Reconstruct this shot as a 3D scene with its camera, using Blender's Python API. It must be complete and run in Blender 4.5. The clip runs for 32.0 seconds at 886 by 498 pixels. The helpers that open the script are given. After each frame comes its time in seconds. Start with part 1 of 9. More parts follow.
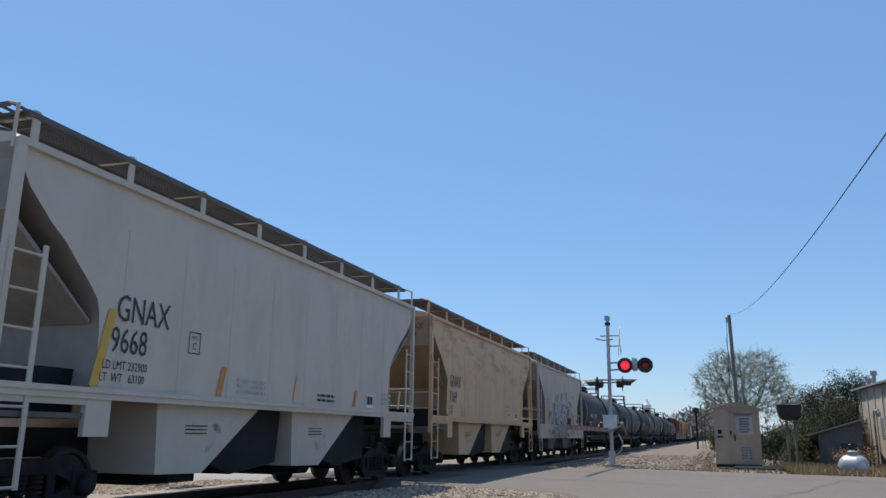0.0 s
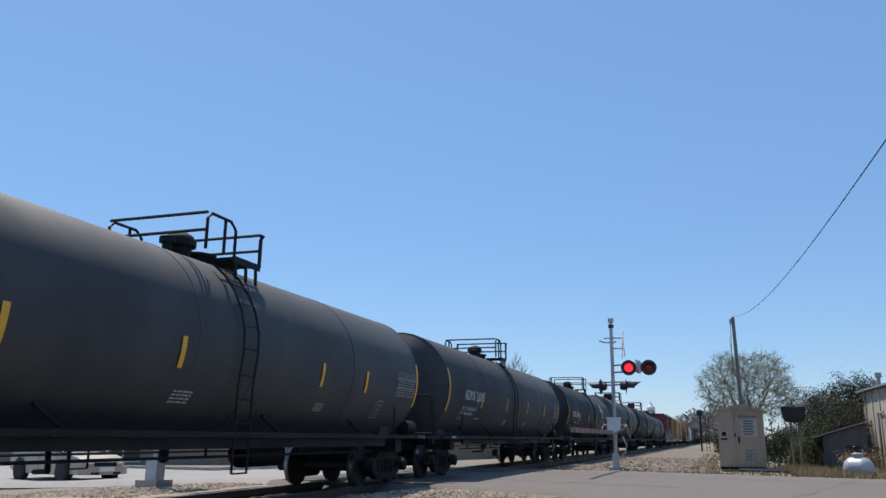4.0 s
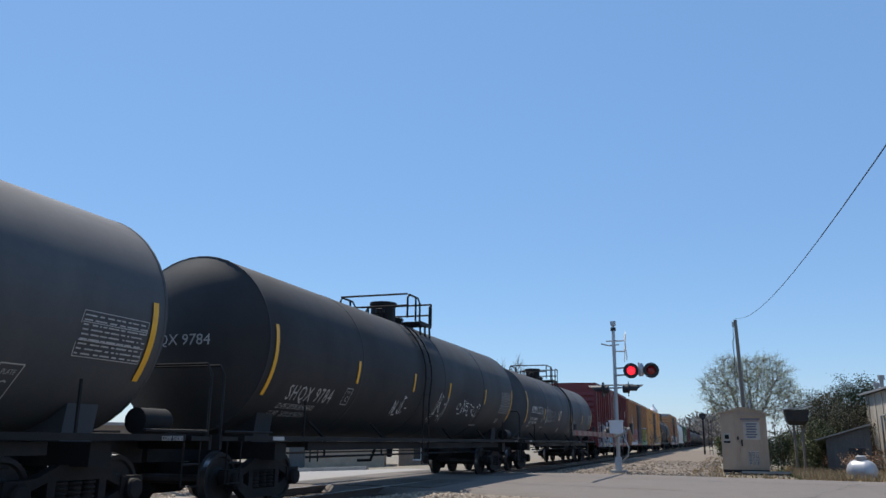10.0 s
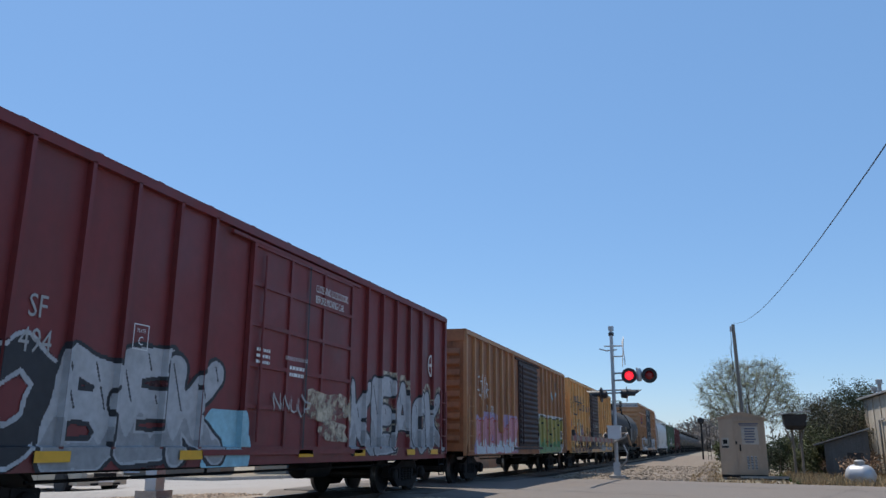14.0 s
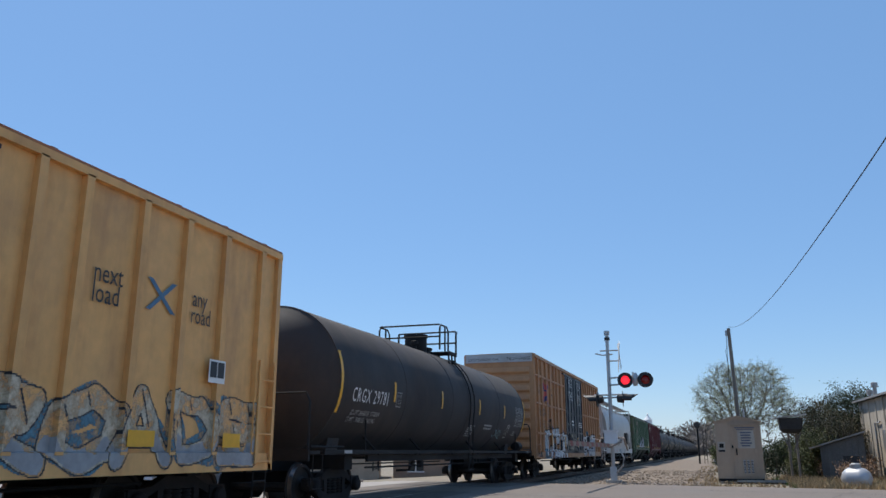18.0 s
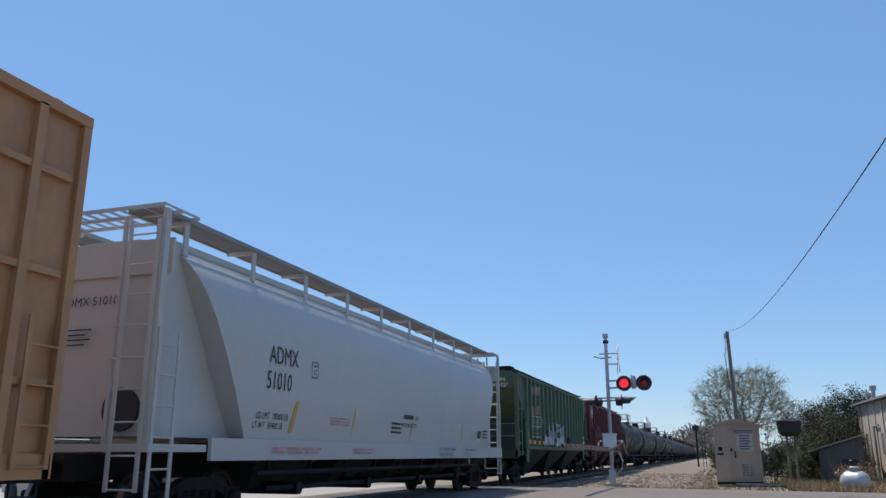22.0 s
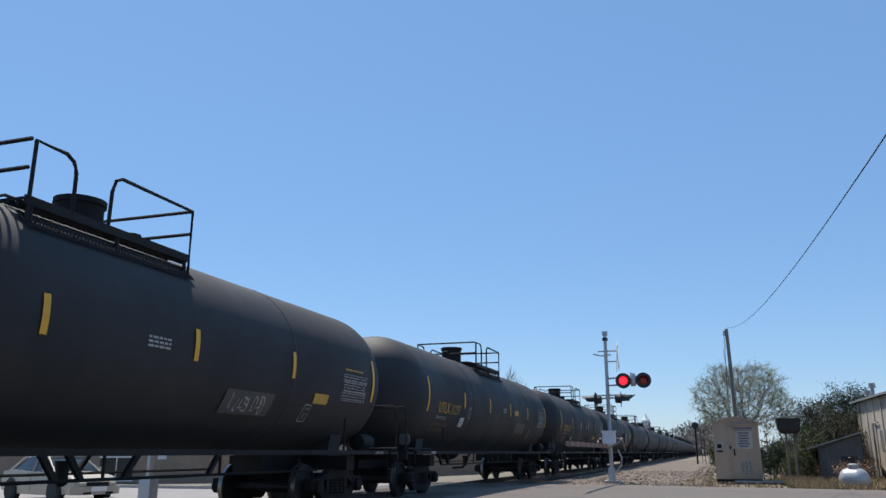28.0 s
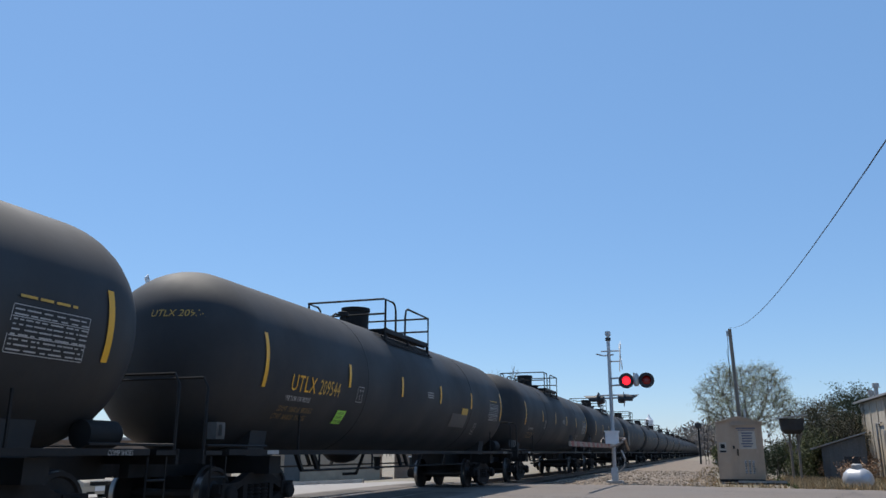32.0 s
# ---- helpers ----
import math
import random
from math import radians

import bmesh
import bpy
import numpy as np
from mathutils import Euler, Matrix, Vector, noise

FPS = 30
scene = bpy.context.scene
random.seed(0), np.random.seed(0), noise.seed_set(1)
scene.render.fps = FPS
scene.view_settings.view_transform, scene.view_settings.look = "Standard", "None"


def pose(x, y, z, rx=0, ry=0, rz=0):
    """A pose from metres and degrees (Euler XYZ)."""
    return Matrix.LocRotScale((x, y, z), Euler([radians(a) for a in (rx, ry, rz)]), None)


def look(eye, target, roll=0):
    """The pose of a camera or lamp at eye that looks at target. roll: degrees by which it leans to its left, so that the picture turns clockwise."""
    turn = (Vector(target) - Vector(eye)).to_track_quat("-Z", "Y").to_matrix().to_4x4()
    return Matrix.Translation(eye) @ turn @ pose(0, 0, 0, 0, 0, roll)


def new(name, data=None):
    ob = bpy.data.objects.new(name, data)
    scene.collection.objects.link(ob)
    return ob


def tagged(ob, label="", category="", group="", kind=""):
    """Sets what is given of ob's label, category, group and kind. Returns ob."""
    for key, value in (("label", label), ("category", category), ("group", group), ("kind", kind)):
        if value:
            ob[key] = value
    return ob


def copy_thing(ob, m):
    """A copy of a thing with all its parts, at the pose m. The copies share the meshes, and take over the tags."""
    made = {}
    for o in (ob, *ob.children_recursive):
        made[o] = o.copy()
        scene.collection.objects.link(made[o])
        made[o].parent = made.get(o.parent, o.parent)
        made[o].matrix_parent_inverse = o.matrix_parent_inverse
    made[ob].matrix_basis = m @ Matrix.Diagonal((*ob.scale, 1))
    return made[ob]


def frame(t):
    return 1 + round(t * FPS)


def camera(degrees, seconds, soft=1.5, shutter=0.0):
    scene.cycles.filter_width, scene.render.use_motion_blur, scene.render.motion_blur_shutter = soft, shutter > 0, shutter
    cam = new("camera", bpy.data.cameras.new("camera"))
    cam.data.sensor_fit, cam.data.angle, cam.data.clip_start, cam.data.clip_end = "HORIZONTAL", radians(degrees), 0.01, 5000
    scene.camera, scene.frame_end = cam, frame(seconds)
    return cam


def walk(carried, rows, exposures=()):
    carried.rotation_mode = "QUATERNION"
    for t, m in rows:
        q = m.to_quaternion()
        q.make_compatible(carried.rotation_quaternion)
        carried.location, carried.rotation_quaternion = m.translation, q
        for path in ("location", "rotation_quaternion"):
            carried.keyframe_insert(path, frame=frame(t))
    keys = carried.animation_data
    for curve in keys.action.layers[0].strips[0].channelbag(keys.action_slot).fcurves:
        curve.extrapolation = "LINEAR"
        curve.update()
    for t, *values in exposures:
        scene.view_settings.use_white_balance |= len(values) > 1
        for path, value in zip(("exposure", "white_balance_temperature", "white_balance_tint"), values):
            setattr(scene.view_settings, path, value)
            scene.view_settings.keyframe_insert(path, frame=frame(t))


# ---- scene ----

# ---- the camera, held by hand beside the road ----
TRACK = -8.3
EYE = (0.0, 0.0, 1.06)
LENS = 58.98
# seconds, turn to the left of the track's direction, tilt upwards, lean
AIM = [
(0, 18.84, 13.30, 0.76), (0.5, 18.91, 13.36, 0.66), (1, 19.00, 13.30, 0.71), (1.5, 19.05, 13.24, 0.78), (2, 19.07, 13.24, 0.78), (2.5, 19.11, 13.30,
0.70), (3, 19.15, 13.35, 0.78), (3.5, 19.14, 13.38, 0.69), (5.5, 18.94, 13.93, 0.64), (6, 19.14, 13.80, 0.69), (6.5, 19.16, 13.84, 0.61), (7, 19.20,
13.80, 0.54), (7.5, 19.20, 13.68, 0.47), (8, 19.19, 13.69, 0.44), (8.5, 19.22, 13.65, 0.53), (9, 19.25, 13.62, 0.57), (9.5, 19.25, 13.66, 0.58), (10,
19.22, 13.72, 0.58), (10.5, 19.21, 13.77, 0.53), (11, 19.20, 13.80, 0.54), (11.5, 19.18, 13.87, 0.45), (12, 19.17, 13.92, 0.46), (12.5, 19.19, 13.94,
0.49), (13, 19.24, 13.88, 0.59), (13.5, 19.16, 14.00, 0.40), (14, 19.05, 14.12, 0.40), (14.5, 18.98, 14.16, 0.32), (16.5, 18.92, 13.98, 0.11), (17,
18.88, 14.07, 0.04), (17.5, 18.84, 14.23, 0.21), (18, 18.71, 14.52, 0.03), (18.5, 18.66, 14.66, 0.10), (19, 18.67, 14.67, 0.19), (19.5, 18.67, 14.60,
0.10), (20, 18.63, 14.68, 0.01), (20.5, 18.63, 14.76, 0.03), (21, 18.62, 14.77, -0.01), (21.5, 18.61, 14.74, 0.02), (22, 18.61, 14.74, 0.02), (22.5,
18.61, 14.81, 0.03), (23, 18.61, 14.86, 0.03), (23.5, 18.62, 14.91, 0.12), (24, 18.57, 14.99, 0.11), (24.5, 18.54, 15.03, 0.03), (25, 18.41, 14.75,
0.12), (25.5, 18.25, 14.41, 0.06), (27.5, 18.51, 14.56, 0.00), (28, 18.57, 14.56, 0.01), (28.5, 18.62, 14.55, 0.05), (29, 18.63, 14.60, 0.06), (29.5,
18.74, 14.50, 0.02), (30, 18.80, 14.38, 0.02), (30.5, 18.82, 14.38, 0.01), (31, 18.81, 14.44, 0.01), (31.5, 18.77, 14.49, 0.06), (32, 18.79, 14.55,
0.06)]


def aim(left, up, lean):
    """The pose of the held camera."""
    a, b = radians(left), radians(up)
    way = Vector((-math.sin(a) * math.cos(b), math.cos(a) * math.cos(b), math.sin(b)))
    return look(EYE, Vector(EYE) + way, lean)


cam = camera(LENS, 32.0, soft=1.5)
walk(cam, [(t, aim(l, u, r)) for t, l, u, r in AIM], exposures=[(0, 0.0), (32, 0.0)])

# ---- sky and sun: a clear day, the sun high behind the train ----
SUN = Vector((-0.42, 0.36, 1.0)).normalized()
world = bpy.data.worlds.new("world")
scene.world = world
world.use_nodes = True
_nt = world.node_tree
_sky = _nt.nodes.new("ShaderNodeTexSky")
_sky.sky_type, _sky.sun_disc = "NISHITA", False
_sky.sun_elevation = math.asin(SUN.z)
_sky.sun_rotation = math.atan2(SUN.x, SUN.y)
_sky.altitude = 300
_sky.air_density, _sky.dust_density, _sky.ozone_density = 1.0, 0.25, 2.7
_bg = _nt.nodes["Background"]
_hue = _nt.nodes.new("ShaderNodeHueSaturation")
_hue.inputs["Saturation"].default_value = 1.15
_nt.links.new(_sky.outputs[0], _hue.inputs["Color"])
_haze = _nt.nodes.new("ShaderNodeMix")
_haze.data_type = "RGBA"
_haze.inputs["Factor"].default_value = 0.5
_haze.inputs["B"].default_value = (1.9, 3.6, 6.5, 1)
_nt.links.new(_hue.outputs[0], _haze.inputs["A"])
_nt.links.new(_haze.outputs["Result"], _bg.inputs[0])
_bg.inputs[1].default_value = 0.13
_lamp = bpy.data.lights.new("sun", "SUN")
_lamp.energy, _lamp.angle, _lamp.color = 4.8, radians(0.53), (1.0, 0.94, 0.85)
sun = new("sun", _lamp)
sun.matrix_world = look((0, 0, 60), Vector((0, 0, 60)) - SUN)

# ---- materials ----
def paint(name, color, rough=0.6, metal=0.0, vary=0.18, grain=9.0, patch=0.7, bump=0.08, dirt=None, dirty=0.0, streak=0.0, island=0.0, spec=0.5, rust=None, worn=0.0):
    """A surface with grain, patches, vertical dirt streaks and fine relief."""
    m = bpy.data.materials.new(name)
    m.use_nodes = True
    nt = m.node_tree
    n, l = nt.nodes, nt.links
    b = n["Principled BSDF"]
    b.inputs["Metallic"].default_value = metal
    b.inputs["Specular IOR Level"].default_value = spec
    co = n.new("ShaderNodeTexCoord")
    fine = n.new("ShaderNodeTexNoise")
    fine.inputs["Scale"].default_value, fine.inputs["Detail"].default_value = grain, 5
    wide = n.new("ShaderNodeTexNoise")
    wide.inputs["Scale"].default_value, wide.inputs["Detail"].default_value = patch, 4
    own = n.new("ShaderNodeObjectInfo")
    far = n.new("ShaderNodeVectorMath")
    far.operation = "SCALE"
    far.inputs[0].default_value = (31.0, 17.0, 23.0)
    l.new(own.outputs["Random"], far.inputs["Scale"])
    place = n.new("ShaderNodeVectorMath")
    l.new(co.outputs["Object"], place.inputs[0])
    l.new(far.outputs[0], place.inputs[1])
    l.new(place.outputs[0], fine.inputs["Vector"])
    l.new(place.outputs[0], wide.inputs["Vector"])
    add = n.new("ShaderNodeMath")
    l.new(fine.outputs["Fac"], add.inputs[0])
    l.new(wide.outputs["Fac"], add.inputs[1])
    rng = n.new("ShaderNodeMapRange")
    rng.inputs["From Min"].default_value, rng.inputs["From Max"].default_value = 0.6, 1.4
    rng.inputs["To Min"].default_value, rng.inputs["To Max"].default_value = 1 - vary, 1 + vary
    l.new(add.outputs[0], rng.inputs["Value"])
    mul = n.new("ShaderNodeVectorMath")
    mul.operation = "SCALE"
    mul.inputs[0].default_value = color
    l.new(rng.outputs[0], mul.inputs["Scale"])
    col = mul.outputs[0]
    if island:
        geo = n.new("ShaderNodeNewGeometry")
        r2 = n.new("ShaderNodeMapRange")
        r2.inputs["To Min"].default_value, r2.inputs["To Max"].default_value = 1 - island, 1 + island
        l.new(geo.outputs["Random Per Island"], r2.inputs["Value"])
        m2 = n.new("ShaderNodeVectorMath")
        m2.operation = "SCALE"
        l.new(col, m2.inputs[0])
        l.new(r2.outputs[0], m2.inputs["Scale"])
        col = m2.outputs[0]
    if dirt:
        mp = n.new("ShaderNodeMapping")
        mp.inputs["Scale"].default_value = (1.3, 1.3, 1.3 - 1.15 * streak)
        st = n.new("ShaderNodeTexNoise")
        st.inputs["Scale"].default_value, st.inputs["Detail"].default_value = 1.3, 7
        st.inputs["Roughness"].default_value = 0.65
        l.new(place.outputs[0], mp.inputs["Vector"])
        l.new(mp.outputs[0], st.inputs["Vector"])
        r3 = n.new("ShaderNodeMapRange")
        r3.inputs["From Min"].default_value, r3.inputs["From Max"].default_value = 0.46, 0.72
        r3.inputs["To Max"].default_value = dirty
        l.new(st.outputs["Fac"], r3.inputs["Value"])
        mix = n.new("ShaderNodeMix")
        mix.data_type = "RGBA"
        l.new(r3.outputs[0], mix.inputs["Factor"])
        l.new(col, mix.inputs["A"])
        mix.inputs["B"].default_value = (*dirt, 1)
        col = mix.outputs["Result"]
    if rust:
        tint, most, z0, z1 = rust
        mp2 = n.new("ShaderNodeMapping")
        mp2.inputs["Scale"].default_value = (0.6, 0.7, 2.2)
        l.new(place.outputs[0], mp2.inputs["Vector"])
        rn = n.new("ShaderNodeTexNoise")
        rn.inputs["Scale"].default_value, rn.inputs["Detail"].default_value, rn.inputs["Roughness"].default_value = 1.5, 8, 0.62
        l.new(mp2.outputs[0], rn.inputs["Vector"])
        r5 = n.new("ShaderNodeMapRange")
        r5.inputs["From Min"].default_value, r5.inputs["From Max"].default_value = 0.50, 0.64
        r5.inputs["To Max"].default_value = most
        l.new(rn.outputs["Fac"], r5.inputs["Value"])
        sep = n.new("ShaderNodeSeparateXYZ")
        l.new(co.outputs["Object"], sep.inputs[0])
        r6 = n.new("ShaderNodeMapRange")
        r6.inputs["From Min"].default_value, r6.inputs["From Max"].default_value = z0, z1
        l.new(sep.outputs["Z"], r6.inputs["Value"])
        both = n.new("ShaderNodeMath")
        both.operation = "MULTIPLY"
        l.new(r5.outputs[0], both.inputs[0])
        l.new(r6.outputs[0], both.inputs[1])
        mix2 = n.new("ShaderNodeMix")
        mix2.data_type = "RGBA"
        l.new(both.outputs[0], mix2.inputs["Factor"])
        l.new(col, mix2.inputs["A"])
        mix2.inputs["B"].default_value = (*tint, 1)
        col = mix2.outputs["Result"]
    if worn:
        wn = n.new("ShaderNodeTexNoise")
        wn.inputs["Scale"].default_value, wn.inputs["Detail"].default_value, wn.inputs["Roughness"].default_value = 3.2, 9, 0.72
        l.new(place.outputs[0], wn.inputs["Vector"])
        r7 = n.new("ShaderNodeMapRange")
        r7.inputs["From Min"].default_value, r7.inputs["From Max"].default_value = 0.30 + 0.25 * worn, 0.50 + 0.30 * worn
        l.new(wn.outputs["Fac"], r7.inputs["Value"])
        l.new(r7.outputs[0], b.inputs["Alpha"])
    l.new(col, b.inputs["Base Color"])
    r4 = n.new("ShaderNodeMapRange")
    r4.inputs["From Min"].default_value, r4.inputs["From Max"].default_value = 0.3, 0.7
    r4.inputs["To Min"].default_value, r4.inputs["To Max"].default_value = max(0.03, rough - 0.12), min(1, rough + 0.12)
    l.new(wide.outputs["Fac"], r4.inputs["Value"])
    l.new(r4.outputs[0], b.inputs["Roughness"])
    if bump:
        bp = n.new("ShaderNodeBump")
        bp.inputs["Strength"].default_value, bp.inputs["Distance"].default_value = bump, 0.02
        l.new(fine.outputs["Fac"], bp.inputs["Height"])
        l.new(bp.outputs[0], b.inputs["Normal"])
    return m


def glow(name, color, strength, base=(0.1, 0.0, 0.0)):
    m = bpy.data.materials.new(name)
    m.use_nodes = True
    b = m.node_tree.nodes["Principled BSDF"]
    b.inputs["Base Color"].default_value = (*base, 1)
    b.inputs["Roughness"].default_value = 0.25
    b.inputs["Emission Color"].default_value = (*color, 1)
    b.inputs["Emission Strength"].default_value = strength
    return m


RUST = (0.12, 0.055, 0.03)
DUST = (0.30, 0.25, 0.20)
M = {}
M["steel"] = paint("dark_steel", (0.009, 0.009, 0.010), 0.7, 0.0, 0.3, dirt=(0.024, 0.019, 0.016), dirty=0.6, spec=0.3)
M["truck"] = paint("truck_steel", (0.012, 0.010, 0.010), 0.8, 0.0, 0.3, dirt=(0.034, 0.026, 0.022), dirty=0.7, spec=0.3)
M["wheel"] = paint("wheel_steel", (0.013, 0.011, 0.011), 0.7, 0.0, 0.3, dirt=(0.06, 0.035, 0.025), dirty=0.6)
M["tread"] = paint("polished_tread", (0.25, 0.24, 0.235), 0.4, 1.0, 0.1)
M["grimy"] = paint("dull_dark_paint", (0.030, 0.027, 0.025), 0.75, 0, 0.3, dirt=(0.06, 0.045, 0.035), dirty=0.5)
M["tank_grey"] = paint("dark_grey_tank_paint", (0.026, 0.026, 0.029), 0.78, 0, 0.12, grain=14, patch=0.5, bump=0.02, dirt=(0.062, 0.057, 0.054), dirty=0.45, streak=0.6, spec=0.85)
M["tank_blue"] = paint("blue_grey_tank_paint", (0.040, 0.041, 0.046), 0.78, 0, 0.12, grain=14, patch=0.5, bump=0.02, dirt=(0.08, 0.074, 0.07), dirty=0.4, streak=0.6, spec=0.85)
M["tank_black"] = paint("black_tank_paint", (0.011, 0.0105, 0.0118), 0.76, 0, 0.18, grain=14, patch=0.5, bump=0.02, dirt=(0.034, 0.027, 0.024), dirty=0.4, streak=0.5, spec=0.75)
M["tank_brown"] = paint("dusty_black_tank_paint", (0.017, 0.0115, 0.0098), 0.8, 0, 0.18, grain=14, patch=0.5, bump=0.02, dirt=(0.054, 0.033, 0.023), dirty=0.5, streak=0.5, spec=0.85)
M["hop_white"] = paint("off_white_hopper_paint", (0.5408, 0.46, 0.3794), 0.6, 0, 0.05, grain=7, bump=0.02, dirt=(0.3708, 0.3, 0.2304), dirty=0.4, streak=0.75)
M["hop_tan"] = paint("tan_hopper_paint", (0.6376, 0.3998, 0.2237), 0.6, 0, 0.08, grain=7, bump=0.02, dirt=(0.42, 0.25, 0.135), dirty=0.5, streak=0.6, rust=((0.34, 0.17, 0.085), 0.75, 2.2, 3.5))
M["hop_grey"] = paint("light_grey_hopper_paint", (0.5027, 0.3909, 0.3162), 0.6, 0, 0.07, grain=7, bump=0.02, dirt=(0.2808, 0.2156, 0.1674), dirty=0.45, streak=0.7)
M["hop_clean"] = paint("clean_white_hopper_paint", (0.465, 0.4462, 0.4277), 0.5, 0, 0.05, grain=7, bump=0.02, dirt=(0.55, 0.50, 0.43), dirty=0.3, streak=0.7)
M["hop_green"] = paint("faded_green_hopper_paint", (0.072, 0.105, 0.052), 0.6, 0, 0.22, grain=6, patch=0.45, bump=0.04, dirt=(0.06, 0.065, 0.04), dirty=0.5, streak=0.4, rust=((0.085, 0.048, 0.04), 1.0, 1.7, 3.0))
M["post_green"] = paint("green_post_paint", (0.098, 0.170, 0.098), 0.55, 0, 0.15, dirt=(0.11, 0.11, 0.075), dirty=0.4, streak=0.8)
M["hop_red"] = paint("oxide_red_hopper_paint", (0.1375, 0.02565, 0.0304), 0.6, 0, 0.2, grain=6, bump=0.04, dirt=(0.077, 0.0285, 0.0266), dirty=0.7, streak=0.85)
M["box_red"] = paint("oxide_red_boxcar_paint", (0.178, 0.028, 0.029), 0.55, 0, 0.16, grain=6, bump=0.04, dirt=(0.105, 0.03, 0.026), dirty=0.6, streak=0.85)
M["box_brown"] = paint("rusty_yellow_boxcar_paint", (0.336, 0.13, 0.05225), 0.65, 0, 0.25, grain=6, bump=0.05, dirt=(0.1456, 0.06, 0.0285), dirty=0.95, streak=0.8)
M["box_yellow"] = paint("faded_yellow_boxcar_paint", (0.76, 0.405, 0.142), 0.6, 0, 0.14, grain=6, bump=0.04, dirt=(0.42, 0.2, 0.075), dirty=0.6, streak=0.85)
M["box_tbox"] = paint("ochre_boxcar_paint", (0.47, 0.232, 0.105), 0.6, 0, 0.1, grain=6, bump=0.03, dirt=(0.25, 0.12, 0.058), dirty=0.5, streak=0.7)
M["tbox_door"] = paint("navy_door_paint", (0.016, 0.022, 0.036), 0.5, 0, 0.2, dirt=(0.055, 0.05, 0.052), dirty=0.5, streak=0.8)
M["old_door"] = paint("rusted_dark_door_paint", (0.042, 0.026, 0.027), 0.7, 0, 0.35, dirt=(0.12, 0.055, 0.035), dirty=0.5, streak=0.5)
M["galv"] = paint("galvanised_steel", (0.42, 0.42, 0.43), 0.5, 0.6, 0.15, dirt=(0.2, 0.15, 0.11), dirty=0.35)
M["walkway"] = paint("dull_walkway_steel", (0.10, 0.095, 0.09), 0.7, 0.0, 0.2, dirt=(0.05, 0.04, 0.035), dirty=0.5)
M["white"] = paint("white_stencil_paint", (0.72, 0.71, 0.69), 0.6, 0, 0.1)
M["faded"] = paint("faded_stencil_paint", (0.38, 0.37, 0.36), 0.65, 0, 0.25)
M["black"] = paint("black_stencil_paint", (0.03, 0.03, 0.032), 0.6, 0, 0.15)
M["yellow"] = paint("yellow_reflector", (0.75, 0.38, 0.02), 0.4, 0, 0.12)
M["stencil_y"] = paint("yellow_stencil_paint", (0.55, 0.33, 0.06), 0.6, 0, 0.15)
M["dim_y"] = paint("worn_yellow_stencil_paint", (0.24, 0.15, 0.05), 0.65, 0, 0.3)
M["cream"] = paint("cream_paint", (0.66, 0.62, 0.52), 0.6, 0, 0.1)
M["g_grey"] = paint("grey_spray_paint", (0.4125, 0.4125, 0.425), 0.6, 0, 0.25, patch=2)
M["g_white"] = paint("white_spray_paint", (0.62, 0.62, 0.62), 0.6, 0, 0.2, patch=2)
M["g_black"] = paint("black_spray_paint", (0.025, 0.025, 0.03), 0.6, 0, 0.3, patch=2)
M["g_blue"] = paint("blue_spray_paint", (0.08, 0.17, 0.26), 0.6, 0, 0.25, patch=2)
M["g_cyan"] = paint("pale_cyan_spray_paint", (0.28, 0.50, 0.58), 0.6, 0, 0.25, patch=2)
M["g_green"] = paint("green_spray_paint", (0.17, 0.30, 0.14), 0.6, 0, 0.3, patch=2)
M["g_olive"] = paint("olive_spray_paint", (0.36, 0.31, 0.09), 0.6, 0, 0.3, patch=2)
M["g_red"] = paint("red_spray_paint", (0.48, 0.09, 0.08), 0.6, 0, 0.25, patch=2)
M["g_pink"] = paint("pink_spray_paint", (0.55, 0.25, 0.27), 0.6, 0, 0.25, patch=2)
M["g_lilac"] = paint("lilac_spray_paint", (0.38, 0.28, 0.42), 0.6, 0, 0.25, patch=2)
M["g_orange"] = paint("orange_spray_paint", (0.55, 0.20, 0.05), 0.6, 0, 0.25, patch=2)
M["g_brick"] = paint("brick_red_spray_paint", (0.26, 0.11, 0.08), 0.65, 0, 0.3, patch=2)
M["g_dusk"] = paint("dusky_grey_spray_paint", (0.10, 0.085, 0.095), 0.65, 0, 0.35, patch=2)
M["g_tan"] = paint("tan_spray_paint", (0.40, 0.25, 0.12), 0.65, 0, 0.25, patch=2)
M["g_mint"] = paint("pale_mint_spray_paint", (0.30, 0.42, 0.32), 0.65, 0, 0.25, patch=2)
M["em_patch"] = paint("yellowed_cream_repaint", (0.62, 0.52, 0.34), 0.6, 0, 0.12, dirt=(0.35, 0.25, 0.14), dirty=0.4)
M["em_orange"] = paint("sun_faded_orange_paint", (0.36, 0.15, 0.07), 0.65, 0, 0.3, patch=2, dirt=(0.15, 0.09, 0.06), dirty=0.5)
M["em_peach"] = paint("sun_faded_peach_paint", (0.36, 0.21, 0.13), 0.65, 0, 0.25, patch=2, dirt=(0.16, 0.11, 0.08), dirty=0.4)
M["em_cream"] = paint("sun_faded_cream_paint", (0.36, 0.33, 0.28), 0.65, 0, 0.3, patch=2, dirt=(0.15, 0.12, 0.09), dirty=0.6)
M["g_navy"] = paint("dark_blue_spray_paint", (0.04, 0.06, 0.17), 0.6, 0, 0.25, patch=2)
M["rail"] = paint("rail_steel", (0.10, 0.07, 0.055), 0.6, 0.5, 0.3, dirt=RUST, dirty=0.7)
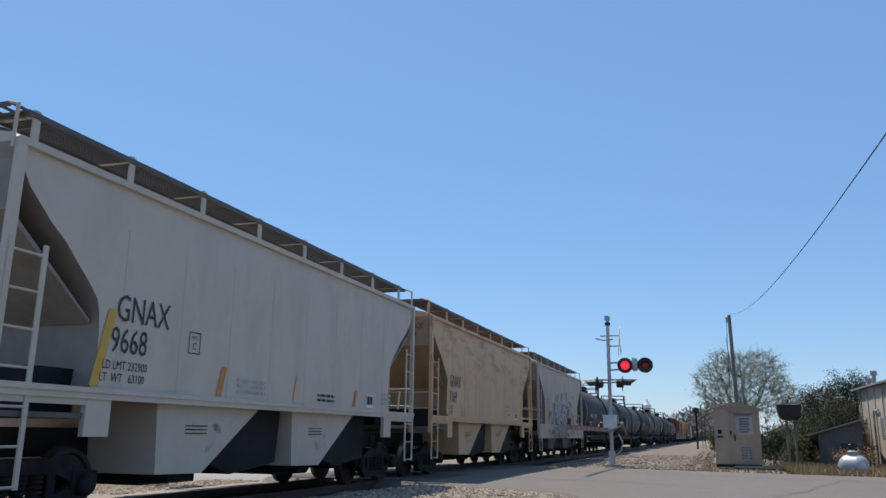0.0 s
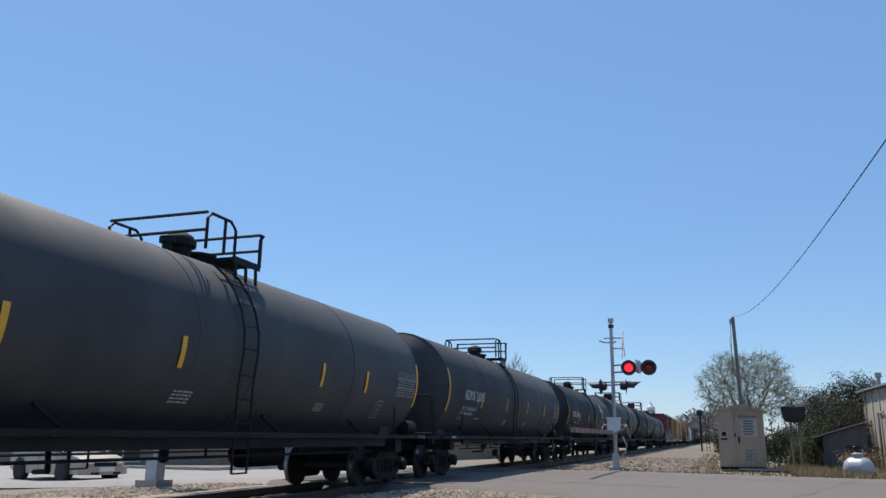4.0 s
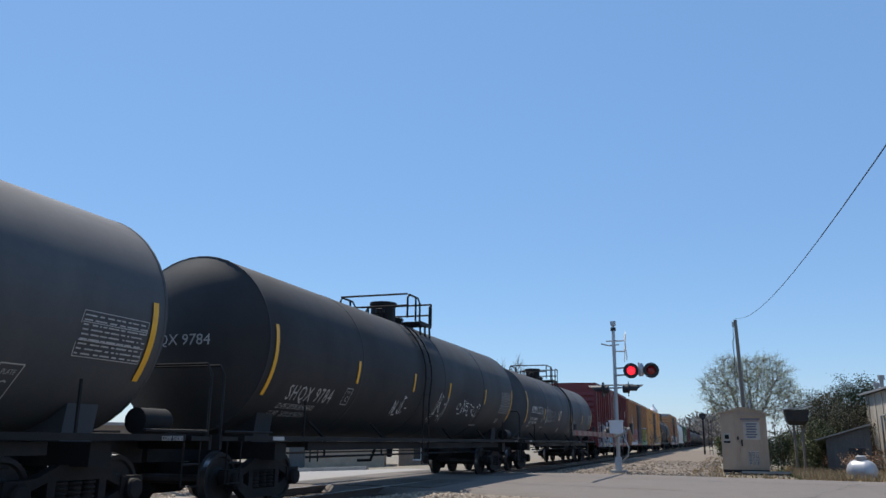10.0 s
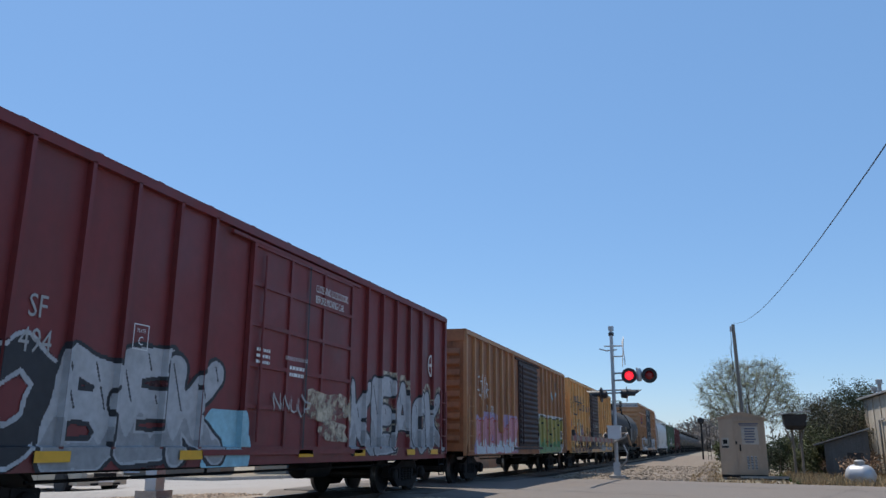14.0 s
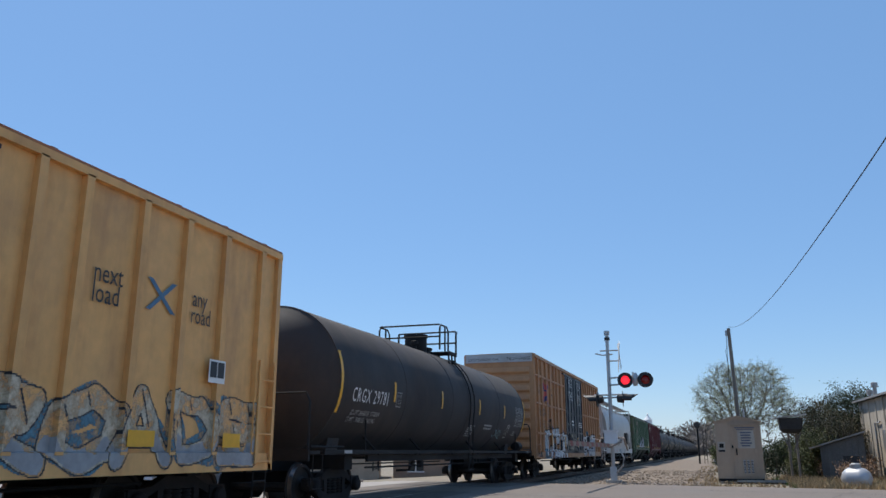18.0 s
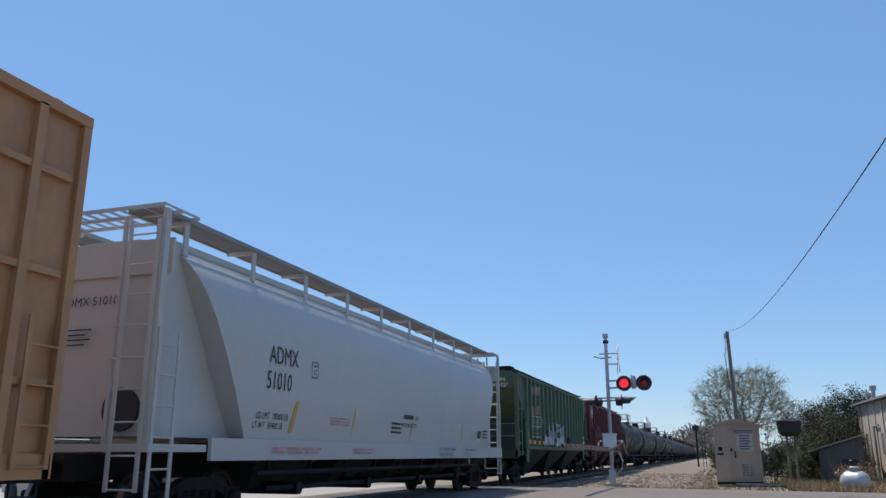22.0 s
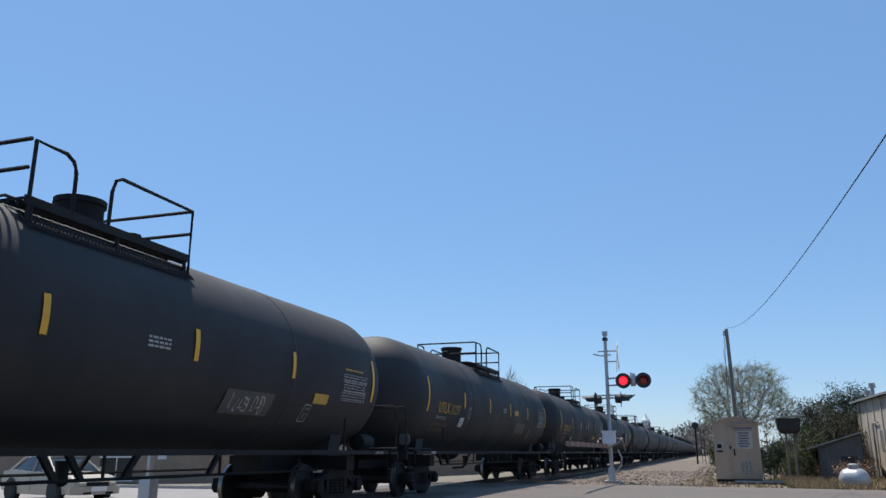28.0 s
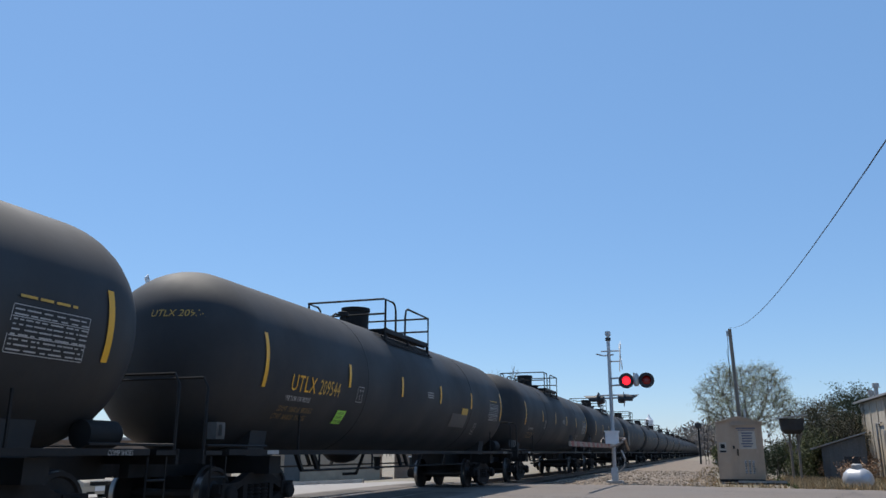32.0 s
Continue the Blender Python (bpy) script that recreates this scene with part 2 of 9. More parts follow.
M["tie"] = paint("creosoted_timber", (0.075, 0.058, 0.045), 0.9, 0, 0.35, grain=25, bump=0.3)
M["ballast"] = paint("limestone_ballast", (0.3024, 0.243, 0.1836), 0.95, 0, 0.35, grain=22, patch=1.2, bump=0.9, dirt=(0.128, 0.104, 0.088), dirty=0.6)
# oil stain and the train's shadow together in one dark base colour
M["oily_shade"] = paint("oily_shaded_ballast", (0.10, 0.085, 0.072), 0.95, 0, 0.35, grain=22, patch=1.2, bump=0.9, dirt=(0.05, 0.042, 0.036), dirty=0.7)
# end sheets: dust, and the shade of the recessed end, in one colour
M["dusty_shade_end"] = paint("dusty_shaded_end_paint", (0.27, 0.235, 0.205), 0.7, 0, 0.15, grain=6, bump=0.03, dirt=(0.16, 0.13, 0.105), dirty=0.6, streak=0.6)
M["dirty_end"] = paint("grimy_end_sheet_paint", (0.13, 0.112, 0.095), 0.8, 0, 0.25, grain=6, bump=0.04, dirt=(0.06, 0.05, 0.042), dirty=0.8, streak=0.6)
M["g_dim"] = paint("dim_silver_spray_paint", (0.29, 0.29, 0.2972), 0.6, 0, 0.3, patch=2)
M["stone"] = paint("ballast_stones", (0.3307, 0.26, 0.1914), 0.9, 0, 0.25, grain=30, bump=0.4, island=0.45)
M["asphalt"] = paint("worn_pale_asphalt", (0.1569, 0.1304, 0.1102), 0.9, 0, 0.16, grain=40, patch=0.35, bump=0.35, dirt=(0.108, 0.0944, 0.0832), dirty=0.5)
M["concrete"] = paint("pale_concrete", (0.368, 0.344, 0.312), 0.9, 0, 0.15, grain=18, bump=0.25, dirt=(0.2, 0.176, 0.152), dirty=0.6)
M["gravel"] = paint("brown_gravel", (0.185, 0.142, 0.104), 0.95, 0, 0.3, grain=20, patch=0.9, bump=0.8, dirt=(0.118, 0.09, 0.068), dirty=0.6)
M["brown_stone"] = paint("brown_gravel_stones", (0.215, 0.168, 0.125), 0.9, 0, 0.25, grain=30, bump=0.4, island=0.5)
M["earth"] = paint("dry_gravelly_earth", (0.216, 0.18, 0.136), 0.95, 0, 0.3, grain=16, patch=0.25, bump=0.8, dirt=(0.128, 0.12, 0.06), dirty=0.75)
M["grass"] = paint("dry_grass", (0.33, 0.235, 0.125), 0.9, 0, 0.3, island=0.5)
M["grass_g"] = paint("green_grass", (0.085, 0.12, 0.03), 0.9, 0, 0.3, island=0.5)
M["alu"] = paint("weathered_aluminium_sheet", (0.3973, 0.2948, 0.2132), 0.55, 0.1, 0.08, grain=5, bump=0.03, dirt=(0.264, 0.1936, 0.1408), dirty=0.55, streak=0.9)
M["mast"] = paint("aluminium_mast", (0.42, 0.42, 0.43), 0.45, 0.5, 0.12)
M["lamp_black"] = paint("black_lamp_housing", (0.02, 0.02, 0.022), 0.5, 0, 0.2)
M["red_on"] = glow("lit_red_lens", (1.0, 0.02, 0.04), 1.6, (0.5, 0.01, 0.01))
M["red_off"] = glow("dim_red_lens", (1.0, 0.02, 0.02), 0.02, (0.16, 0.01, 0.01))
M["red_white"] = paint("reflective_red", (0.21, 0.042, 0.0315), 0.5)
M["arm_white"] = paint("dirty_white_arm_paint", (0.252, 0.2035, 0.1664), 0.6, 0, 0.2, dirt=(0.2, 0.15, 0.12), dirty=0.7)
M["wood"] = paint("weathered_pole_timber", (0.20, 0.175, 0.15), 0.9, 0, 0.3, grain=20, bump=0.5, dirt=(0.11, 0.095, 0.08), dirty=0.6, streak=0.95)
M["bark"] = paint("grey_brown_bark", (0.145, 0.125, 0.105), 0.95, 0, 0.3, grain=14, bump=0.6)
M["leaf_pale"] = paint("young_spring_leaves", (0.40, 0.42, 0.26), 0.8, 0, 0.3, island=0.3)
M["leaf_dark"] = paint("evergreen_leaves", (0.034, 0.048, 0.020), 0.8, 0, 0.35, island=0.5)
M["leaf_mixed"] = paint("brown_green_overgrowth", (0.07, 0.0616, 0.0315), 0.85, 0, 0.4, island=0.6)
M["leaf_bush"] = paint("bush_leaves", (0.082, 0.092, 0.032), 0.8, 0, 0.35, island=0.6)
M["leaf_brown"] = paint("dead_bramble", (0.3105, 0.2012, 0.1265), 0.9, 0, 0.3, island=0.5)
M["far_wood"] = paint("bare_distant_woods", (0.16, 0.135, 0.115), 0.95, 0, 0.3, island=0.4)
M["stucco"] = paint("stained_white_wall", (0.40, 0.35, 0.285), 0.9, 0, 0.18, grain=10, bump=0.25, dirt=(0.15, 0.115, 0.09), dirty=0.9, streak=0.92)
M["tin"] = paint("old_roofing_tin", (0.33, 0.32, 0.31), 0.5, 0.5, 0.2, dirt=(0.20, 0.13, 0.09), dirty=0.6)
M["shed"] = paint("blue_grey_boards", (0.115, 0.118, 0.118), 0.85, 0, 0.25, grain=14, bump=0.3, dirt=(0.06, 0.055, 0.05), dirty=0.6, streak=0.9)
M["brickwall"] = paint("grey_brown_wall", (0.30, 0.215, 0.155), 0.9, 0, 0.18, grain=12, bump=0.3, dirt=(0.18, 0.135, 0.105), dirty=0.5)
M["tanwall"] = paint("tan_painted_wall", (0.42, 0.33, 0.24), 0.85, 0, 0.12, dirt=(0.25, 0.19, 0.14), dirty=0.5)
M["lp"] = paint("silver_tank_paint", (0.42, 0.42, 0.43), 0.42, 0.2, 0.08, dirt=(0.25, 0.2, 0.16), dirty=0.4)
M["tower"] = paint("white_tower_paint", (0.66, 0.67, 0.69), 0.6, 0, 0.08)
M["wire"] = paint("black_cable", (0.02, 0.02, 0.022), 0.6)
M["gold"] = paint("champagne_car_paint", (0.42, 0.36, 0.28), 0.38, 0.1, 0.05, bump=0)
M["rubber"] = paint("tyre_rubber", (0.022, 0.022, 0.023), 0.85)
M["chrome"] = paint("bright_trim", (0.6, 0.6, 0.6), 0.2, 0.9, 0.1, bump=0)
M["carglass"] = paint("tinted_glass", (0.03, 0.036, 0.038), 0.08, 0.0, 0.05, bump=0, spec=0.4)
# bay paints: grease plus the shade under the sill, mixed into the colour
M["bay_green"] = paint("shaded_greasy_green_bay_paint", (0.030, 0.040, 0.025), 0.75, 0, 0.25, dirt=(0.025, 0.022, 0.018), dirty=0.7, streak=0.5)
M["bay_red"] = paint("shaded_greasy_oxide_red_bay_paint", (0.060, 0.018, 0.019), 0.75, 0, 0.25, dirt=(0.03, 0.016, 0.015), dirty=0.7, streak=0.5)
# the tan side paint darkened to hold the end's shade
M["tan_end"] = paint("shaded_tan_end_paint", (0.34, 0.235, 0.145), 0.7, 0, 0.15, grain=6, bump=0.03, dirt=(0.19, 0.13, 0.08), dirty=0.6, streak=0.6)
M["soot"] = paint("sooty_smear", (0.02, 0.018, 0.016), 0.8, 0, 0.3, worn=0.9)
M["board_grey"] = paint("dull_grey_running_board", (0.26, 0.25, 0.245), 0.7, 0, 0.15)
M["notice_ink"] = paint("faded_blue_grey_ink", (0.10, 0.11, 0.15), 0.7, 0, 0.2)
M["sheet_print"] = paint("weathered_notice_sheet", (0.40, 0.36, 0.31), 0.7, 0, 0.15, dirt=(0.22, 0.18, 0.14), dirty=0.5)
M["w_mint"] = paint("mottled_mint_spray", (0.34, 0.42, 0.29), 0.65, 0, 0.25, patch=2, worn=0.35)
M["w_lilac"] = paint("mottled_lilac_spray", (0.36, 0.25, 0.36), 0.65, 0, 0.25, patch=2, worn=0.3)
M["w_brick"] = paint("mottled_brick_spray", (0.30, 0.12, 0.075), 0.65, 0, 0.3, patch=2, worn=0.4)
M["w_dusk"] = paint("mottled_dusk_spray", (0.13, 0.085, 0.085), 0.65, 0, 0.3, patch=2, worn=0.45)
M["w_cream"] = paint("mottled_cream_spray", (0.55, 0.48, 0.36), 0.65, 0, 0.2, patch=2, worn=0.35)
M["w_green"] = paint("mottled_grey_green_spray", (0.20, 0.25, 0.17), 0.65, 0, 0.3, patch=2, worn=0.5)
M["w_pink"] = paint("mottled_pink_spray", (0.50, 0.27, 0.22), 0.65, 0, 0.25, patch=2, worn=0.5)
M["w_navy"] = paint("mottled_blue_spray", (0.06, 0.09, 0.20), 0.65, 0, 0.25, patch=2, worn=0.35)
M["w_cyan"] = paint("mottled_teal_spray", (0.08, 0.20, 0.27), 0.65, 0, 0.25, patch=2, worn=0.3)
M["w_black"] = paint("mottled_black_spray", (0.03, 0.028, 0.03), 0.65, 0, 0.3, patch=2, worn=0.4)
M["apron"] = paint("sun_bleached_concrete", (0.30, 0.275, 0.25), 0.9, 0, 0.12, grain=18, patch=0.4, bump=0.2, dirt=(0.22, 0.2, 0.18), dirty=0.5)
M["headlamp"] = paint("clear_headlamp", (0.55, 0.55, 0.55), 0.1, 0.2, 0.05, bump=0)


# ---- mesh helpers ----
def box(bm, x0, x1, y0, y1, z0, z1):
    v = [bm.verts.new((x, y, z)) for x in (x0, x1) for y in (y0, y1) for z in (z0, z1)]
    for f in ((0, 1, 3, 2), (4, 6, 7, 5), (0, 4, 5, 1), (2, 3, 7, 6), (0, 2, 6, 4), (1, 5, 7, 3)):
        bm.faces.new([v[i] for i in f])


def boxed(*a):
    bm = bmesh.new()
    for b in a:
        box(bm, *b)
    return bm


def rings(bm, loops, caps=True, closed=True):
    """Skin over a row of point loops of one length."""
    rows = [[bm.verts.new(p) for p in loop] for loop in loops]
    n = len(rows[0])
    for a, b in zip(rows, rows[1:]):
        for i in range(n if closed else n - 1):
            j = (i + 1) % n
            bm.faces.new((a[i], a[j], b[j], b[i]))
    if caps and closed:
        bm.faces.new(rows[0][::-1])
        bm.faces.new(rows[-1])
    return bm


def tube(bm, pts, r, n=6):
    pts = [Vector(p) for p in pts]
    loops = []
    for i, p in enumerate(pts):
        d = (pts[min(i + 1, len(pts) - 1)] - pts[max(i - 1, 0)]).normalized()
        side = d.cross(Vector((0, 0, 1)) if abs(d.z) < 0.9 else Vector((1, 0, 0))).normalized()
        up = side.cross(d)
        rr = r[i] if isinstance(r, (list, tuple)) else r
        loops.append([p + rr * (math.cos(k * math.tau / n) * side + math.sin(k * math.tau / n) * up) for k in range(n)])
    return rings(bm, loops)


def tubes(lines, r, n=6):
    bm = bmesh.new()
    for pts in lines:
        tube(bm, pts, r, n)
    return bm


def lathe_y(bm, prof, cx=0.0, cz=0.0, n=32):
    return rings(bm, [[(cx + r * math.cos(k * math.tau / n), y, cz + r * math.sin(k * math.tau / n)) for k in range(n)] for y, r in prof])


def lathe_x(bm, prof, cy=0.0, cz=0.0, n=24):
    return rings(bm, [[(x, cy + r * math.cos(k * math.tau / n), cz + r * math.sin(k * math.tau / n)) for k in range(n)] for x, r in prof])


def lathe_z(bm, prof, cx=0.0, cy=0.0, n=16):
    return rings(bm, [[(cx + r * math.cos(k * math.tau / n), cy + r * math.sin(k * math.tau / n), z) for k in range(n)] for z, r in prof])


def prism(bm, yz, x0, x1):
    return rings(bm, [[(x0, y, z) for y, z in yz], [(x1, y, z) for y, z in yz]])


def levels(bm, rows):
    """A body from levels (z, half width, half length)."""
    return rings(bm, [[(w, -h, z), (w, h, z), (-w, h, z), (-w, -h, z)] for z, w, h in rows])


def mesh_of(name, bm, material, smooth=True):
    bmesh.ops.recalc_face_normals(bm, faces=bm.faces)
    me = bpy.data.meshes.new(name)
    bm.to_mesh(me)
    bm.free()
    me.materials.append(material)
    if smooth and len(me.polygons):
        me.polygons.foreach_set("use_smooth", [True] * len(me.polygons))
        me.set_sharp_from_angle(angle=radians(32))
    return me


def part(name, bm, material, parent, label="", loc=None, smooth=True):
    """Links a bmesh or a mesh as one object under a thing or a part."""
    me = bm if isinstance(bm, bpy.types.Mesh) else mesh_of(name, bm, material, smooth)
    ob = new(name, me)
    ob.parent = parent
    if loc:
        ob.location = loc
    if label:
        tagged(ob, label)
    return ob


def thing(name, label, category, group="", at=(0, 0, 0), turn=0, kind=""):
    ob = new(name)
    ob.empty_display_size = 0.3
    ob.matrix_world = pose(*at, 0, 0, turn)
    return tagged(ob, label, category, group, kind)


def flat(pts_list, x):
    """Flat patches in a plane across x; each a list of (y, z)."""
    bm = bmesh.new()
    for pts in pts_list:
        bm.faces.new([bm.verts.new((x, y, z)) for y, z in pts])
    return bm


def rect(y0, y1, z0, z1, lean=0.0):
    return [(y0, z0), (y1, z0), (y1 + lean, z1), (y0 + lean, z1)]


_fonts = {}


def letters(text, size, spread=1.0):
    """The flat outline of a text as vertices (u, v) and faces."""
    key = (text, size, spread)
    if key not in _fonts:
        cu = bpy.data.curves.new("lettering", "FONT")
        cu.body, cu.size, cu.resolution_u, cu.space_character = text, size, 2, spread
        ob = bpy.data.objects.new("lettering", cu)
        scene.collection.objects.link(ob)
        bpy.context.view_layer.update()
        me = bpy.data.meshes.new_from_object(ob.evaluated_get(bpy.context.evaluated_depsgraph_get()))
        _fonts[key] = ([(v.co.x, v.co.y) for v in me.vertices], [tuple(p.vertices) for p in me.polygons])
        bpy.data.objects.remove(ob)
        bpy.data.curves.remove(cu)
        bpy.data.meshes.remove(me)
    return _fonts[key]


def text_on(parent, text, y, z, size, material, surface, squeeze=1.0, spread=1.0, name="lettering", label=""):
    """Letters on a car's side; surface(y, z) gives x there. y grows to the reader's right."""
    vs, fs = letters(text, size, spread)
    bm = bmesh.new()
    bv = [bm.verts.new((surface(y + u * squeeze, z + v), y + u * squeeze, z + v)) for u, v in vs]
    for f in fs:
        try:
            bm.faces.new([bv[i] for i in f])
        except ValueError:
            pass
    return part(name, bm, material, parent, label, smooth=False)


def patch_on(parent, y0, y1, z0, z1, material, surface, name="marking", lean=0.0, label="", steps=4):
    bm = bmesh.new()
    rows = []
    for i in range(steps + 1):
        z = z0 + (z1 - z0) * i / steps
        d = lean * i / steps
        rows.append([bm.verts.new((surface(y, z), y, z)) for y in (y0 + d, y1 + d)])
    for a, b in zip(rows, rows[1:]):
        bm.faces.new((a[0], a[1], b[1], b[0]))
    return part(name, bm, material, parent, label, smooth=False)


def bars_on(parent, y, z, w, rows, h, material, surface, seed=1, name="fine_print"):
    """Writing too small to read, as bars."""
    rnd = random.Random(seed)
    bm = bmesh.new()
    for i in range(rows):
        zz = z - i * h * 1.9
        yy = y
        while yy < y + w:
            k = rnd.uniform(0.08, 0.3) * w
            a, b = yy, min(yy + k, y + w)
            bm.faces.new([bm.verts.new((surface(p, q), p, q)) for p, q in ((a, zz), (b, zz), (b, zz + h), (a, zz + h))])
            yy += k + 0.05 * w
    return part(name, bm, material, parent, smooth=False)


def print_table(parent, y, z, w, h, material, surface, seed=1):
    """A ruled table of print too fine to read, in a thin frame."""
    rnd = random.Random(seed)
    bm = bmesh.new()

    def strip(a, b, c, d):
        bm.faces.new([bm.verts.new((surface(p, q), p, q)) for p, q in ((a, c), (b, c), (b, d), (a, d))])
    n = int(h / 0.055)
    for i in range(n):
        zz = z + 0.03 + i * (h - 0.03) / n
        a = y + 0.02
        while a < y + w - 0.06:
            b = min(a + rnd.uniform(0.03, 0.2), y + w - 0.015)
            strip(a, b, zz, zz + 0.017)
            a = b + rnd.uniform(0.015, 0.06)
    for k in (0.0, 0.35, 0.75, 1.0):
        strip(y, y + w, z + h * k, z + h * k + 0.01)
    for k in (0.0, 1.0):
        strip(y + w * k - 0.005, y + w * k + 0.005, z + 0.012, z + h)
    return part("fine_print", bm, material, parent, "ruled table of fine print", smooth=False)


def blob(cy, cz, ry, rz, rnd, n=22, wob=0.22):
    ph = [rnd.uniform(0, 6.28) for _ in range(4)]
    out = []
    for k in range(n):
        a = k * math.tau / n
        s = 1 + wob * (0.5 * math.sin(2 * a + ph[0]) + 0.35 * math.sin(3 * a + ph[1]) + 0.3 * math.sin(5 * a + ph[2]))
        ca, sa = math.cos(a), math.sin(a)
        out.append((cy + ry * s * math.copysign(abs(ca) ** 0.6, ca), cz + rz * s * math.copysign(abs(sa) ** 0.6, sa)))
    return out


def glyph(cy, cz, ry, rz, rnd):
    """A fat spray-can letter: lobes, notches and flat sides."""
    n = 26
    lobes = [rnd.uniform(0.72, 1.12) for _ in range(7)]
    notch = [rnd.randrange(n) for _ in range(2)]
    out = []
    for k in range(n):
        a = k * math.tau / n
        f = a / math.tau * 7
        i, t = int(f) % 7, f - int(f)
        t = t * t * (3 - 2 * t)
        s = lobes[i] * (1 - t) + lobes[(i + 1) % 7] * t
        if k in notch:
            s *= 0.55
        ca, sa = math.cos(a), math.sin(a)
        out.append((cy + ry * s * math.copysign(abs(ca) ** 0.45, ca), cz + rz * s * math.copysign(abs(sa) ** 0.45, sa)))
    return out


def lay(pts_list, surface, lift):
    bm = bmesh.new()
    for i, pts in enumerate(pts_list):
        up = lift + 0.0035 * i / len(pts_list)
        bm.faces.new([bm.verts.new((surface(y, z) + up, y, z)) for y, z in pts])
    return bm


SKELETONS = {
    "S": (((0.9, 0.9), (0.2, 0.95), (0.1, 0.6), (0.85, 0.45), (0.8, 0.05), (0.05, 0.08)),),
    "O": (((0.5, 1), (0.1, 0.75), (0.1, 0.25), (0.5, 0), (0.9, 0.25), (0.9, 0.75), (0.5, 1)),),
    "B": (((0.1, 1), (0.1, 0)), ((0.1, 1), (0.8, 0.85), (0.7, 0.55), (0.1, 0.5)), ((0.7, 0.52), (0.9, 0.25), (0.7, 0.02), (0.1, 0))),
    "E": (((0.9, 1), (0.1, 0.95), (0.1, 0), (0.95, 0.05)), ((0.1, 0.5), (0.75, 0.5))),
    "K": (((0.1, 1), (0.1, 0)), ((0.9, 1), (0.15, 0.45), (0.95, 0))),
    "R": (((0.1, 1), (0.1, 0)), ((0.1, 1), (0.85, 0.85), (0.75, 0.55), (0.1, 0.5), (0.95, 0))),
    "A": (((0, 0), (0.45, 1), (0.95, 0)), ((0.2, 0.35), (0.75, 0.35))),
    "I": (((0.5, 1), (0.5, 0)),),
    "N": (((0.1, 0), (0.1, 1), (0.85, 0), (0.9, 1)),),
    "T": (((0, 0.95), (1, 1)), ((0.5, 0.95), (0.45, 0))),
    "U": (((0.1, 1), (0.15, 0.15), (0.5, 0), (0.85, 0.15), (0.9, 1)),),
    "C": (((0.95, 0.9), (0.4, 1), (0.1, 0.6), (0.15, 0.15), (0.6, 0), (0.95, 0.15)),),
    "J": (((0.8, 1), (0.75, 0.15), (0.4, 0), (0.05, 0.2)),),
    "Z": (((0.05, 0.95), (0.95, 1), (0.05, 0.05), (1, 0)),),
    "D": (((0.1, 1), (0.1, 0), (0.7, 0.1), (0.95, 0.5), (0.7, 0.92), (0.1, 1)),),
    "H": (((0.1, 1), (0.1, 0)), ((0.9, 1), (0.9, 0)), ((0.1, 0.5), (0.9, 0.5))),
    "F": (((0.95, 1), (0.1, 0.95), (0.1, 0)), ((0.1, 0.52), (0.75, 0.55)))}


def drape(parent, name, label, shapes, surface, cell=0.03, lift=0.004):
    """Painted areas laid over posts and sheets; shapes: (outline of (y, z), material)."""
    ally = [p[0] for pts, _ in shapes for p in pts]
    allz = [p[1] for pts, _ in shapes for p in pts]
    ys, zs = np.arange(min(ally), max(ally) + cell, cell), np.arange(min(allz), max(allz) + cell, cell)
    Y, Z = np.meshgrid(ys[:-1] + cell / 2, zs[:-1] + cell / 2, indexing="ij")
    kind = np.full(Y.shape, -1)
    for k, (pts, _) in enumerate(shapes):
        inside = np.zeros(Y.shape, bool)
        for (ay, az), (by, bz) in zip(pts, pts[1:] + pts[:1]):
            cross = ((az > Z) != (bz > Z)) & (Y < (by - ay) * (Z - az) / (bz - az + 1e-9) + ay)
            inside ^= cross
        kind[inside] = k
    verts, faces, mats, index = [], [], [], {}

    def vert(i, j):
        if (i, j) not in index:
            index[i, j] = len(verts)
            verts.append((surface(ys[i], zs[j]) + lift, ys[i], zs[j]))
        return index[i, j]
    for i, j in zip(*np.nonzero(kind >= 0)):
        faces.append((vert(i, j), vert(i + 1, j), vert(i + 1, j + 1), vert(i, j + 1)))
        mats.append(kind[i, j])
    me = bpy.data.meshes.new(name)
    me.from_pydata(verts, [], faces)
    for _, m in shapes:
        me.materials.append(m)
    me.polygons.foreach_set("material_index", mats)
    return part(name, me, None, parent, label)


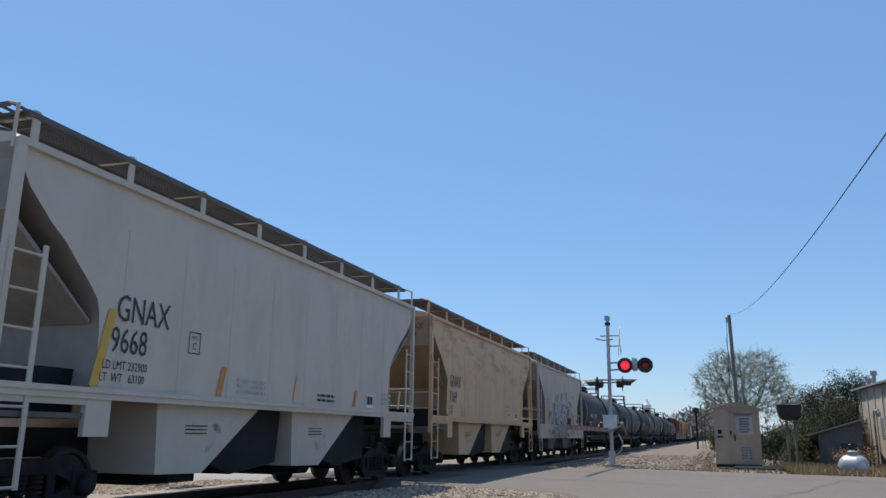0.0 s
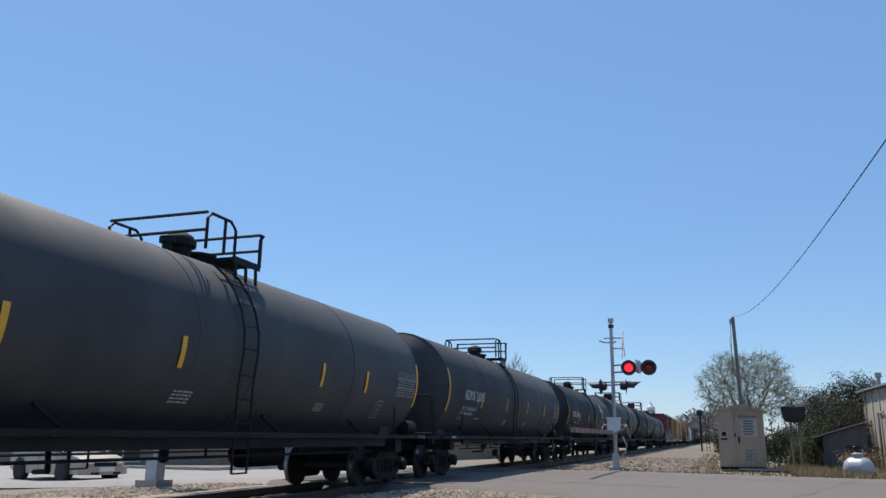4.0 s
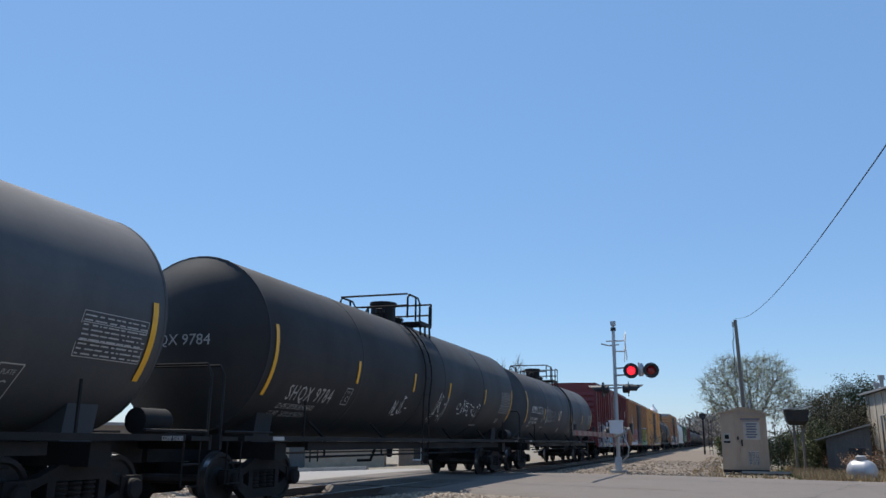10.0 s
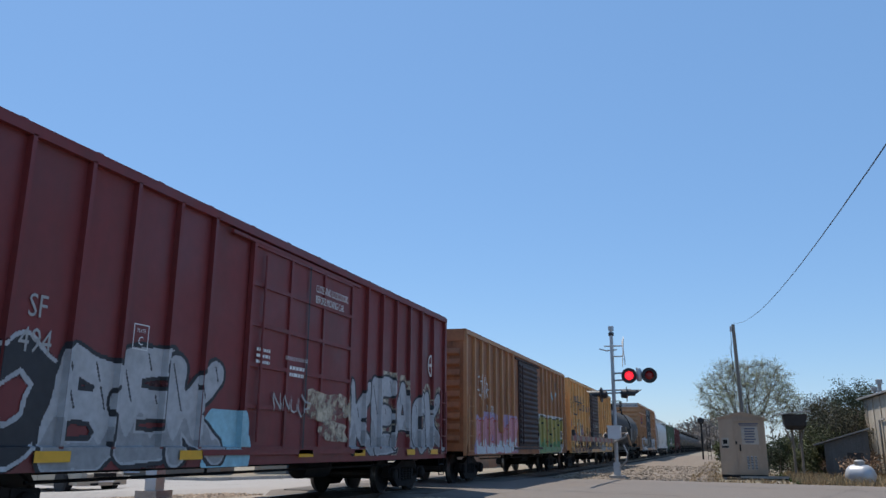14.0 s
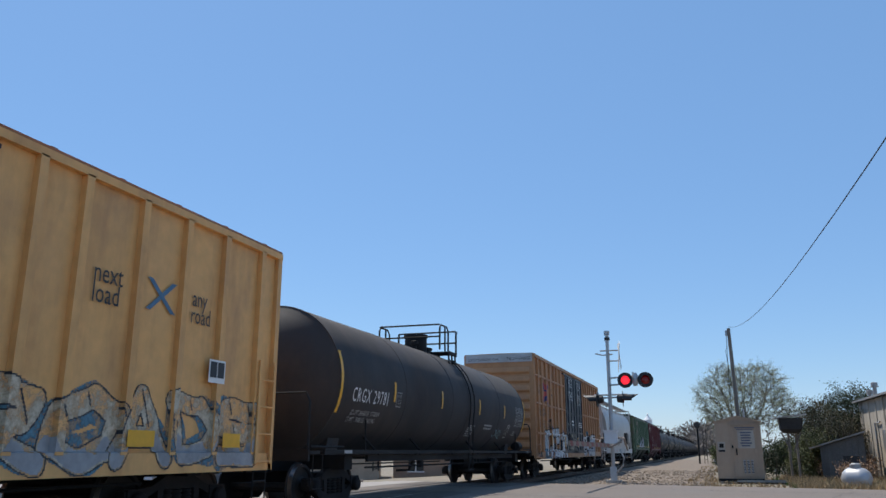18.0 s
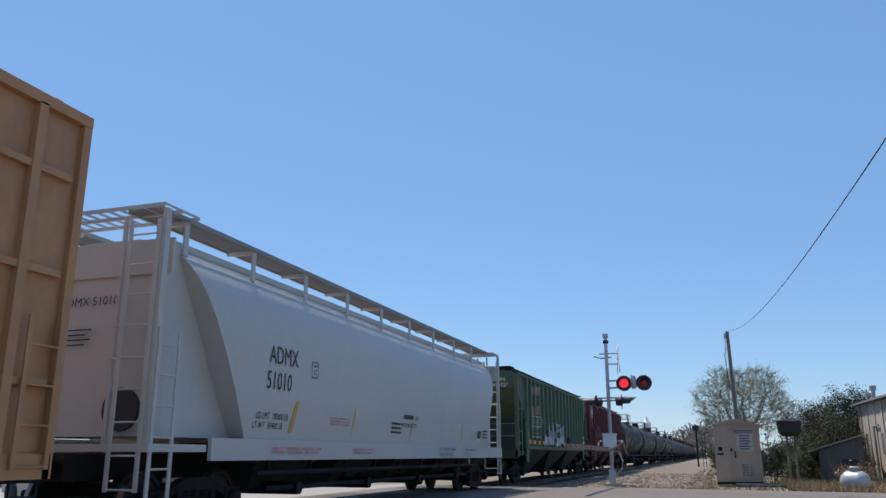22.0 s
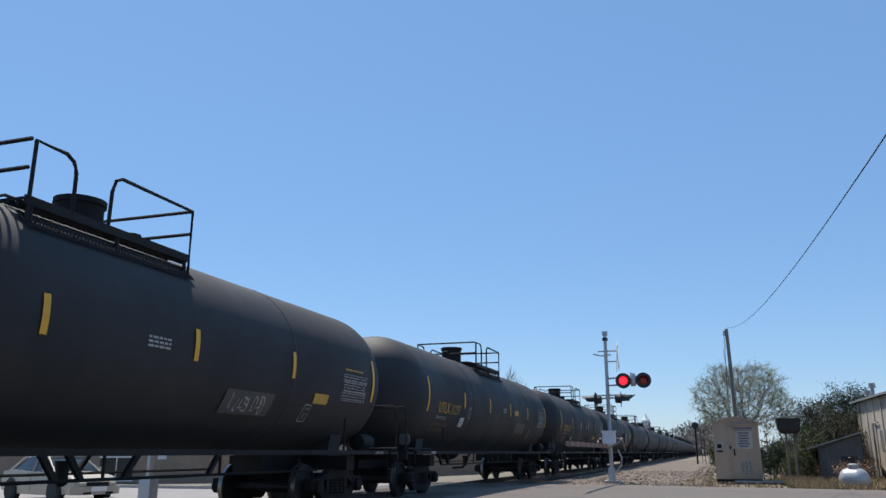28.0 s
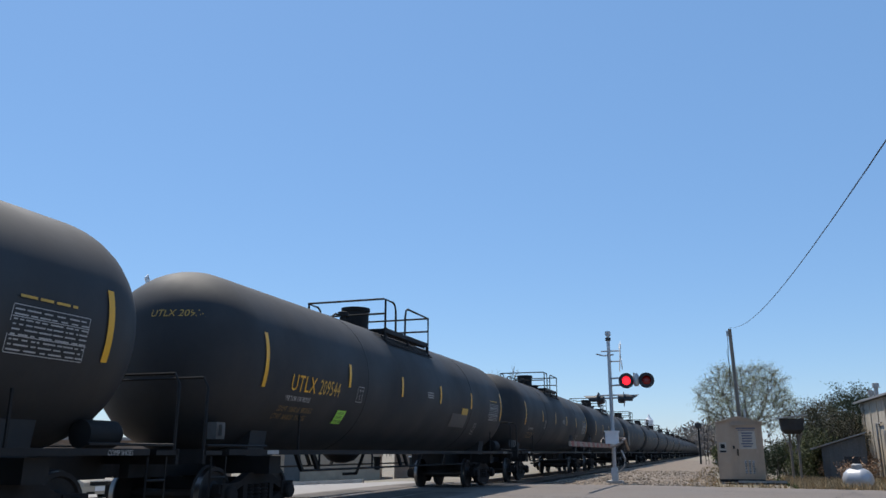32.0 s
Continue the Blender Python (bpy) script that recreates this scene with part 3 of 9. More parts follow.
def graffiti(parent, y0, y1, z0, z1, fill, edge, seed, surface, count=6, extra=None, fat=0.17, shade=None, line=0.035, cell=0.017, cloud=0.16, word="", inverse=()):
    """A spray-painted piece of fat crossing strokes with outlines and a cloud, laid over posts and sheets."""
    rnd = random.Random(seed)
    ny, nz = int((y1 - y0 + 0.6) / cell), int((z1 - z0 + 0.5) / cell)
    ys = y0 - 0.3 + cell * np.arange(ny + 1)
    zs = max(z0 - 0.25, z0 * 0.93) + cell * np.arange(nz + 1)
    Y, Z = np.meshgrid((ys[:-1] + ys[1:]) / 2, (zs[:-1] + zs[1:]) / 2, indexing="ij")
    wob = 0.02 * np.sin(Y * 9 + seed) * np.sin(Z * 11 + 2 * seed)
    kind = np.zeros(Y.shape, int)
    count = len(word) or count
    w, hh = (y1 - y0) / count, z1 - z0
    strokes = [((0.1, 1), (0.05, 0)), ((0.1, 0.95), (0.8, 0.85), (0.75, 0.5), (0.1, 0.5)), ((0.15, 0.5), (0.9, 0.4), (0.8, 0.02), (0.1, 0.05)), ((0.1, 0.0), (0.9, 1.0)), ((0.9, 1.0), (0.85, 0.0)), ((0.1, 0.9), (0.9, 0.95)), ((0.5, 1.0), (0.2, 0.55), (0.8, 0.4), (0.4, 0.0)), ((0.1, 0.05), (0.95, 0.0)), ((0.45, 0.6), (1.0, 0.0))]
    near = np.full(Y.shape, 9.0)
    plan = []
    for i in range(count):
        cy = y0 + (i + 0.05) * w
        top, low = z1 - hh * rnd.uniform(0, 0.18), z0 + hh * rnd.uniform(0, 0.1)
        lean = rnd.uniform(-0.15, 0.2)
        d = np.full(Y.shape, 9.0)
        for st in SKELETONS[word[i]] if word else rnd.sample(strokes, 3) + [strokes[0]]:
            pts = [(cy + w * (0.95 * p + lean * q + rnd.uniform(-0.07, 0.07)), low + (top - low) * (q * 0.86 + 0.07)) for p, q in st]
            for (ay, az), (by, bz) in zip(pts, pts[1:]):
                L2 = (by - ay) ** 2 + (bz - az) ** 2 + 1e-6
                u = np.clip(((Y - ay) * (by - ay) + (Z - az) * (bz - az)) / L2, 0, 1)
                d = np.minimum(d, np.hypot(Y - ay - u * (by - ay), Z - az - u * (bz - az)))
        plan.append((d + wob, fat * w * rnd.uniform(0.8, 1.15), cy, low, top))
        near = np.minimum(near, d - fat * w)
    if extra:
        puff = 0.09 * np.sin(Y * 2.3 + seed) + 0.06 * np.sin(Y * 5.1 + 3 * seed) + 0.05 * np.sin(Z * 6.0 + seed)
        kind[near < cloud + puff] = 3
    for i, (d, r, cy, low, top) in enumerate(plan):
        kind[d < r + line] = 1 if i in inverse else 2
        kind[d < r] = 2 if i in inverse else 1
        if shade and i not in inverse:
            kind[(d < r * 0.85) & (Z < low + (top - low) * (0.30 + 0.12 * np.sin(Y * 14)))] = 4
        kind[(d < r * 0.62) & (np.sin(Y * 13 + Z * 5 + seed) > 0.985) & (Z > low + 0.5 * (top - low))] = 2
    top = np.array([[surface(y, z) + 0.004 + 0.0008 * (seed % 7) for z in zs] for y in ys])
    used = [k for k in (1, 2, 3, 4) if (kind == k).any()]
    index = {}
    verts, faces, mats = [], [], []

    def vert(i, j):
        if (i, j) not in index:
            index[i, j] = len(verts)
            verts.append((top[i, j], ys[i], zs[j]))
        return index[i, j]
    for i, j in zip(*np.nonzero(kind)):
        if z0 - 0.12 > zs[j] or zs[j] > z1 + 0.2:
            continue
        faces.append((vert(i, j), vert(i + 1, j), vert(i + 1, j + 1), vert(i, j + 1)))
        mats.append(used.index(kind[i, j]))
    me = bpy.data.meshes.new("graffiti")
    me.from_pydata(verts, [], faces)
    for k in used:
        me.materials.append((None, fill, edge, extra, shade)[k])
    me.polygons.foreach_set("material_index", mats)
    return part("graffiti", me, None, parent, "sprayed graffiti lettering over the car side")


def boxside(posts, floor, door=(0, 0), rails=(), face=1.505, slim=0.066):
    """The outer skin of a boxcar: sheet, posts, rails, sill and door."""
    def skin(y, z):
        if z < floor + 0.27:
            return 1.492
        if door[0] - 0.02 < y < door[1] + 0.02:
            return 1.512
        if any(abs(y - p) < slim for p in posts):
            return face
        if any(abs(z - r) < 0.045 for r in rails):
            return 1.491
        return 1.422
    return skin


def scrawl(parent, y0, y1, z0, z1, material, seed, surface, strokes=9, width=0.022):
    """A thin sprayed tag of loops and slashes."""
    rnd = random.Random(seed)
    bm = bmesh.new()
    w = (y1 - y0) / strokes
    n = 0
    for i in range(strokes):
        cy = y0 + (i + 0.5) * w
        slant = rnd.uniform(-0.25, 0.35)
        lo, hi = z0 + (z1 - z0) * rnd.uniform(0, 0.35), z1 - (z1 - z0) * rnd.uniform(0, 0.35)
        st = rnd.choice(SKELETONS[rnd.choice("SOBEKRANUCJZDH")])
        pts = [(cy + w * 0.7 * (p - 0.5), lo + (hi - lo) * q) for p, q in st]
        pts = [(a[0] + (b[0] - a[0]) * k / 4, a[1] + (b[1] - a[1]) * k / 4) for a, b in zip(pts, pts[1:]) for k in range(4)] + [pts[-1]]
        pts = [(cy + 1.5 * (p - cy) + slant * (q - lo) + 0.05 * w * math.sin(31 * q + i), q + 0.05 * (hi - lo) * math.sin(9 * p + i)) for p, q in pts]
        n += 1
        last = None
        for y, z in pts:
            up = 0.006 + 0.0004 * (n % 8)
            p = (bm.verts.new((surface(y, z) + up, y, z)), bm.verts.new((surface(y, z + width) + up, y + width * 0.8, z + width)))
            if last:
                bm.faces.new((last[0], p[0], p[1], last[1]))
            last = p
    return part("graffiti_tag", bm, material, parent, smooth=False)

# ---- the train: meshes that all cars share ----
def side_frame_mesh(x):
    bm = bmesh.new()
    a, b = x - 0.07, x + 0.07
    prism(bm, [(-0.62, 0.60), (-0.3, 0.74), (0.3, 0.74), (0.62, 0.60), (1.12, 0.56), (1.12, 0.44), (0.7, 0.46), (0.45, 0.56), (-0.45, 0.56), (-0.7, 0.46), (-1.12, 0.44), (-1.12, 0.56)], a, b)
    prism(bm, [(-1.0, 0.44), (-0.78, 0.44), (-0.36, 0.27), (0.36, 0.27), (0.78, 0.44), (1.0, 0.44), (0.5, 0.13), (-0.5, 0.13)], a, b)
    for s in (-1, 1):
        box(bm, a, b, s * 0.40 - 0.06, s * 0.40 + 0.06, 0.2, 0.6)
        box(bm, a - 0.02, b + 0.02, s * 0.89 - 0.19, s * 0.89 + 0.19, 0.36, 0.58)
    return mesh_of("side_frame", bm, M["truck"])


def wheelset_mesh():
    bm = bmesh.new()
    prof = [(0.695, 0.13), (0.695, 0.40), (0.70, 0.445), (0.725, 0.447), (0.745, 0.422), (0.83, 0.416), (0.835, 0.36), (0.80, 0.34), (0.79, 0.2), (0.82, 0.15), (0.835, 0.12)]
    lathe_x(bm, prof, n=28)
    lathe_x(bm, [(-x, r) for x, r in prof[::-1]], n=28)
    lathe_x(bm, [(-1.02, 0.075), (1.02, 0.075)], n=10)
    me = mesh_of("wheelset", bm, M["wheel"])
    me.materials.append(M["tread"])
    for p in me.polygons:
        c = p.center
        if math.hypot(c.y, c.z) > 0.405 and abs(c.x) > 0.74:
            p.material_index = 1
    return me


def spring_mesh(x, y):
    prof = []
    for k in range(5):
        z = 0.28 + k * 0.056
        prof += [(z, 0.07), (z + 0.014, 0.095), (z + 0.036, 0.095), (z + 0.05, 0.07)]
    return mesh_of("spring", lathe_z(bmesh.new(), prof, x, y, 10), M["truck"])


def bearing_mesh(x, y):
    s = 1 if x > 0 else -1
    bm = bmesh.new()
    lathe_x(bm, [(x - s * 0.10, 0.135), (x + s * 0.06, 0.135), (x + s * 0.09, 0.11), (x + s * 0.10, 0.06)], y, 0.42, 14)
    return mesh_of("bearing_cap", bm, M["truck"])


TRUCK = dict(
    bolster=mesh_of("truck_bolster", boxed((-1.0, 1.0, -0.2, 0.2, 0.42, 0.66), (-0.25, 0.25, -0.25, 0.25, 0.66, 0.76), (-0.75, 0.75, -0.62, -0.5, 0.3, 0.42), (-0.75, 0.75, 0.5, 0.62, 0.3, 0.42)), M["truck"]),
    frames=[side_frame_mesh(-1.0), side_frame_mesh(1.0)], wheels=wheelset_mesh(), springs=[spring_mesh(x, y) for x in (-1.0, 1.0) for y in (-0.22, 0.0, 0.22)],
    caps=[bearing_mesh(x, y) for x in (-1.09, 1.09) for y in (-0.89, 0.89)])
WHEELS = []


def trucks(car, at):
    """Two four-wheeled trucks under a car, at distances +-at from its middle."""
    mine = []
    for y in (-at, at):
        t = part("truck", TRUCK["bolster"], None, car, "grimy cast steel truck bolster", (0, y, 0))
        for me in TRUCK["frames"]:
            part("side_frame", me, None, t)
        for me in TRUCK["springs"]:
            part("spring", me, None, t)
        for me in TRUCK["caps"]:
            part("bearing_cap", me, None, t)
        for d in (-0.89, 0.89):
            w = part("wheelset", TRUCK["wheels"], None, t, "steel wheels with polished treads", (0, d, 0.42))
            mine.append((w, d))
    WHEELS.append((car, mine))


_cp = bmesh.new()
box(_cp, -0.12, 0.12, -0.1, 0.45, 0.78, 0.98)
box(_cp, -0.2, 0.14, 0.4, 0.72, 0.72, 1.02)
COUPLER = mesh_of("coupler", _cp, M["truck"])
_bw = bmesh.new()
for _k in range(14):
    _a, _b = _k * math.tau / 14, (_k + 1) * math.tau / 14
    tube(_bw, [(0.26 * math.cos(_a), 0, 0.26 * math.sin(_a)), (0.26 * math.cos(_b), 0, 0.26 * math.sin(_b))], 0.018, 5)
for _k in range(5):
    _a = _k * math.tau / 5
    tube(_bw, [(0, 0, 0), (0.26 * math.cos(_a), 0, 0.26 * math.sin(_a))], 0.014, 4)
tube(_bw, [(0, 0, 0), (0, 0.2, 0)], 0.025, 6)
BRAKE_WHEEL = mesh_of("brake_wheel", _bw, M["steel"])


def couplers(car, half):
    for s in (-1, 1):
        c = part("coupler", COUPLER, None, car, "rusty knuckle coupler", (0, s * half, 0))
        if s < 0:
            c.rotation_euler = (0, 0, math.pi)


def ladder(car, x, y0, y1, z0, z1, step, material, name="ladder", r=0.022):
    bm = bmesh.new()
    for y in (y0, y1):
        box(bm, x - 0.012, x + 0.012, y - 0.03, y + 0.03, z0, z1)
    n = int((z1 - z0) / step)
    for k in range(n + 1):
        tube(bm, [(x, y0, z0 + 0.03 + k * step), (x, y1, z0 + 0.03 + k * step)], r * 0.7, 5)
    return part(name, bm, material, car)


def end_ladder(car, y, x0, x1, z0, z1, step, material):
    bm = bmesh.new()
    for x in (x0, x1):
        box(bm, x - 0.03, x + 0.03, y - 0.012, y + 0.012, z0, z1)
    for k in range(int((z1 - z0) / step) + 1):
        tube(bm, [(x0, y, z0 + 0.03 + k * step), (x1, y, z0 + 0.03 + k * step)], 0.015, 5)
    return part("ladder", bm, material, car)


def step_iron(car, x, y, material, w=0.36, z0=0.42, z1=1.0):
    return part("stirrup_step", tubes([[(x, y - w / 2, z1), (x, y - w / 2, z0), (x, y + w / 2, z0), (x, y + w / 2, z1)], [(x, y - w / 2, (z0 + z1) / 2), (x, y + w / 2, (z0 + z1) / 2)]], 0.016, 5), material, car)


def grating(car, half, x0, x1, z, material, pitch=0.11, strips=7):
    bm = bmesh.new()
    for k in range(strips):
        x = x0 + (x1 - x0) * k / (strips - 1)
        box(bm, x - 0.006, x + 0.006, -half, half, z - 0.03, z)
    n = int(2 * half / pitch)
    for k in range(n + 1):
        y = -half + 2 * half * k / n
        box(bm, x0, x1, y - 0.008, y + 0.008, z - 0.022, z - 0.004)
    for x in (x0, x1):
        box(bm, x - 0.015, x + 0.015, -half, half, z - 0.06, z + 0.004)
    return part("running_board", bm, material, car, "perforated metal walkway", smooth=False)


def crosswalk(car, y0, y1, x0, x1, z, material):
    bm = bmesh.new()
    n = 14
    for k in range(n + 1):
        x = x0 + (x1 - x0) * k / n
        box(bm, x - 0.01, x + 0.01, y0, y1, z - 0.03, z)
    for y in (y0, (y0 + y1) / 2, y1):
        box(bm, x0, x1, y - 0.012, y + 0.012, z - 0.05, z + 0.003)
    return part("end_walkway", bm, material, car, smooth=False)


TRAIN = []


def railcar(name, label, category, middle):
    car = thing(name, label, category, "cars of the freight train", (TRACK, middle, 0))
    TRAIN.append((car, middle))
    return car


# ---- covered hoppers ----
def shade_ends(ob, material, start, below=9.0):
    """Gives a hopper body's end sheets a darker material that carries their shade."""
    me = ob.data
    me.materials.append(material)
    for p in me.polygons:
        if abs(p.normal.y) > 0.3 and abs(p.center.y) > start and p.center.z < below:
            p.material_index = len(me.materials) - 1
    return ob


def curved_hopper(middle, L, paint_m, label, marks, eave=4.06, seed=1, sill_low=1.40, deep_sill=False, end_m=None, bay_m=None):
    end_m = end_m or paint_m
    car = railcar("covered_hopper", label, "hopper car", middle)
    h = L / 2
    inset = [(1.48, 1.42), (1.7, 1.45), (1.95, 1.47), (2.2, 1.46), (2.4, 1.43), (2.56, 1.38), (2.75, 1.2), (2.95, 0.98), (3.12, 0.80), (3.3, 0.55), (3.6, 0.22), (3.8, 0.10), (eave, 0.02)]
    body = bmesh.new()
    rows = [(z, 1.50 if z < 3.5 else 1.50 - 0.03 * (z - 3.5), h - i) for z, i in inset]
    rows += [(eave + 0.1, 1.36, h - 0.03), (eave + 0.18, 1.0, h - 0.04), (eave + 0.22, 0.4, h - 0.04)]
    levels(body, rows)
    shade_ends(part("body", body, paint_m, car, "curved steel sides with sloping end sheets"), end_m, h - 2, 4.0)
    part("eave_rail", boxed((1.47, 1.545, -h, h, eave - 0.05, eave + 0.03), (-1.545, -1.47, -h, h, eave - 0.05, eave + 0.03)), paint_m, car)
    low = 0.95 if deep_sill else sill_low
    for s in (-1, 1):
        part("side_sill", boxed((s * 1.52 - 0.04, s * 1.52 + 0.04, -h, h, low, 1.52), (s * 1.52 - 0.06, s * 1.52 + 0.06, -h, h, 1.47, 1.53)), paint_m, car)
    part("center_sill", boxed((-0.28, 0.28, -h - 0.3, h + 0.3, 0.72, 1.08)), M["steel"], car)
    for c in (-1.95, 1.6):
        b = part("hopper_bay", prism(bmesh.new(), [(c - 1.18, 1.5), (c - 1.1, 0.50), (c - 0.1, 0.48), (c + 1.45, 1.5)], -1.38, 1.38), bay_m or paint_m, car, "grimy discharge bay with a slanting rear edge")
        # near-black colour stands in for the shade between the bays
        part("bay_slope", prism(bmesh.new(), [(c + 0.2, 0.62), (c + 1.2, 1.46), (c + 2.3, 1.46), (c + 2.2, 0.56), (c + 0.9, 0.42)], -1.2, 1.2), M["steel"], b, "inner slope sheet, its shade put into the colour")
        part("soot_stain", lay([blob(c - 0.05, 0.98, 0.34, 0.22, random.Random(seed + int(c * 3)), 20, 0.35)], lambda y, z: 1.382, 0.003), M["soot"], b, "black sooty smear", smooth=False)
        for k in range(3):
            part("bay_rib", boxed((1.382, 1.392, c - 0.55, c - 0.05, 1.12 - k * 0.05, 1.135 - k * 0.05)), M["grimy"], b)
        part("outlet_gate", boxed((-0.75, 0.75, c - 0.62, c + 0.62, 0.32, 0.43)), M["steel"], b)
        part("gate_shaft", tubes([[(-1.3, c - 0.7, 0.4), (1.3, c - 0.7, 0.4)]], 0.035, 8), M["steel"], b)
    for s in (-1, 1):
        part("end_platform", boxed((-1.5, 1.5, s * h - 0.05 * s - 0.02, s * h + 0.02, 1.08, 1.25), (-1.5, 1.5, min(s * (h - 1.6), s * h), max(s * (h - 1.6), s * h), 1.18, 1.24)), M["dirty_end"], car)
        for x in (-1, 1):
            ex = x * 1.5
            part("end_sill_plate", boxed((ex - 0.035, ex + 0.035, min(s * (h - 1.75), s * (h - 1.35)), max(s * (h - 1.75), s * (h - 1.35)), 0.98, 1.45), (ex - 0.03, ex + 0.03, min(s * (h - 1.4), s * h), max(s * (h - 1.4), s * h), 1.33, 1.46)), paint_m, car)
            part("corner_post", boxed((ex - 0.04, ex + 0.04, s * (h - 0.04) - 0.05, s * (h - 0.04) + 0.05, 1.1, eave)), paint_m, car)
            if deep_sill:
                part("gusset_plate", prism(bmesh.new(), [(s * (h - 0.12), 3.34), (s * (h - 0.72), 1.25), (s * (h - 1.35), 1.25), (s * (h - 1.35), 2.4)], x * 0.98 - 0.012, x * 0.98 + 0.012), end_m, car)
            ladder(car, x * 1.54, s * (h - 0.04), s * (h - 0.5), 0.45, 3.0, 0.40, paint_m)
        end_ladder(car, s * (h + 0.03), -0.1, 0.36, 1.2, 3.4, 0.5, paint_m)
        part("grab_rail", tubes([[(1.5, s * h, 2.1), (-1.5, s * h, 2.1)], [(1.5, s * h, 1.7), (-1.5, s * h, 1.7)]], 0.016, 5), paint_m, car)
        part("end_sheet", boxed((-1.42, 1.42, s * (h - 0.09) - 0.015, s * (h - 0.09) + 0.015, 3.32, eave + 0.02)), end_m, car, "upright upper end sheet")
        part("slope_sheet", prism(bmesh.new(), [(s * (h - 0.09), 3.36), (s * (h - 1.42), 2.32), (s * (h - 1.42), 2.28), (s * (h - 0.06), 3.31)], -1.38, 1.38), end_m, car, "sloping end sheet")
        part("end_shroud", boxed((-1.2, 1.2, s * (h - 1.2) - 0.3, s * (h - 1.2) + 0.3, 1.24, 1.75)), M["steel"], car)
    for x in (-1, 1):
        grating(car, h - 0.25, x * 0.72, x * 1.28, eave + 0.46, M["walkway"], 0.06, 12)
        for k in range(8):
            y = -h + 0.4 + k * (2 * h - 0.8) / 7
            part("walkway_bracket", boxed((x * 1.26 - 0.012, x * 1.26 + 0.012, y - 0.05, y + 0.05, eave + 0.02, eave + 0.50), (min(x * 0.7, x * 1.26), max(x * 0.7, x * 1.26), y - 0.03, y + 0.03, eave + 0.43, eave + 0.49)), paint_m, car)
    for s in (-1, 1):
        crosswalk(car, min(s * (h - 0.6), s * (h - 0.02)), max(s * (h - 0.6), s * (h - 0.02)), -1.28, 1.28, eave + 0.46, M["walkway"])
        part("end_handhold", tubes([[(1.26, s * (h - 0.02), eave + 0.46), (1.44, s * (h + 0.02), eave + 0.40), (1.44, s * (h + 0.02), eave - 0.1)]], 0.022, 6), paint_m, car)
    for k in range(4):
        y = -h + 1.6 + k * (2 * h - 3.2) / 3
        part("roof_hatch", boxed((-0.42, 0.42, y - 1.1, y + 1.1, eave + 0.2, eave + 0.33)), M["galv"], car)
    part("brake_wheel", BRAKE_WHEEL, None, car, "", (-0.6, -h - 0.12, 2.0))
    trucks(car, h - 1.05)
    couplers(car, h + 0.02)
    side = lambda y, z: 1.512 if z > 1.53 else 1.585
    for k in range(8):
        y = -4.1 + k * 8.2 / 7
        part("panel_seam", boxed((1.498, 1.504, y - 0.006, y + 0.006, 1.53, 3.5)), paint_m, car)
    top_len = lambda z: h
    end_face = -h
    for kind, *a in marks:
        if kind == "text":
            text_on(car, a[0], a[1], a[2], a[3], a[4], side, *(a[5:] or (1.0,)))
        elif kind == "bar":
            patch_on(car, *a[:4], a[4], side, "reflector_stripe", a[5] if len(a) > 5 else 0.0)
        elif kind == "print":
            bars_on(car, *a[:5], a[5], side, seed)
        elif kind == "end":
            end_text(car, a[0], a[1], a[2], a[3], a[4], -h + 0.068)
    return car, side


def end_text(car, text, x_left, z, size, material, y):
    """Letters on the leading end, read from ahead of the car."""
    vs, fs = letters(text, size)
    bm = bmesh.new()
    bv = [bm.verts.new((x_left + u, y, z + v)) for u, v in vs]
    for f in fs:
        bm.faces.new([bv[i] for i in f])
    return part("end_lettering", bm, material, car, smooth=False)


def label_box(car, y, z, s, surface, material, lean=0.0):
    """A framed plate stencil."""
    bm = bmesh.new()
    for y0, y1, z0, z1 in ((y, y + s, z, z + 0.014), (y, y + s, z + s * 1.1, z + s * 1.1 + 0.014), (y, y + 0.014, z + 0.014, z + s * 1.1), (y + s - 0.014, y + s, z + 0.014, z + s * 1.1)):
        bm.faces.new([bm.verts.new((surface(p, q), p, q)) for p, q in ((y0, z0), (y1, z0), (y1, z1), (y0, z1))])
    text_on(car, "PLATE", y + s * 0.22, z + s * 0.78, s * 0.24, material, surface, 0.85)
    text_on(car, "C", y + s * 0.33, z + s * 0.22, s * 0.55, material, surface, 0.9)
    return part("plate_stencil", bm, material, car, smooth=False)


def aci_label(car, y, z, w, surface, frame_m, fill_m):
    """The consolidated stencil: a dark panel in a pale frame."""
    patch_on(car, y - 0.03, y + w + 0.03, z - 0.03, z + w * 0.8 + 0.03, frame_m, surface, "stencil_frame")
    lift = lambda p, q: surface(p, q) + 0.004
    for a, b in ((0, 0.47), (0.53, 1)):
        patch_on(car, y + w * a, y + w * b, z + w * 0.14, z + w * 0.8, fill_m, lift, "stencil_panel")


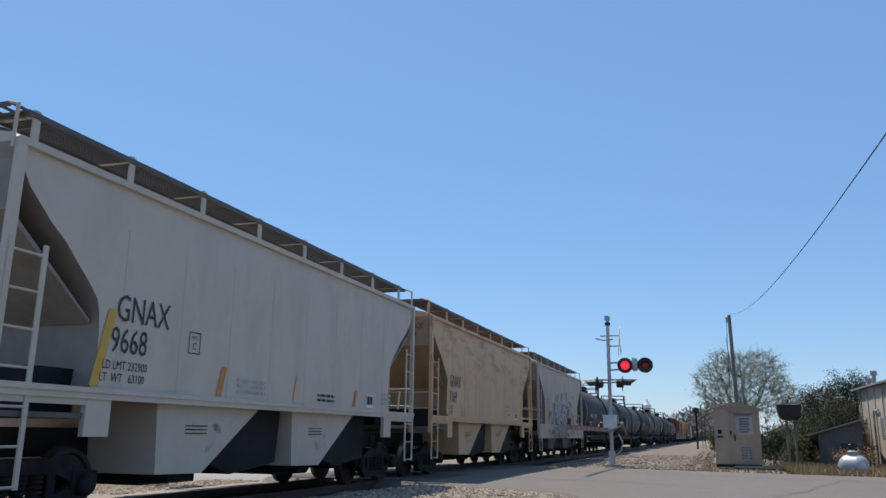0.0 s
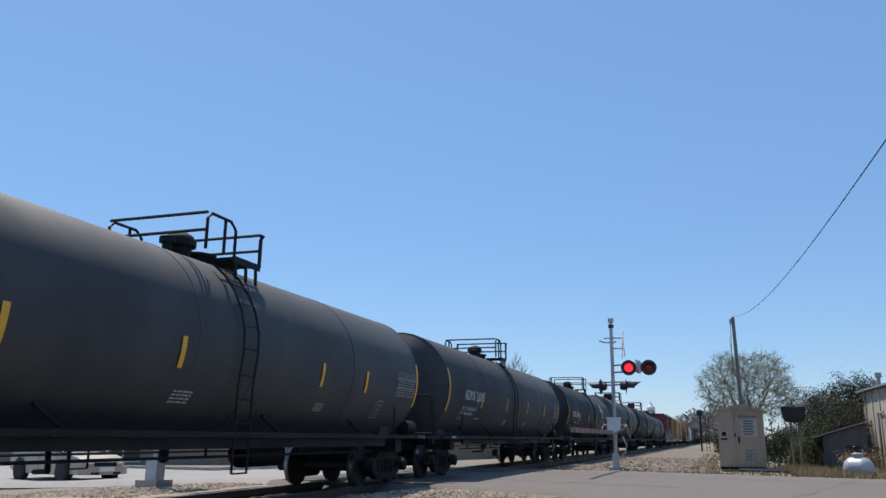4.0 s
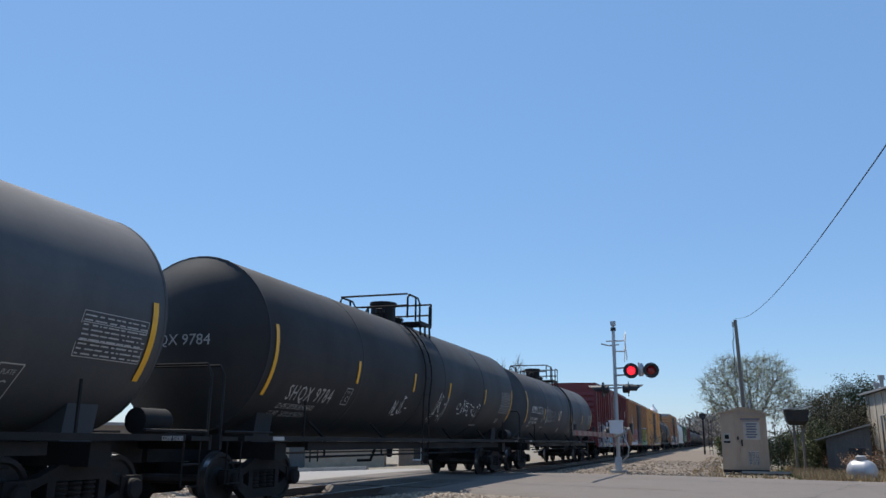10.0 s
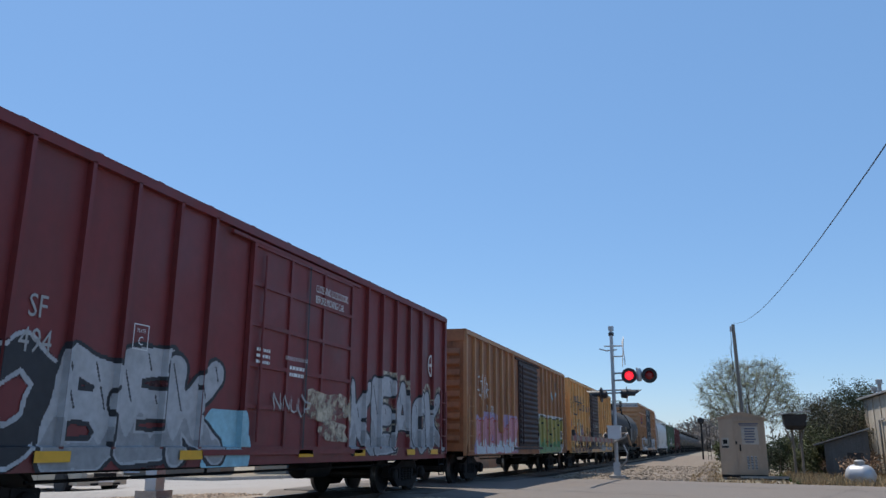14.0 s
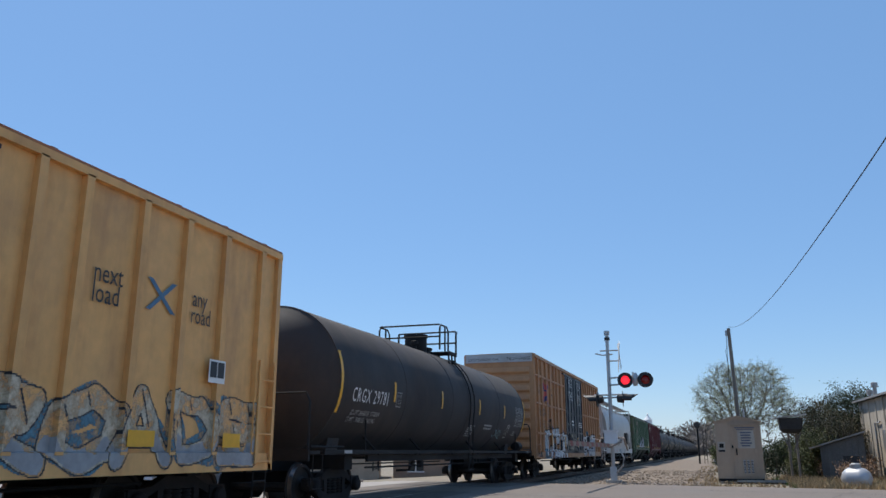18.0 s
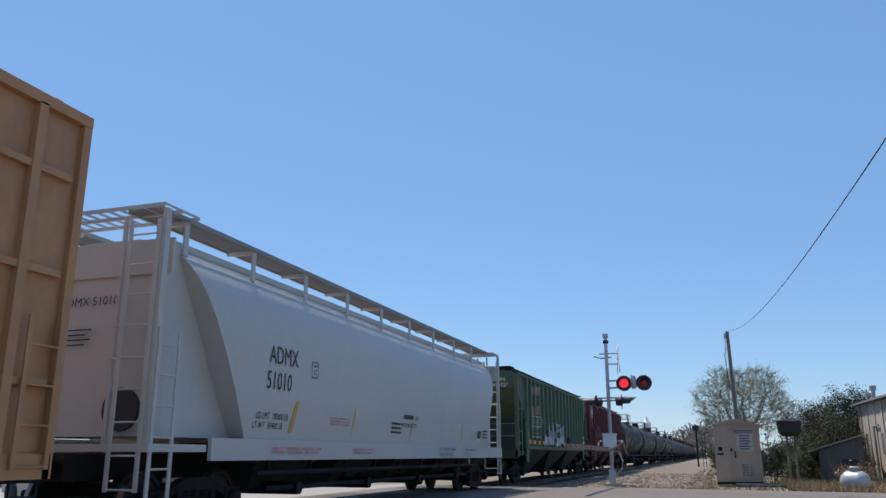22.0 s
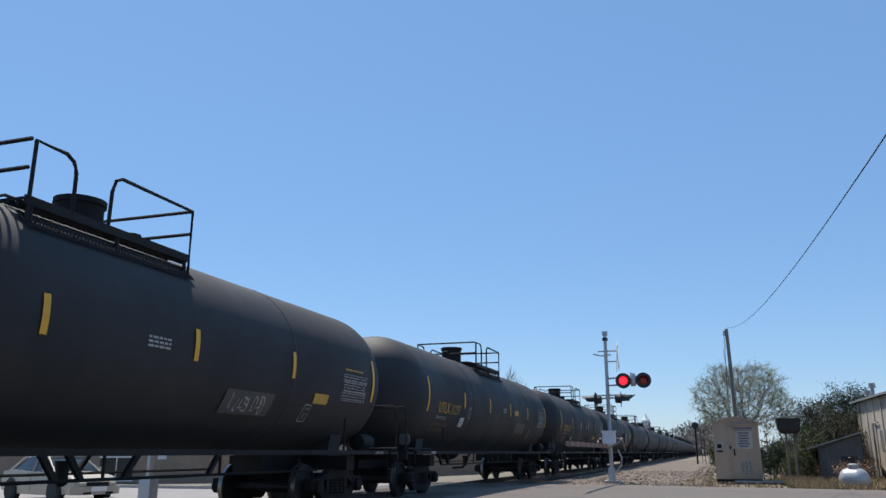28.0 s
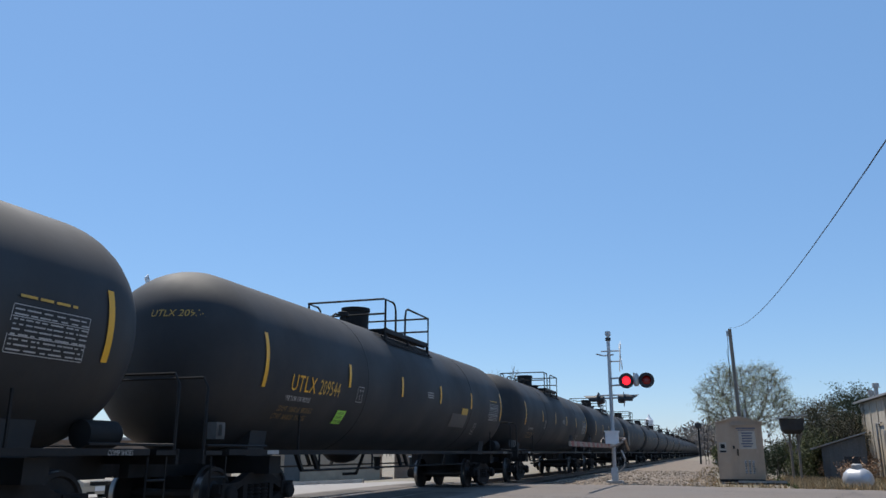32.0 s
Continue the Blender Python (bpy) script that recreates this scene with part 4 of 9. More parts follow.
def white_hopper(middle):
    """The long clean hopper with rounded shoulders."""
    car = railcar("covered_hopper", "clean white covered hopper car with rounded shoulders", "hopper car", middle)
    L = 17.9
    h = L / 2
    pm = M["hop_clean"]
    prof = [(1.25, 1.46), (1.5, 1.49), (2.0, 1.535), (2.5, 1.55), (3.0, 1.535), (3.3, 1.49), (3.5, 1.43), (3.68, 1.34), (3.85, 1.22), (4.0, 1.04), (4.1, 0.8), (4.16, 0.45)]
    body = bmesh.new()
    levels(body, [(z, w, h - (0.72 + (3.8 - z) * 0.60 if z < 3.8 else 0.68)) for z, w in prof])
    part("body", body, pm, car, "bulging white steel sides")
    side = lambda y, z: 0.012 + (float(np.interp(z, [p[0] for p in prof], [p[1] for p in prof])) if z > 1.28 else 1.545)
    for s in (-1, 1):
        part("side_sill", boxed((s * 1.5 - 0.03, s * 1.5 + 0.03, -h + 1.3, h - 0.1, 0.98, 1.30)), pm, car)
        part("slope_sheet", prism(bmesh.new(), [(s * (h - 0.3), 3.95), (s * (h - 0.3), 1.3), (s * (h - 2.3), 1.3), (s * (h - 0.75), 3.95)], -1.18, 1.18), pm, car)
        part("end_sheet", boxed((-1.4, 1.4, s * (h - 0.28) - 0.02, s * (h - 0.28) + 0.02, 3.5, 4.0)), pm, car)
        part("end_platform", boxed((-1.5, 1.5, s * (h - 0.6) - 0.62, s * (h - 0.6) + 0.62, 1.1, 1.2)), pm, car)
        for x in (-1, 1):
            part("corner_post", boxed((x * 1.42 - 0.035, x * 1.42 + 0.035, s * (h - 0.05) - 0.05, s * (h - 0.05) + 0.05, 1.1, 4.35)), pm, car)
            part("end_post", boxed((x * 0.7 - 0.025, x * 0.7 + 0.025, s * (h - 0.1) - 0.025, s * (h - 0.1) + 0.025, 1.1, 4.3)), pm, car)
            ladder(car, x * 1.47, s * (h - 0.06), s * (h - 0.48), 0.45, 2.7, 0.4, pm)
            bm = bmesh.new()
            lathe_y(bm, [(s * (h - 0.26) - 0.03, 0.29), (s * (h - 0.26) + 0.035, 0.29)], x * 0.78, 1.65, 20)
            part("end_opening", bm, M["black"], car, "dark round opening in the end sheet")
        end_ladder(car, s * (h + 0.02), 0.9, 1.36, 0.6, 4.2, 0.42, pm)
        crosswalk(car, min(s * (h - 0.75), s * (h + 0.02)), max(s * (h - 0.75), s * (h + 0.02)), -1.42, 1.42, 4.42, pm)
        part("end_handhold", tubes([[(0.7, s * (h - 0.05), 2.3), (1.42, s * (h - 0.05), 2.3)], [(0.7, s * (h - 0.05), 2.75), (1.42, s * (h - 0.05), 2.75)]], 0.016, 5), pm, car)
    part("center_sill", boxed((-0.28, 0.28, -h - 0.1, h + 0.1, 0.72, 1.08)), M["steel"], car)
    for c in (-4.6, -1.55, 1.55, 4.6):
        bay = bmesh.new()
        rings(bay, [[(1.4, c - 1.5, 1.25), (1.4, c + 1.5, 1.25), (-1.4, c + 1.5, 1.25), (-1.4, c - 1.5, 1.25)], [(0.5, c - 0.4, 0.5), (0.5, c + 0.4, 0.5), (-0.5, c + 0.4, 0.5), (-0.5, c - 0.4, 0.5)]])
        # the underside's shade is put into this dark bay colour
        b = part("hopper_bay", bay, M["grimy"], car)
        part("outlet", lathe_x(bmesh.new(), [(-1.3, 0.11), (1.3, 0.11)], c, 0.5, 12), M["steel"], b)
    part("air_pipe", tubes([[(1.36, -6.2, 0.78), (1.36, 6.2, 0.78)], [(1.2, -5.6, 0.52), (1.2, 5.6, 0.52)]], 0.045, 8), M["steel"], car)
    for k in range(9):
        y = -5.8 + k * 1.45
        part("pipe_hanger", boxed((1.33, 1.38, y - 0.02, y + 0.02, 0.7, 1.0)), M["steel"], car)
    for x in (-1, 1):
        grating(car, h - 0.1, x * 0.72, x * 1.25, 4.42, M["board_grey"], 0.06, 12)
        part("eave_rail", boxed((x * 1.02 - 0.03, x * 1.02 + 0.03, -h + 0.7, h - 0.7, 4.0, 4.1)), pm, car)
        for k in range(10):
            y = -h + 0.75 + k * (L - 1.5) / 9
            part("walkway_bracket", boxed((x * 1.22 - 0.015, x * 1.22 + 0.015, y - 0.05, y + 0.05, 3.86, 4.38), (min(x * 0.7, x * 1.22), max(x * 0.7, x * 1.22), y - 0.03, y + 0.03, 4.32, 4.38)), pm, car)
    trucks(car, h - 1.7)
    couplers(car, h - 0.1)
    text_on(car, "ADMX", -6.25, 2.52, 0.42, M["black"], side, 0.78)
    text_on(car, "51010", -6.3, 2.10, 0.42, M["black"], side, 0.78)
    text_on(car, "LD LMT  193600 LB", -6.5, 1.62, 0.15, M["black"], side, 0.8)
    text_on(car, "LT WT   69400 LB", -6.58, 1.47, 0.15, M["black"], side, 0.8)
    label_box(car, -4.8, 2.4, 0.25, side, M["black"])
    for y, m in ((-5.44, M["stencil_y"]), (-2.97, M["em_patch"]), (0.28, M["em_patch"]), (4.3, M["em_patch"])):
        patch_on(car, y, y + 0.12, 1.42, 1.95, m, side, "reflector_stripe", 0.16)
    bars_on(car, -3.9, 1.72, 0.8, 3, 0.03, M["g_pink"], side, 3)
    bars_on(car, -0.9, 1.72, 0.6, 3, 0.05, M["black"], side, 4)
    patch_on(car, -0.2, 0.42, 1.87, 1.97, M["black"], side, "logo_bar")
    text_on(car, "37300", 0.5, 1.86, 0.14, M["black"], side, 0.8)
    text_on(car, "INTERIOR COATED", -0.3, 1.68, 0.14, M["black"], side, 0.8)
    text_on(car, "VALVES IN OPEN POSITION WHEN", 2.3, 1.17, 0.11, M["black"], side, 0.8)
    text_on(car, "HANDLES IN LINE WITH PIPE", 2.3, 1.04, 0.11, M["black"], side, 0.8)
    text_on(car, "OUTLET TUBE IS INTERIOR PORTION", 4.5, 1.17, 0.09, M["black"], side, 0.8)
    text_on(car, "BEFORE SHIPPING CAR", 4.5, 1.05, 0.09, M["black"], side, 0.8)
    bars_on(car, -6.0, 1.15, 1.7, 2, 0.035, M["g_pink"], side, 5)
    bars_on(car, -2.9, 1.15, 0.9, 2, 0.035, M["g_pink"], side, 6)
    bars_on(car, 6.5, 1.75, 0.6, 3, 0.05, M["black"], side, 8)
    aci_label(car, 5.95, 1.5, 0.34, side, M["cream"], M["black"])
    end_text(car, "ADMX 51010", -0.45, 3.1, 0.18, M["black"], -h + 0.24)
    bars = boxed(*[(-0.3, 0.15 - 0.1 * (k % 2), -h + 0.235, -h + 0.245, 2.75 - k * 0.07, 2.77 - k * 0.07) for k in range(4)])
    part("fine_print", bars, M["black"], car)
    return car


RIBS = [-6.99, -6.27, -5.52, -4.7, -3.86, -3.0, -2.1, -1.2, -0.3, 0.6, 1.5, 2.4, 3.25, 4.1, 4.9, 5.65, 6.35, 6.99]


def ribskin(y, z):
    """The outer skin of a ribbed hopper: posts over sheet."""
    return 1.522 if any(abs(y - p) < 0.065 for p in RIBS) else 1.424


def ribbed_hopper(middle, paint_m, post_m, label, seed, bay_m):
    """Covered hopper with upright posts along the sides."""
    car = railcar("covered_hopper", label, "hopper car", middle)
    L = 16.85
    h = L / 2
    body = bmesh.new()
    levels(body, [(1.38, 1.42, h - 1.5), (2.35, 1.42, h - 1.48), (2.42, 1.42, h - 1.42), (3.38, 1.42, h - 0.12), (3.5, 1.42, h - 0.02), (4.05, 1.42, h), (4.14, 1.2, h), (4.22, 0.5, h)])
    # low end faces take the dark bay colour as shade below the slope
    shade_ends(part("body", body, paint_m, car, "steel sides with sloping end sheets"), bay_m, h - 1.6, 2.4)
    side = lambda y, z: 1.432
    for x in (-1, 1):
        part("eave_rail", boxed((x * 1.45 - 0.05, x * 1.45 + 0.05, -h, h, 4.0, 4.08)), paint_m, car)
        part("side_sill", boxed((x * 1.44 - 0.05, x * 1.44 + 0.05, -h + 1.4, h - 1.4, 1.28, 1.42)), paint_m, car)
        for y in RIBS:
            part("side_post", boxed((x * 1.47 - 0.05, x * 1.47 + 0.05, y - 0.055, y + 0.055, 1.36, 4.02)), post_m, car)
    part("center_sill", boxed((-0.28, 0.28, -h - 0.3, h + 0.3, 0.72, 1.08)), M["steel"], car)
    for c in (-4.3, 0.0, 4.3):
        bay = bmesh.new()
        rings(bay, [[(1.4, c - 2.1, 1.32), (1.4, c + 2.1, 1.32), (-1.4, c + 2.1, 1.32), (-1.4, c - 2.1, 1.32)], [(0.75, c - 0.6, 0.42), (0.75, c + 0.6, 0.42), (-0.75, c + 0.6, 0.42), (-0.75, c - 0.6, 0.42)]])
        b = part("hopper_bay", bay, bay_m, car, "greasy sloped discharge bay, darkened for the shade under the sill")
        part("outlet_gate", boxed((-0.8, 0.8, c - 0.7, c + 0.7, 0.32, 0.42)), M["steel"], b)
        part("gate_shaft", tubes([[(-1.35, c + 0.8, 0.4), (1.35, c + 0.8, 0.4)]], 0.035, 8), M["steel"], b)
    for s in (-1, 1):
        part("end_platform", boxed((-1.42, 1.42, min(s * (h - 1.7), s * h), max(s * (h - 1.7), s * h), 1.12, 1.22), (-1.42, 1.42, s * h - 0.04, s * h + 0.04, 0.95, 1.25)), bay_m, car)
        part("end_shroud", boxed((-1.0, 1.0, s * (h - 1.55) - 0.2, s * (h - 1.55) + 0.2, 1.2, 2.4)), bay_m, car)
        for x in (-1, 1):
            part("corner_post", boxed((x * 1.4 - 0.06, x * 1.4 + 0.06, s * (h - 0.02) - 0.06, s * (h - 0.02) + 0.06, 1.0, 4.02)), paint_m, car)
            ladder(car, x * 1.47, s * (h - 0.05), s * (h - 0.55), 1.05, 3.1, 0.42, post_m)
            part("end_sill_plate", boxed((x * 1.44 - 0.03, x * 1.44 + 0.03, min(s * (h - 1.7), s * (h - 1.3)), max(s * (h - 1.7), s * (h - 1.3)), 0.8, 1.35)), paint_m, car)
        end_ladder(car, s * (h + 0.05), -0.5, -0.05, 1.2, 3.6, 0.42, post_m)
        part("grab_rail", tubes([[(1.4, s * h, 1.75), (-1.4, s * h, 1.75)], [(1.4, s * h, 2.2), (-1.4, s * h, 2.2)]], 0.016, 5), post_m, car)
        crosswalk(car, min(s * (h - 0.65), s * h), max(s * (h - 0.65), s * h), -1.2, 1.2, 4.33, M["steel"])
    for x in (-1, 1):
        grating(car, h - 0.3, x * 0.6, x * 1.15, 4.31, M["steel"], 0.14, 5)
        for k in range(8):
            y = -h + 0.5 + k * (L - 1.0) / 7
            part("walkway_bracket", boxed((x * 1.13 - 0.015, x * 1.13 + 0.015, y - 0.03, y + 0.03, 4.1, 4.29)), paint_m, car)
    part("roof_hatch", boxed((-0.4, 0.4, -h + 0.8, h - 0.8, 4.2, 4.34)), M["steel"], car)
    part("brake_wheel", BRAKE_WHEEL, None, car, "", (-0.7, -h - 0.14, 2.3))
    trucks(car, h - 1.15)
    couplers(car, h + 0.02)
    return car, side


# ---- tank cars ----
def tank_body(r, zc, half, depth, n=48, square=1.0):
    if square < 0.8:
        # a shallow dished head with a crisp rim
        R = (r * r + depth * depth) / (2 * depth)
        cap = [(math.sqrt(R * R - q * q) - (R - depth), q) for q in [r * k for k in (0.02, 0.2, 0.4, 0.6, 0.75, 0.88, 0.96)]] + [(0.02, r * 0.995)]
        prof = [(-half - d, q) for d, q in cap] + [(-half, r), (0, r), (half, r)] + [(half + d, q) for d, q in cap[::-1]]
        bm = bmesh.new()
        lathe_y(bm, prof, 0, zc, n)
        return bm
    prof = [(-half - depth * math.cos(a) ** square, r * math.sin(a) ** square) for a in [radians(d) for d in (2, 10, 20, 30, 40, 50, 60, 68, 76, 84)]]
    prof += [(-half, r), (-half * 0.5, r), (0, r), (half * 0.5, r), (half, r)]
    prof += [(half + depth * math.cos(a) ** square, r * math.sin(a) ** square) for a in [radians(d) for d in (84, 76, 68, 60, 50, 40, 30, 20, 10, 2)]]
    bm = bmesh.new()
    lathe_y(bm, prof, 0, zc, n)
    return bm


def tank_car(middle, label, paint_m, r=1.5, zc=2.39, half=7.85, depth=0.9, platform=(-1.15, 1.35), tall=4.5, w=0.94, dome="drum", detail=True, marks=(), seed=1, plain_rail=True, style="ladder", rung=None, drum_y=None, valve_y=None):
    car = railcar("tank_car", label, "tank car", middle)
    h = half + depth
    n = 48 if detail else 28
    part("tank", tank_body(r, zc, half, *((depth * 0.66, n, 0.66) if depth < 1 else (depth, n, 0.9))), paint_m, car, "welded steel tank barrel")
    for y in ((-half, -half * 0.55, -0.75, 0.75, half * 0.55, half) if detail and style == "ladder" else (-half * 0.45, half * 0.55) if detail else ()):
        bm = bmesh.new()
        lathe_y(bm, [(y - 0.025, r), (y - 0.02, r + 0.007), (y + 0.02, r + 0.007), (y + 0.025, r)], 0, zc, n)
        part("weld_seam", bm, paint_m, car)
    P = M["steel"]
    top = zc + r
    # platform, handrails, fittings
    y0, y1 = platform
    yd = y0 + (y1 - y0) * (0.48 if style == "ladder" else 0.0)
    pz = top - (0.02 if style == "ladder" else 0.15)
    for x in (-1, 1):
        pf = bmesh.new()
        for k in range(5):
            xx = x * (0.42 + 0.11 * k)
            box(pf, xx - 0.012, xx + 0.012, yd, y1, pz, pz + 0.03)
        box(pf, min(x * 0.4, x * 0.44), max(x * 0.4, x * 0.44), yd, y1, pz - 0.05, pz + 0.035)
        box(pf, min(x * w, x * (w + 0.03)), max(x * w, x * (w + 0.03)), yd, y1, pz - 0.06, pz + 0.05)
        k = yd
        while k < y1:
            box(pf, min(x * 0.42, x * w), max(x * 0.42, x * w), k - 0.01, k + 0.01, pz - 0.01, pz + 0.025)
            k += 0.12
        part("platform", pf, P, car, "black grated walkway on the barrel", smooth=False)
    for y in ((yd + 0.1, (yd + y1) / 2, y1 - 0.1) if detail else ()):
        for x in (-1, 1):
            part("platform_bracket", tubes([[(x * w, y, pz), (x * w * 1.02, y, zc + math.sqrt(max(r * r - w * w, 0)) - 0.02)]], 0.03, 5), P, car)
    rail = tall - pz
    for x in (-1, 1):
        xx = x * (w + 0.01)
        m = (y0 + y1) / 2
        if style == "struts":
            lines = [[(xx, y0 + 0.06, pz - 0.3), (xx, y0 + 0.06, pz + rail), (xx, -1.0, pz + rail), (xx, -0.88, pz + rail - 0.06), (xx, -0.82, pz + rail - 0.2), (xx, -0.81, pz)],
                     [(xx, -0.19, pz), (xx, -0.18, pz + rail - 0.22), (xx, -0.13, pz + rail - 0.06), (xx, -0.02, pz + rail), (xx, y1, pz + rail), (xx, y1, pz - 0.4)]]
            gr = bmesh.new()
            for k in range(5):
                box(gr, x * (0.96 + 0.045 * k) - 0.008, x * (0.96 + 0.045 * k) + 0.008, y0, y1, 3.72 - 0.045 * k, 3.745 - 0.045 * k)
            for k in range(52):
                yy = y0 + (y1 - y0) * k / 51
                rings(gr, [[(x * 0.95, yy - 0.008, 3.74), (x * 0.95, yy + 0.008, 3.74), (x * 0.95, yy + 0.008, 3.72), (x * 0.95, yy - 0.008, 3.72)], [(x * 1.15, yy - 0.008, 3.56), (x * 1.15, yy + 0.008, 3.56), (x * 1.15, yy + 0.008, 3.54), (x * 1.15, yy - 0.008, 3.54)]])
            part("side_grating", gr, P, car, "sloping perforated foot board", smooth=False)
            part("deck_beam", boxed((x * 0.93 - 0.02, x * 0.93 + 0.02, y0, y1, 3.80, 3.87)), P, car)
        elif plain_rail:
            a, b = [(xx, y0, pz + rail - 0.3), (xx, y0, pz)], None
            lines = [[(xx, y0 + 0.0, pz), (xx, y0, pz + rail - 0.1), (xx, y0 + 0.1, pz + rail), (xx, m - 0.15, pz + rail), (xx, m, pz + rail - 0.12), (xx, m, pz)],
                     [(xx, m + 0.75, pz), (xx, m + 0.75, pz + rail - 0.1), (xx, m + 0.85, pz + rail), (xx, y1, pz + rail), (xx, y1, pz)], [(xx, m - 0.3, pz), (xx, m - 0.3, pz + rail)]]
        else:
            lines = [[(xx, y0, pz), (xx, y0, pz + rail), (xx, y1 - 0.45, pz + rail), (xx, y1 - 0.3, pz + rail - 0.15), (xx, y1 - 0.3, pz)], [(xx, y1, pz), (xx, y1, pz + rail)], [(xx, m, pz), (xx, m, pz + rail)], [(xx, y0, pz + rail * 0.5), (xx, y1 - 0.3, pz + rail * 0.5)]]
        for ln in lines:
            part("handrail", tubes([ln], 0.026, 6), P, car, "bent pipe handrail")
    for y in (y0, y1):
        part("end_rail", tubes([[(-w, y, pz + rail), (w, y, pz + rail)]], 0.026, 6), P, car)
        part("end_rail", tubes([[(-w, y, pz + rail * 0.52), (w, y, pz + rail * 0.52)]], 0.026, 6), P, car)
    dm = bmesh.new()
    if dome == "drum":
        lathe_z(dm, [(top - 0.1, 0.33), (top + 0.42, 0.33), (top + 0.42, 0.36), (top + 0.50, 0.36), (top + 0.51, 0.3)], 0, y0 + (y1 - y0) * 0.36 if drum_y is None else drum_y, 20)
    else:
        lathe_z(dm, [(top - 0.1, 0.2), (top + 0.2, 0.2), (top + 0.2, 0.27), (top + 0.3, 0.27), (top + 0.38, 0.22), (top + 0.44, 0.12), (top + 0.46, 0.03)], 0, y0 + (y1 - y0) * 0.38, 20)
    part("valve_housing", dm, P, car, "black lidded valve housing")
    mw = bmesh.new()
    lathe_z(mw, [(top - 0.1, 0.27), (top + 0.12, 0.27), (top + 0.12, 0.31), (top + 0.17, 0.31), (top + 0.2, 0.2)], 0, y0 + (y1 - y0) * 0.72, 16)
    part("manway", mw, P, car)
    vv = bmesh.new()
    lathe_z(vv, [(top - 0.05, 0.08), (top + 0.16, 0.08), (top + 0.16, 0.13), (top + 0.26, 0.13), (top + 0.28, 0.06)], 0.1, y0 + (y1 - y0) * 0.1 if valve_y is None else valve_y, 10)
    part("relief_valve", vv, P, car)
    # ladders over the barrel beside the platform's end
    if detail and style == "ladder":
        yl = rung if rung is not None else y0 + 0.5 if dome == "dome" else y1 - 0.35
        for x in (-1, 1):
            lb = bmesh.new()
            for yy in (yl - 0.2, yl + 0.2):
                pts = [(x * (r + 0.08) * math.cos(a), yy, zc + (r + 0.08) * math.sin(a)) for a in [radians(d) for d in (56, 44, 32, 20, 8, -4)]]
                pts += [(x * 1.52, yy, zc - 0.6), (x * 1.5, yy, 0.5)]
                tube(lb, pts, 0.02, 5)
            for a in (50, 37, 24, 11, -2):
                aa = radians(a)
                tube(lb, [(x * (r + 0.08) * math.cos(aa), yl - 0.2, zc + (r + 0.08) * math.sin(aa)), (x * (r + 0.08) * math.cos(aa), yl + 0.2, zc + (r + 0.08) * math.sin(aa))], 0.014, 5)
            z = zc - 0.45
            while z > 0.5:
                tube(lb, [(x * 1.51, yl - 0.2, z), (x * 1.51, yl + 0.2, z)], 0.014, 5)
                z -= 0.36
            part("ladder", lb, P, car)
    # underframe
    for s in (-1, 1):
        st = bmesh.new()
        box(st, -0.3, 0.3, min(s * (half - 2.4), s * (h + 0.35)), max(s * (half - 2.4), s * (h + 0.35)), 0.70, 1.02)
        box(st, -1.35, 1.35, s * (half - 0.75) - 0.18, s * (half - 0.75) + 0.18, 0.72, 1.0)
        part("stub_sill", st, P, car)
        cr = bmesh.new()
        a = [radians(d) for d in (228, 240, 255, 270, 285, 300, 312)]
        rings(cr, [[(r * 1.005 * math.cos(t), y, zc + r * 1.005 * math.sin(t)) for t in a] + [(0.95, y, 1.0), (-0.95, y, 1.0)] for y in (s * (half - 0.75) - 0.25, s * (half - 0.75) + 0.25)])
        part("bolster_saddle", cr, paint_m, car)
        ep = bmesh.new()
        box(ep, -1.5, 1.5, min(s * (h - 0.15), s * (h + 0.28)), max(s * (h - 0.15), s * (h + 0.28)), 1.02, 1.08)
        box(ep, -1.5, 1.5, s * (h + 0.28) - 0.03, s * (h + 0.28) + 0.03, 0.9, 1.1)
        part("end_platform", ep, P, car)
        if detail:
            part("end_handrail", tubes([[(1.46, s * (h + 0.25), 1.06), (1.46, s * (h + 0.25), 1.95), (1.38, s * (h + 0.25), 2.1), (-1.38, s * (h + 0.25), 2.1), (-1.46, s * (h + 0.25), 1.95), (-1.46, s * (h + 0.25), 1.06)]], 0.022, 6), P, car, "thin pipe end handrail")
            for x in (-1, 1):
                part("side_handrail", tubes([[(x * 1.48, s * (h + 0.2), 1.15), (x * 1.5, s * (half - 0.2), 1.15)], [(x * 1.46, s * (half - 1.3), 1.1), (x * 1.46, s * (half - 1.3), 1.7)]], 0.02, 5), P, car)
                step_iron(car, x * 1.48, s * (h - 0.1), P)
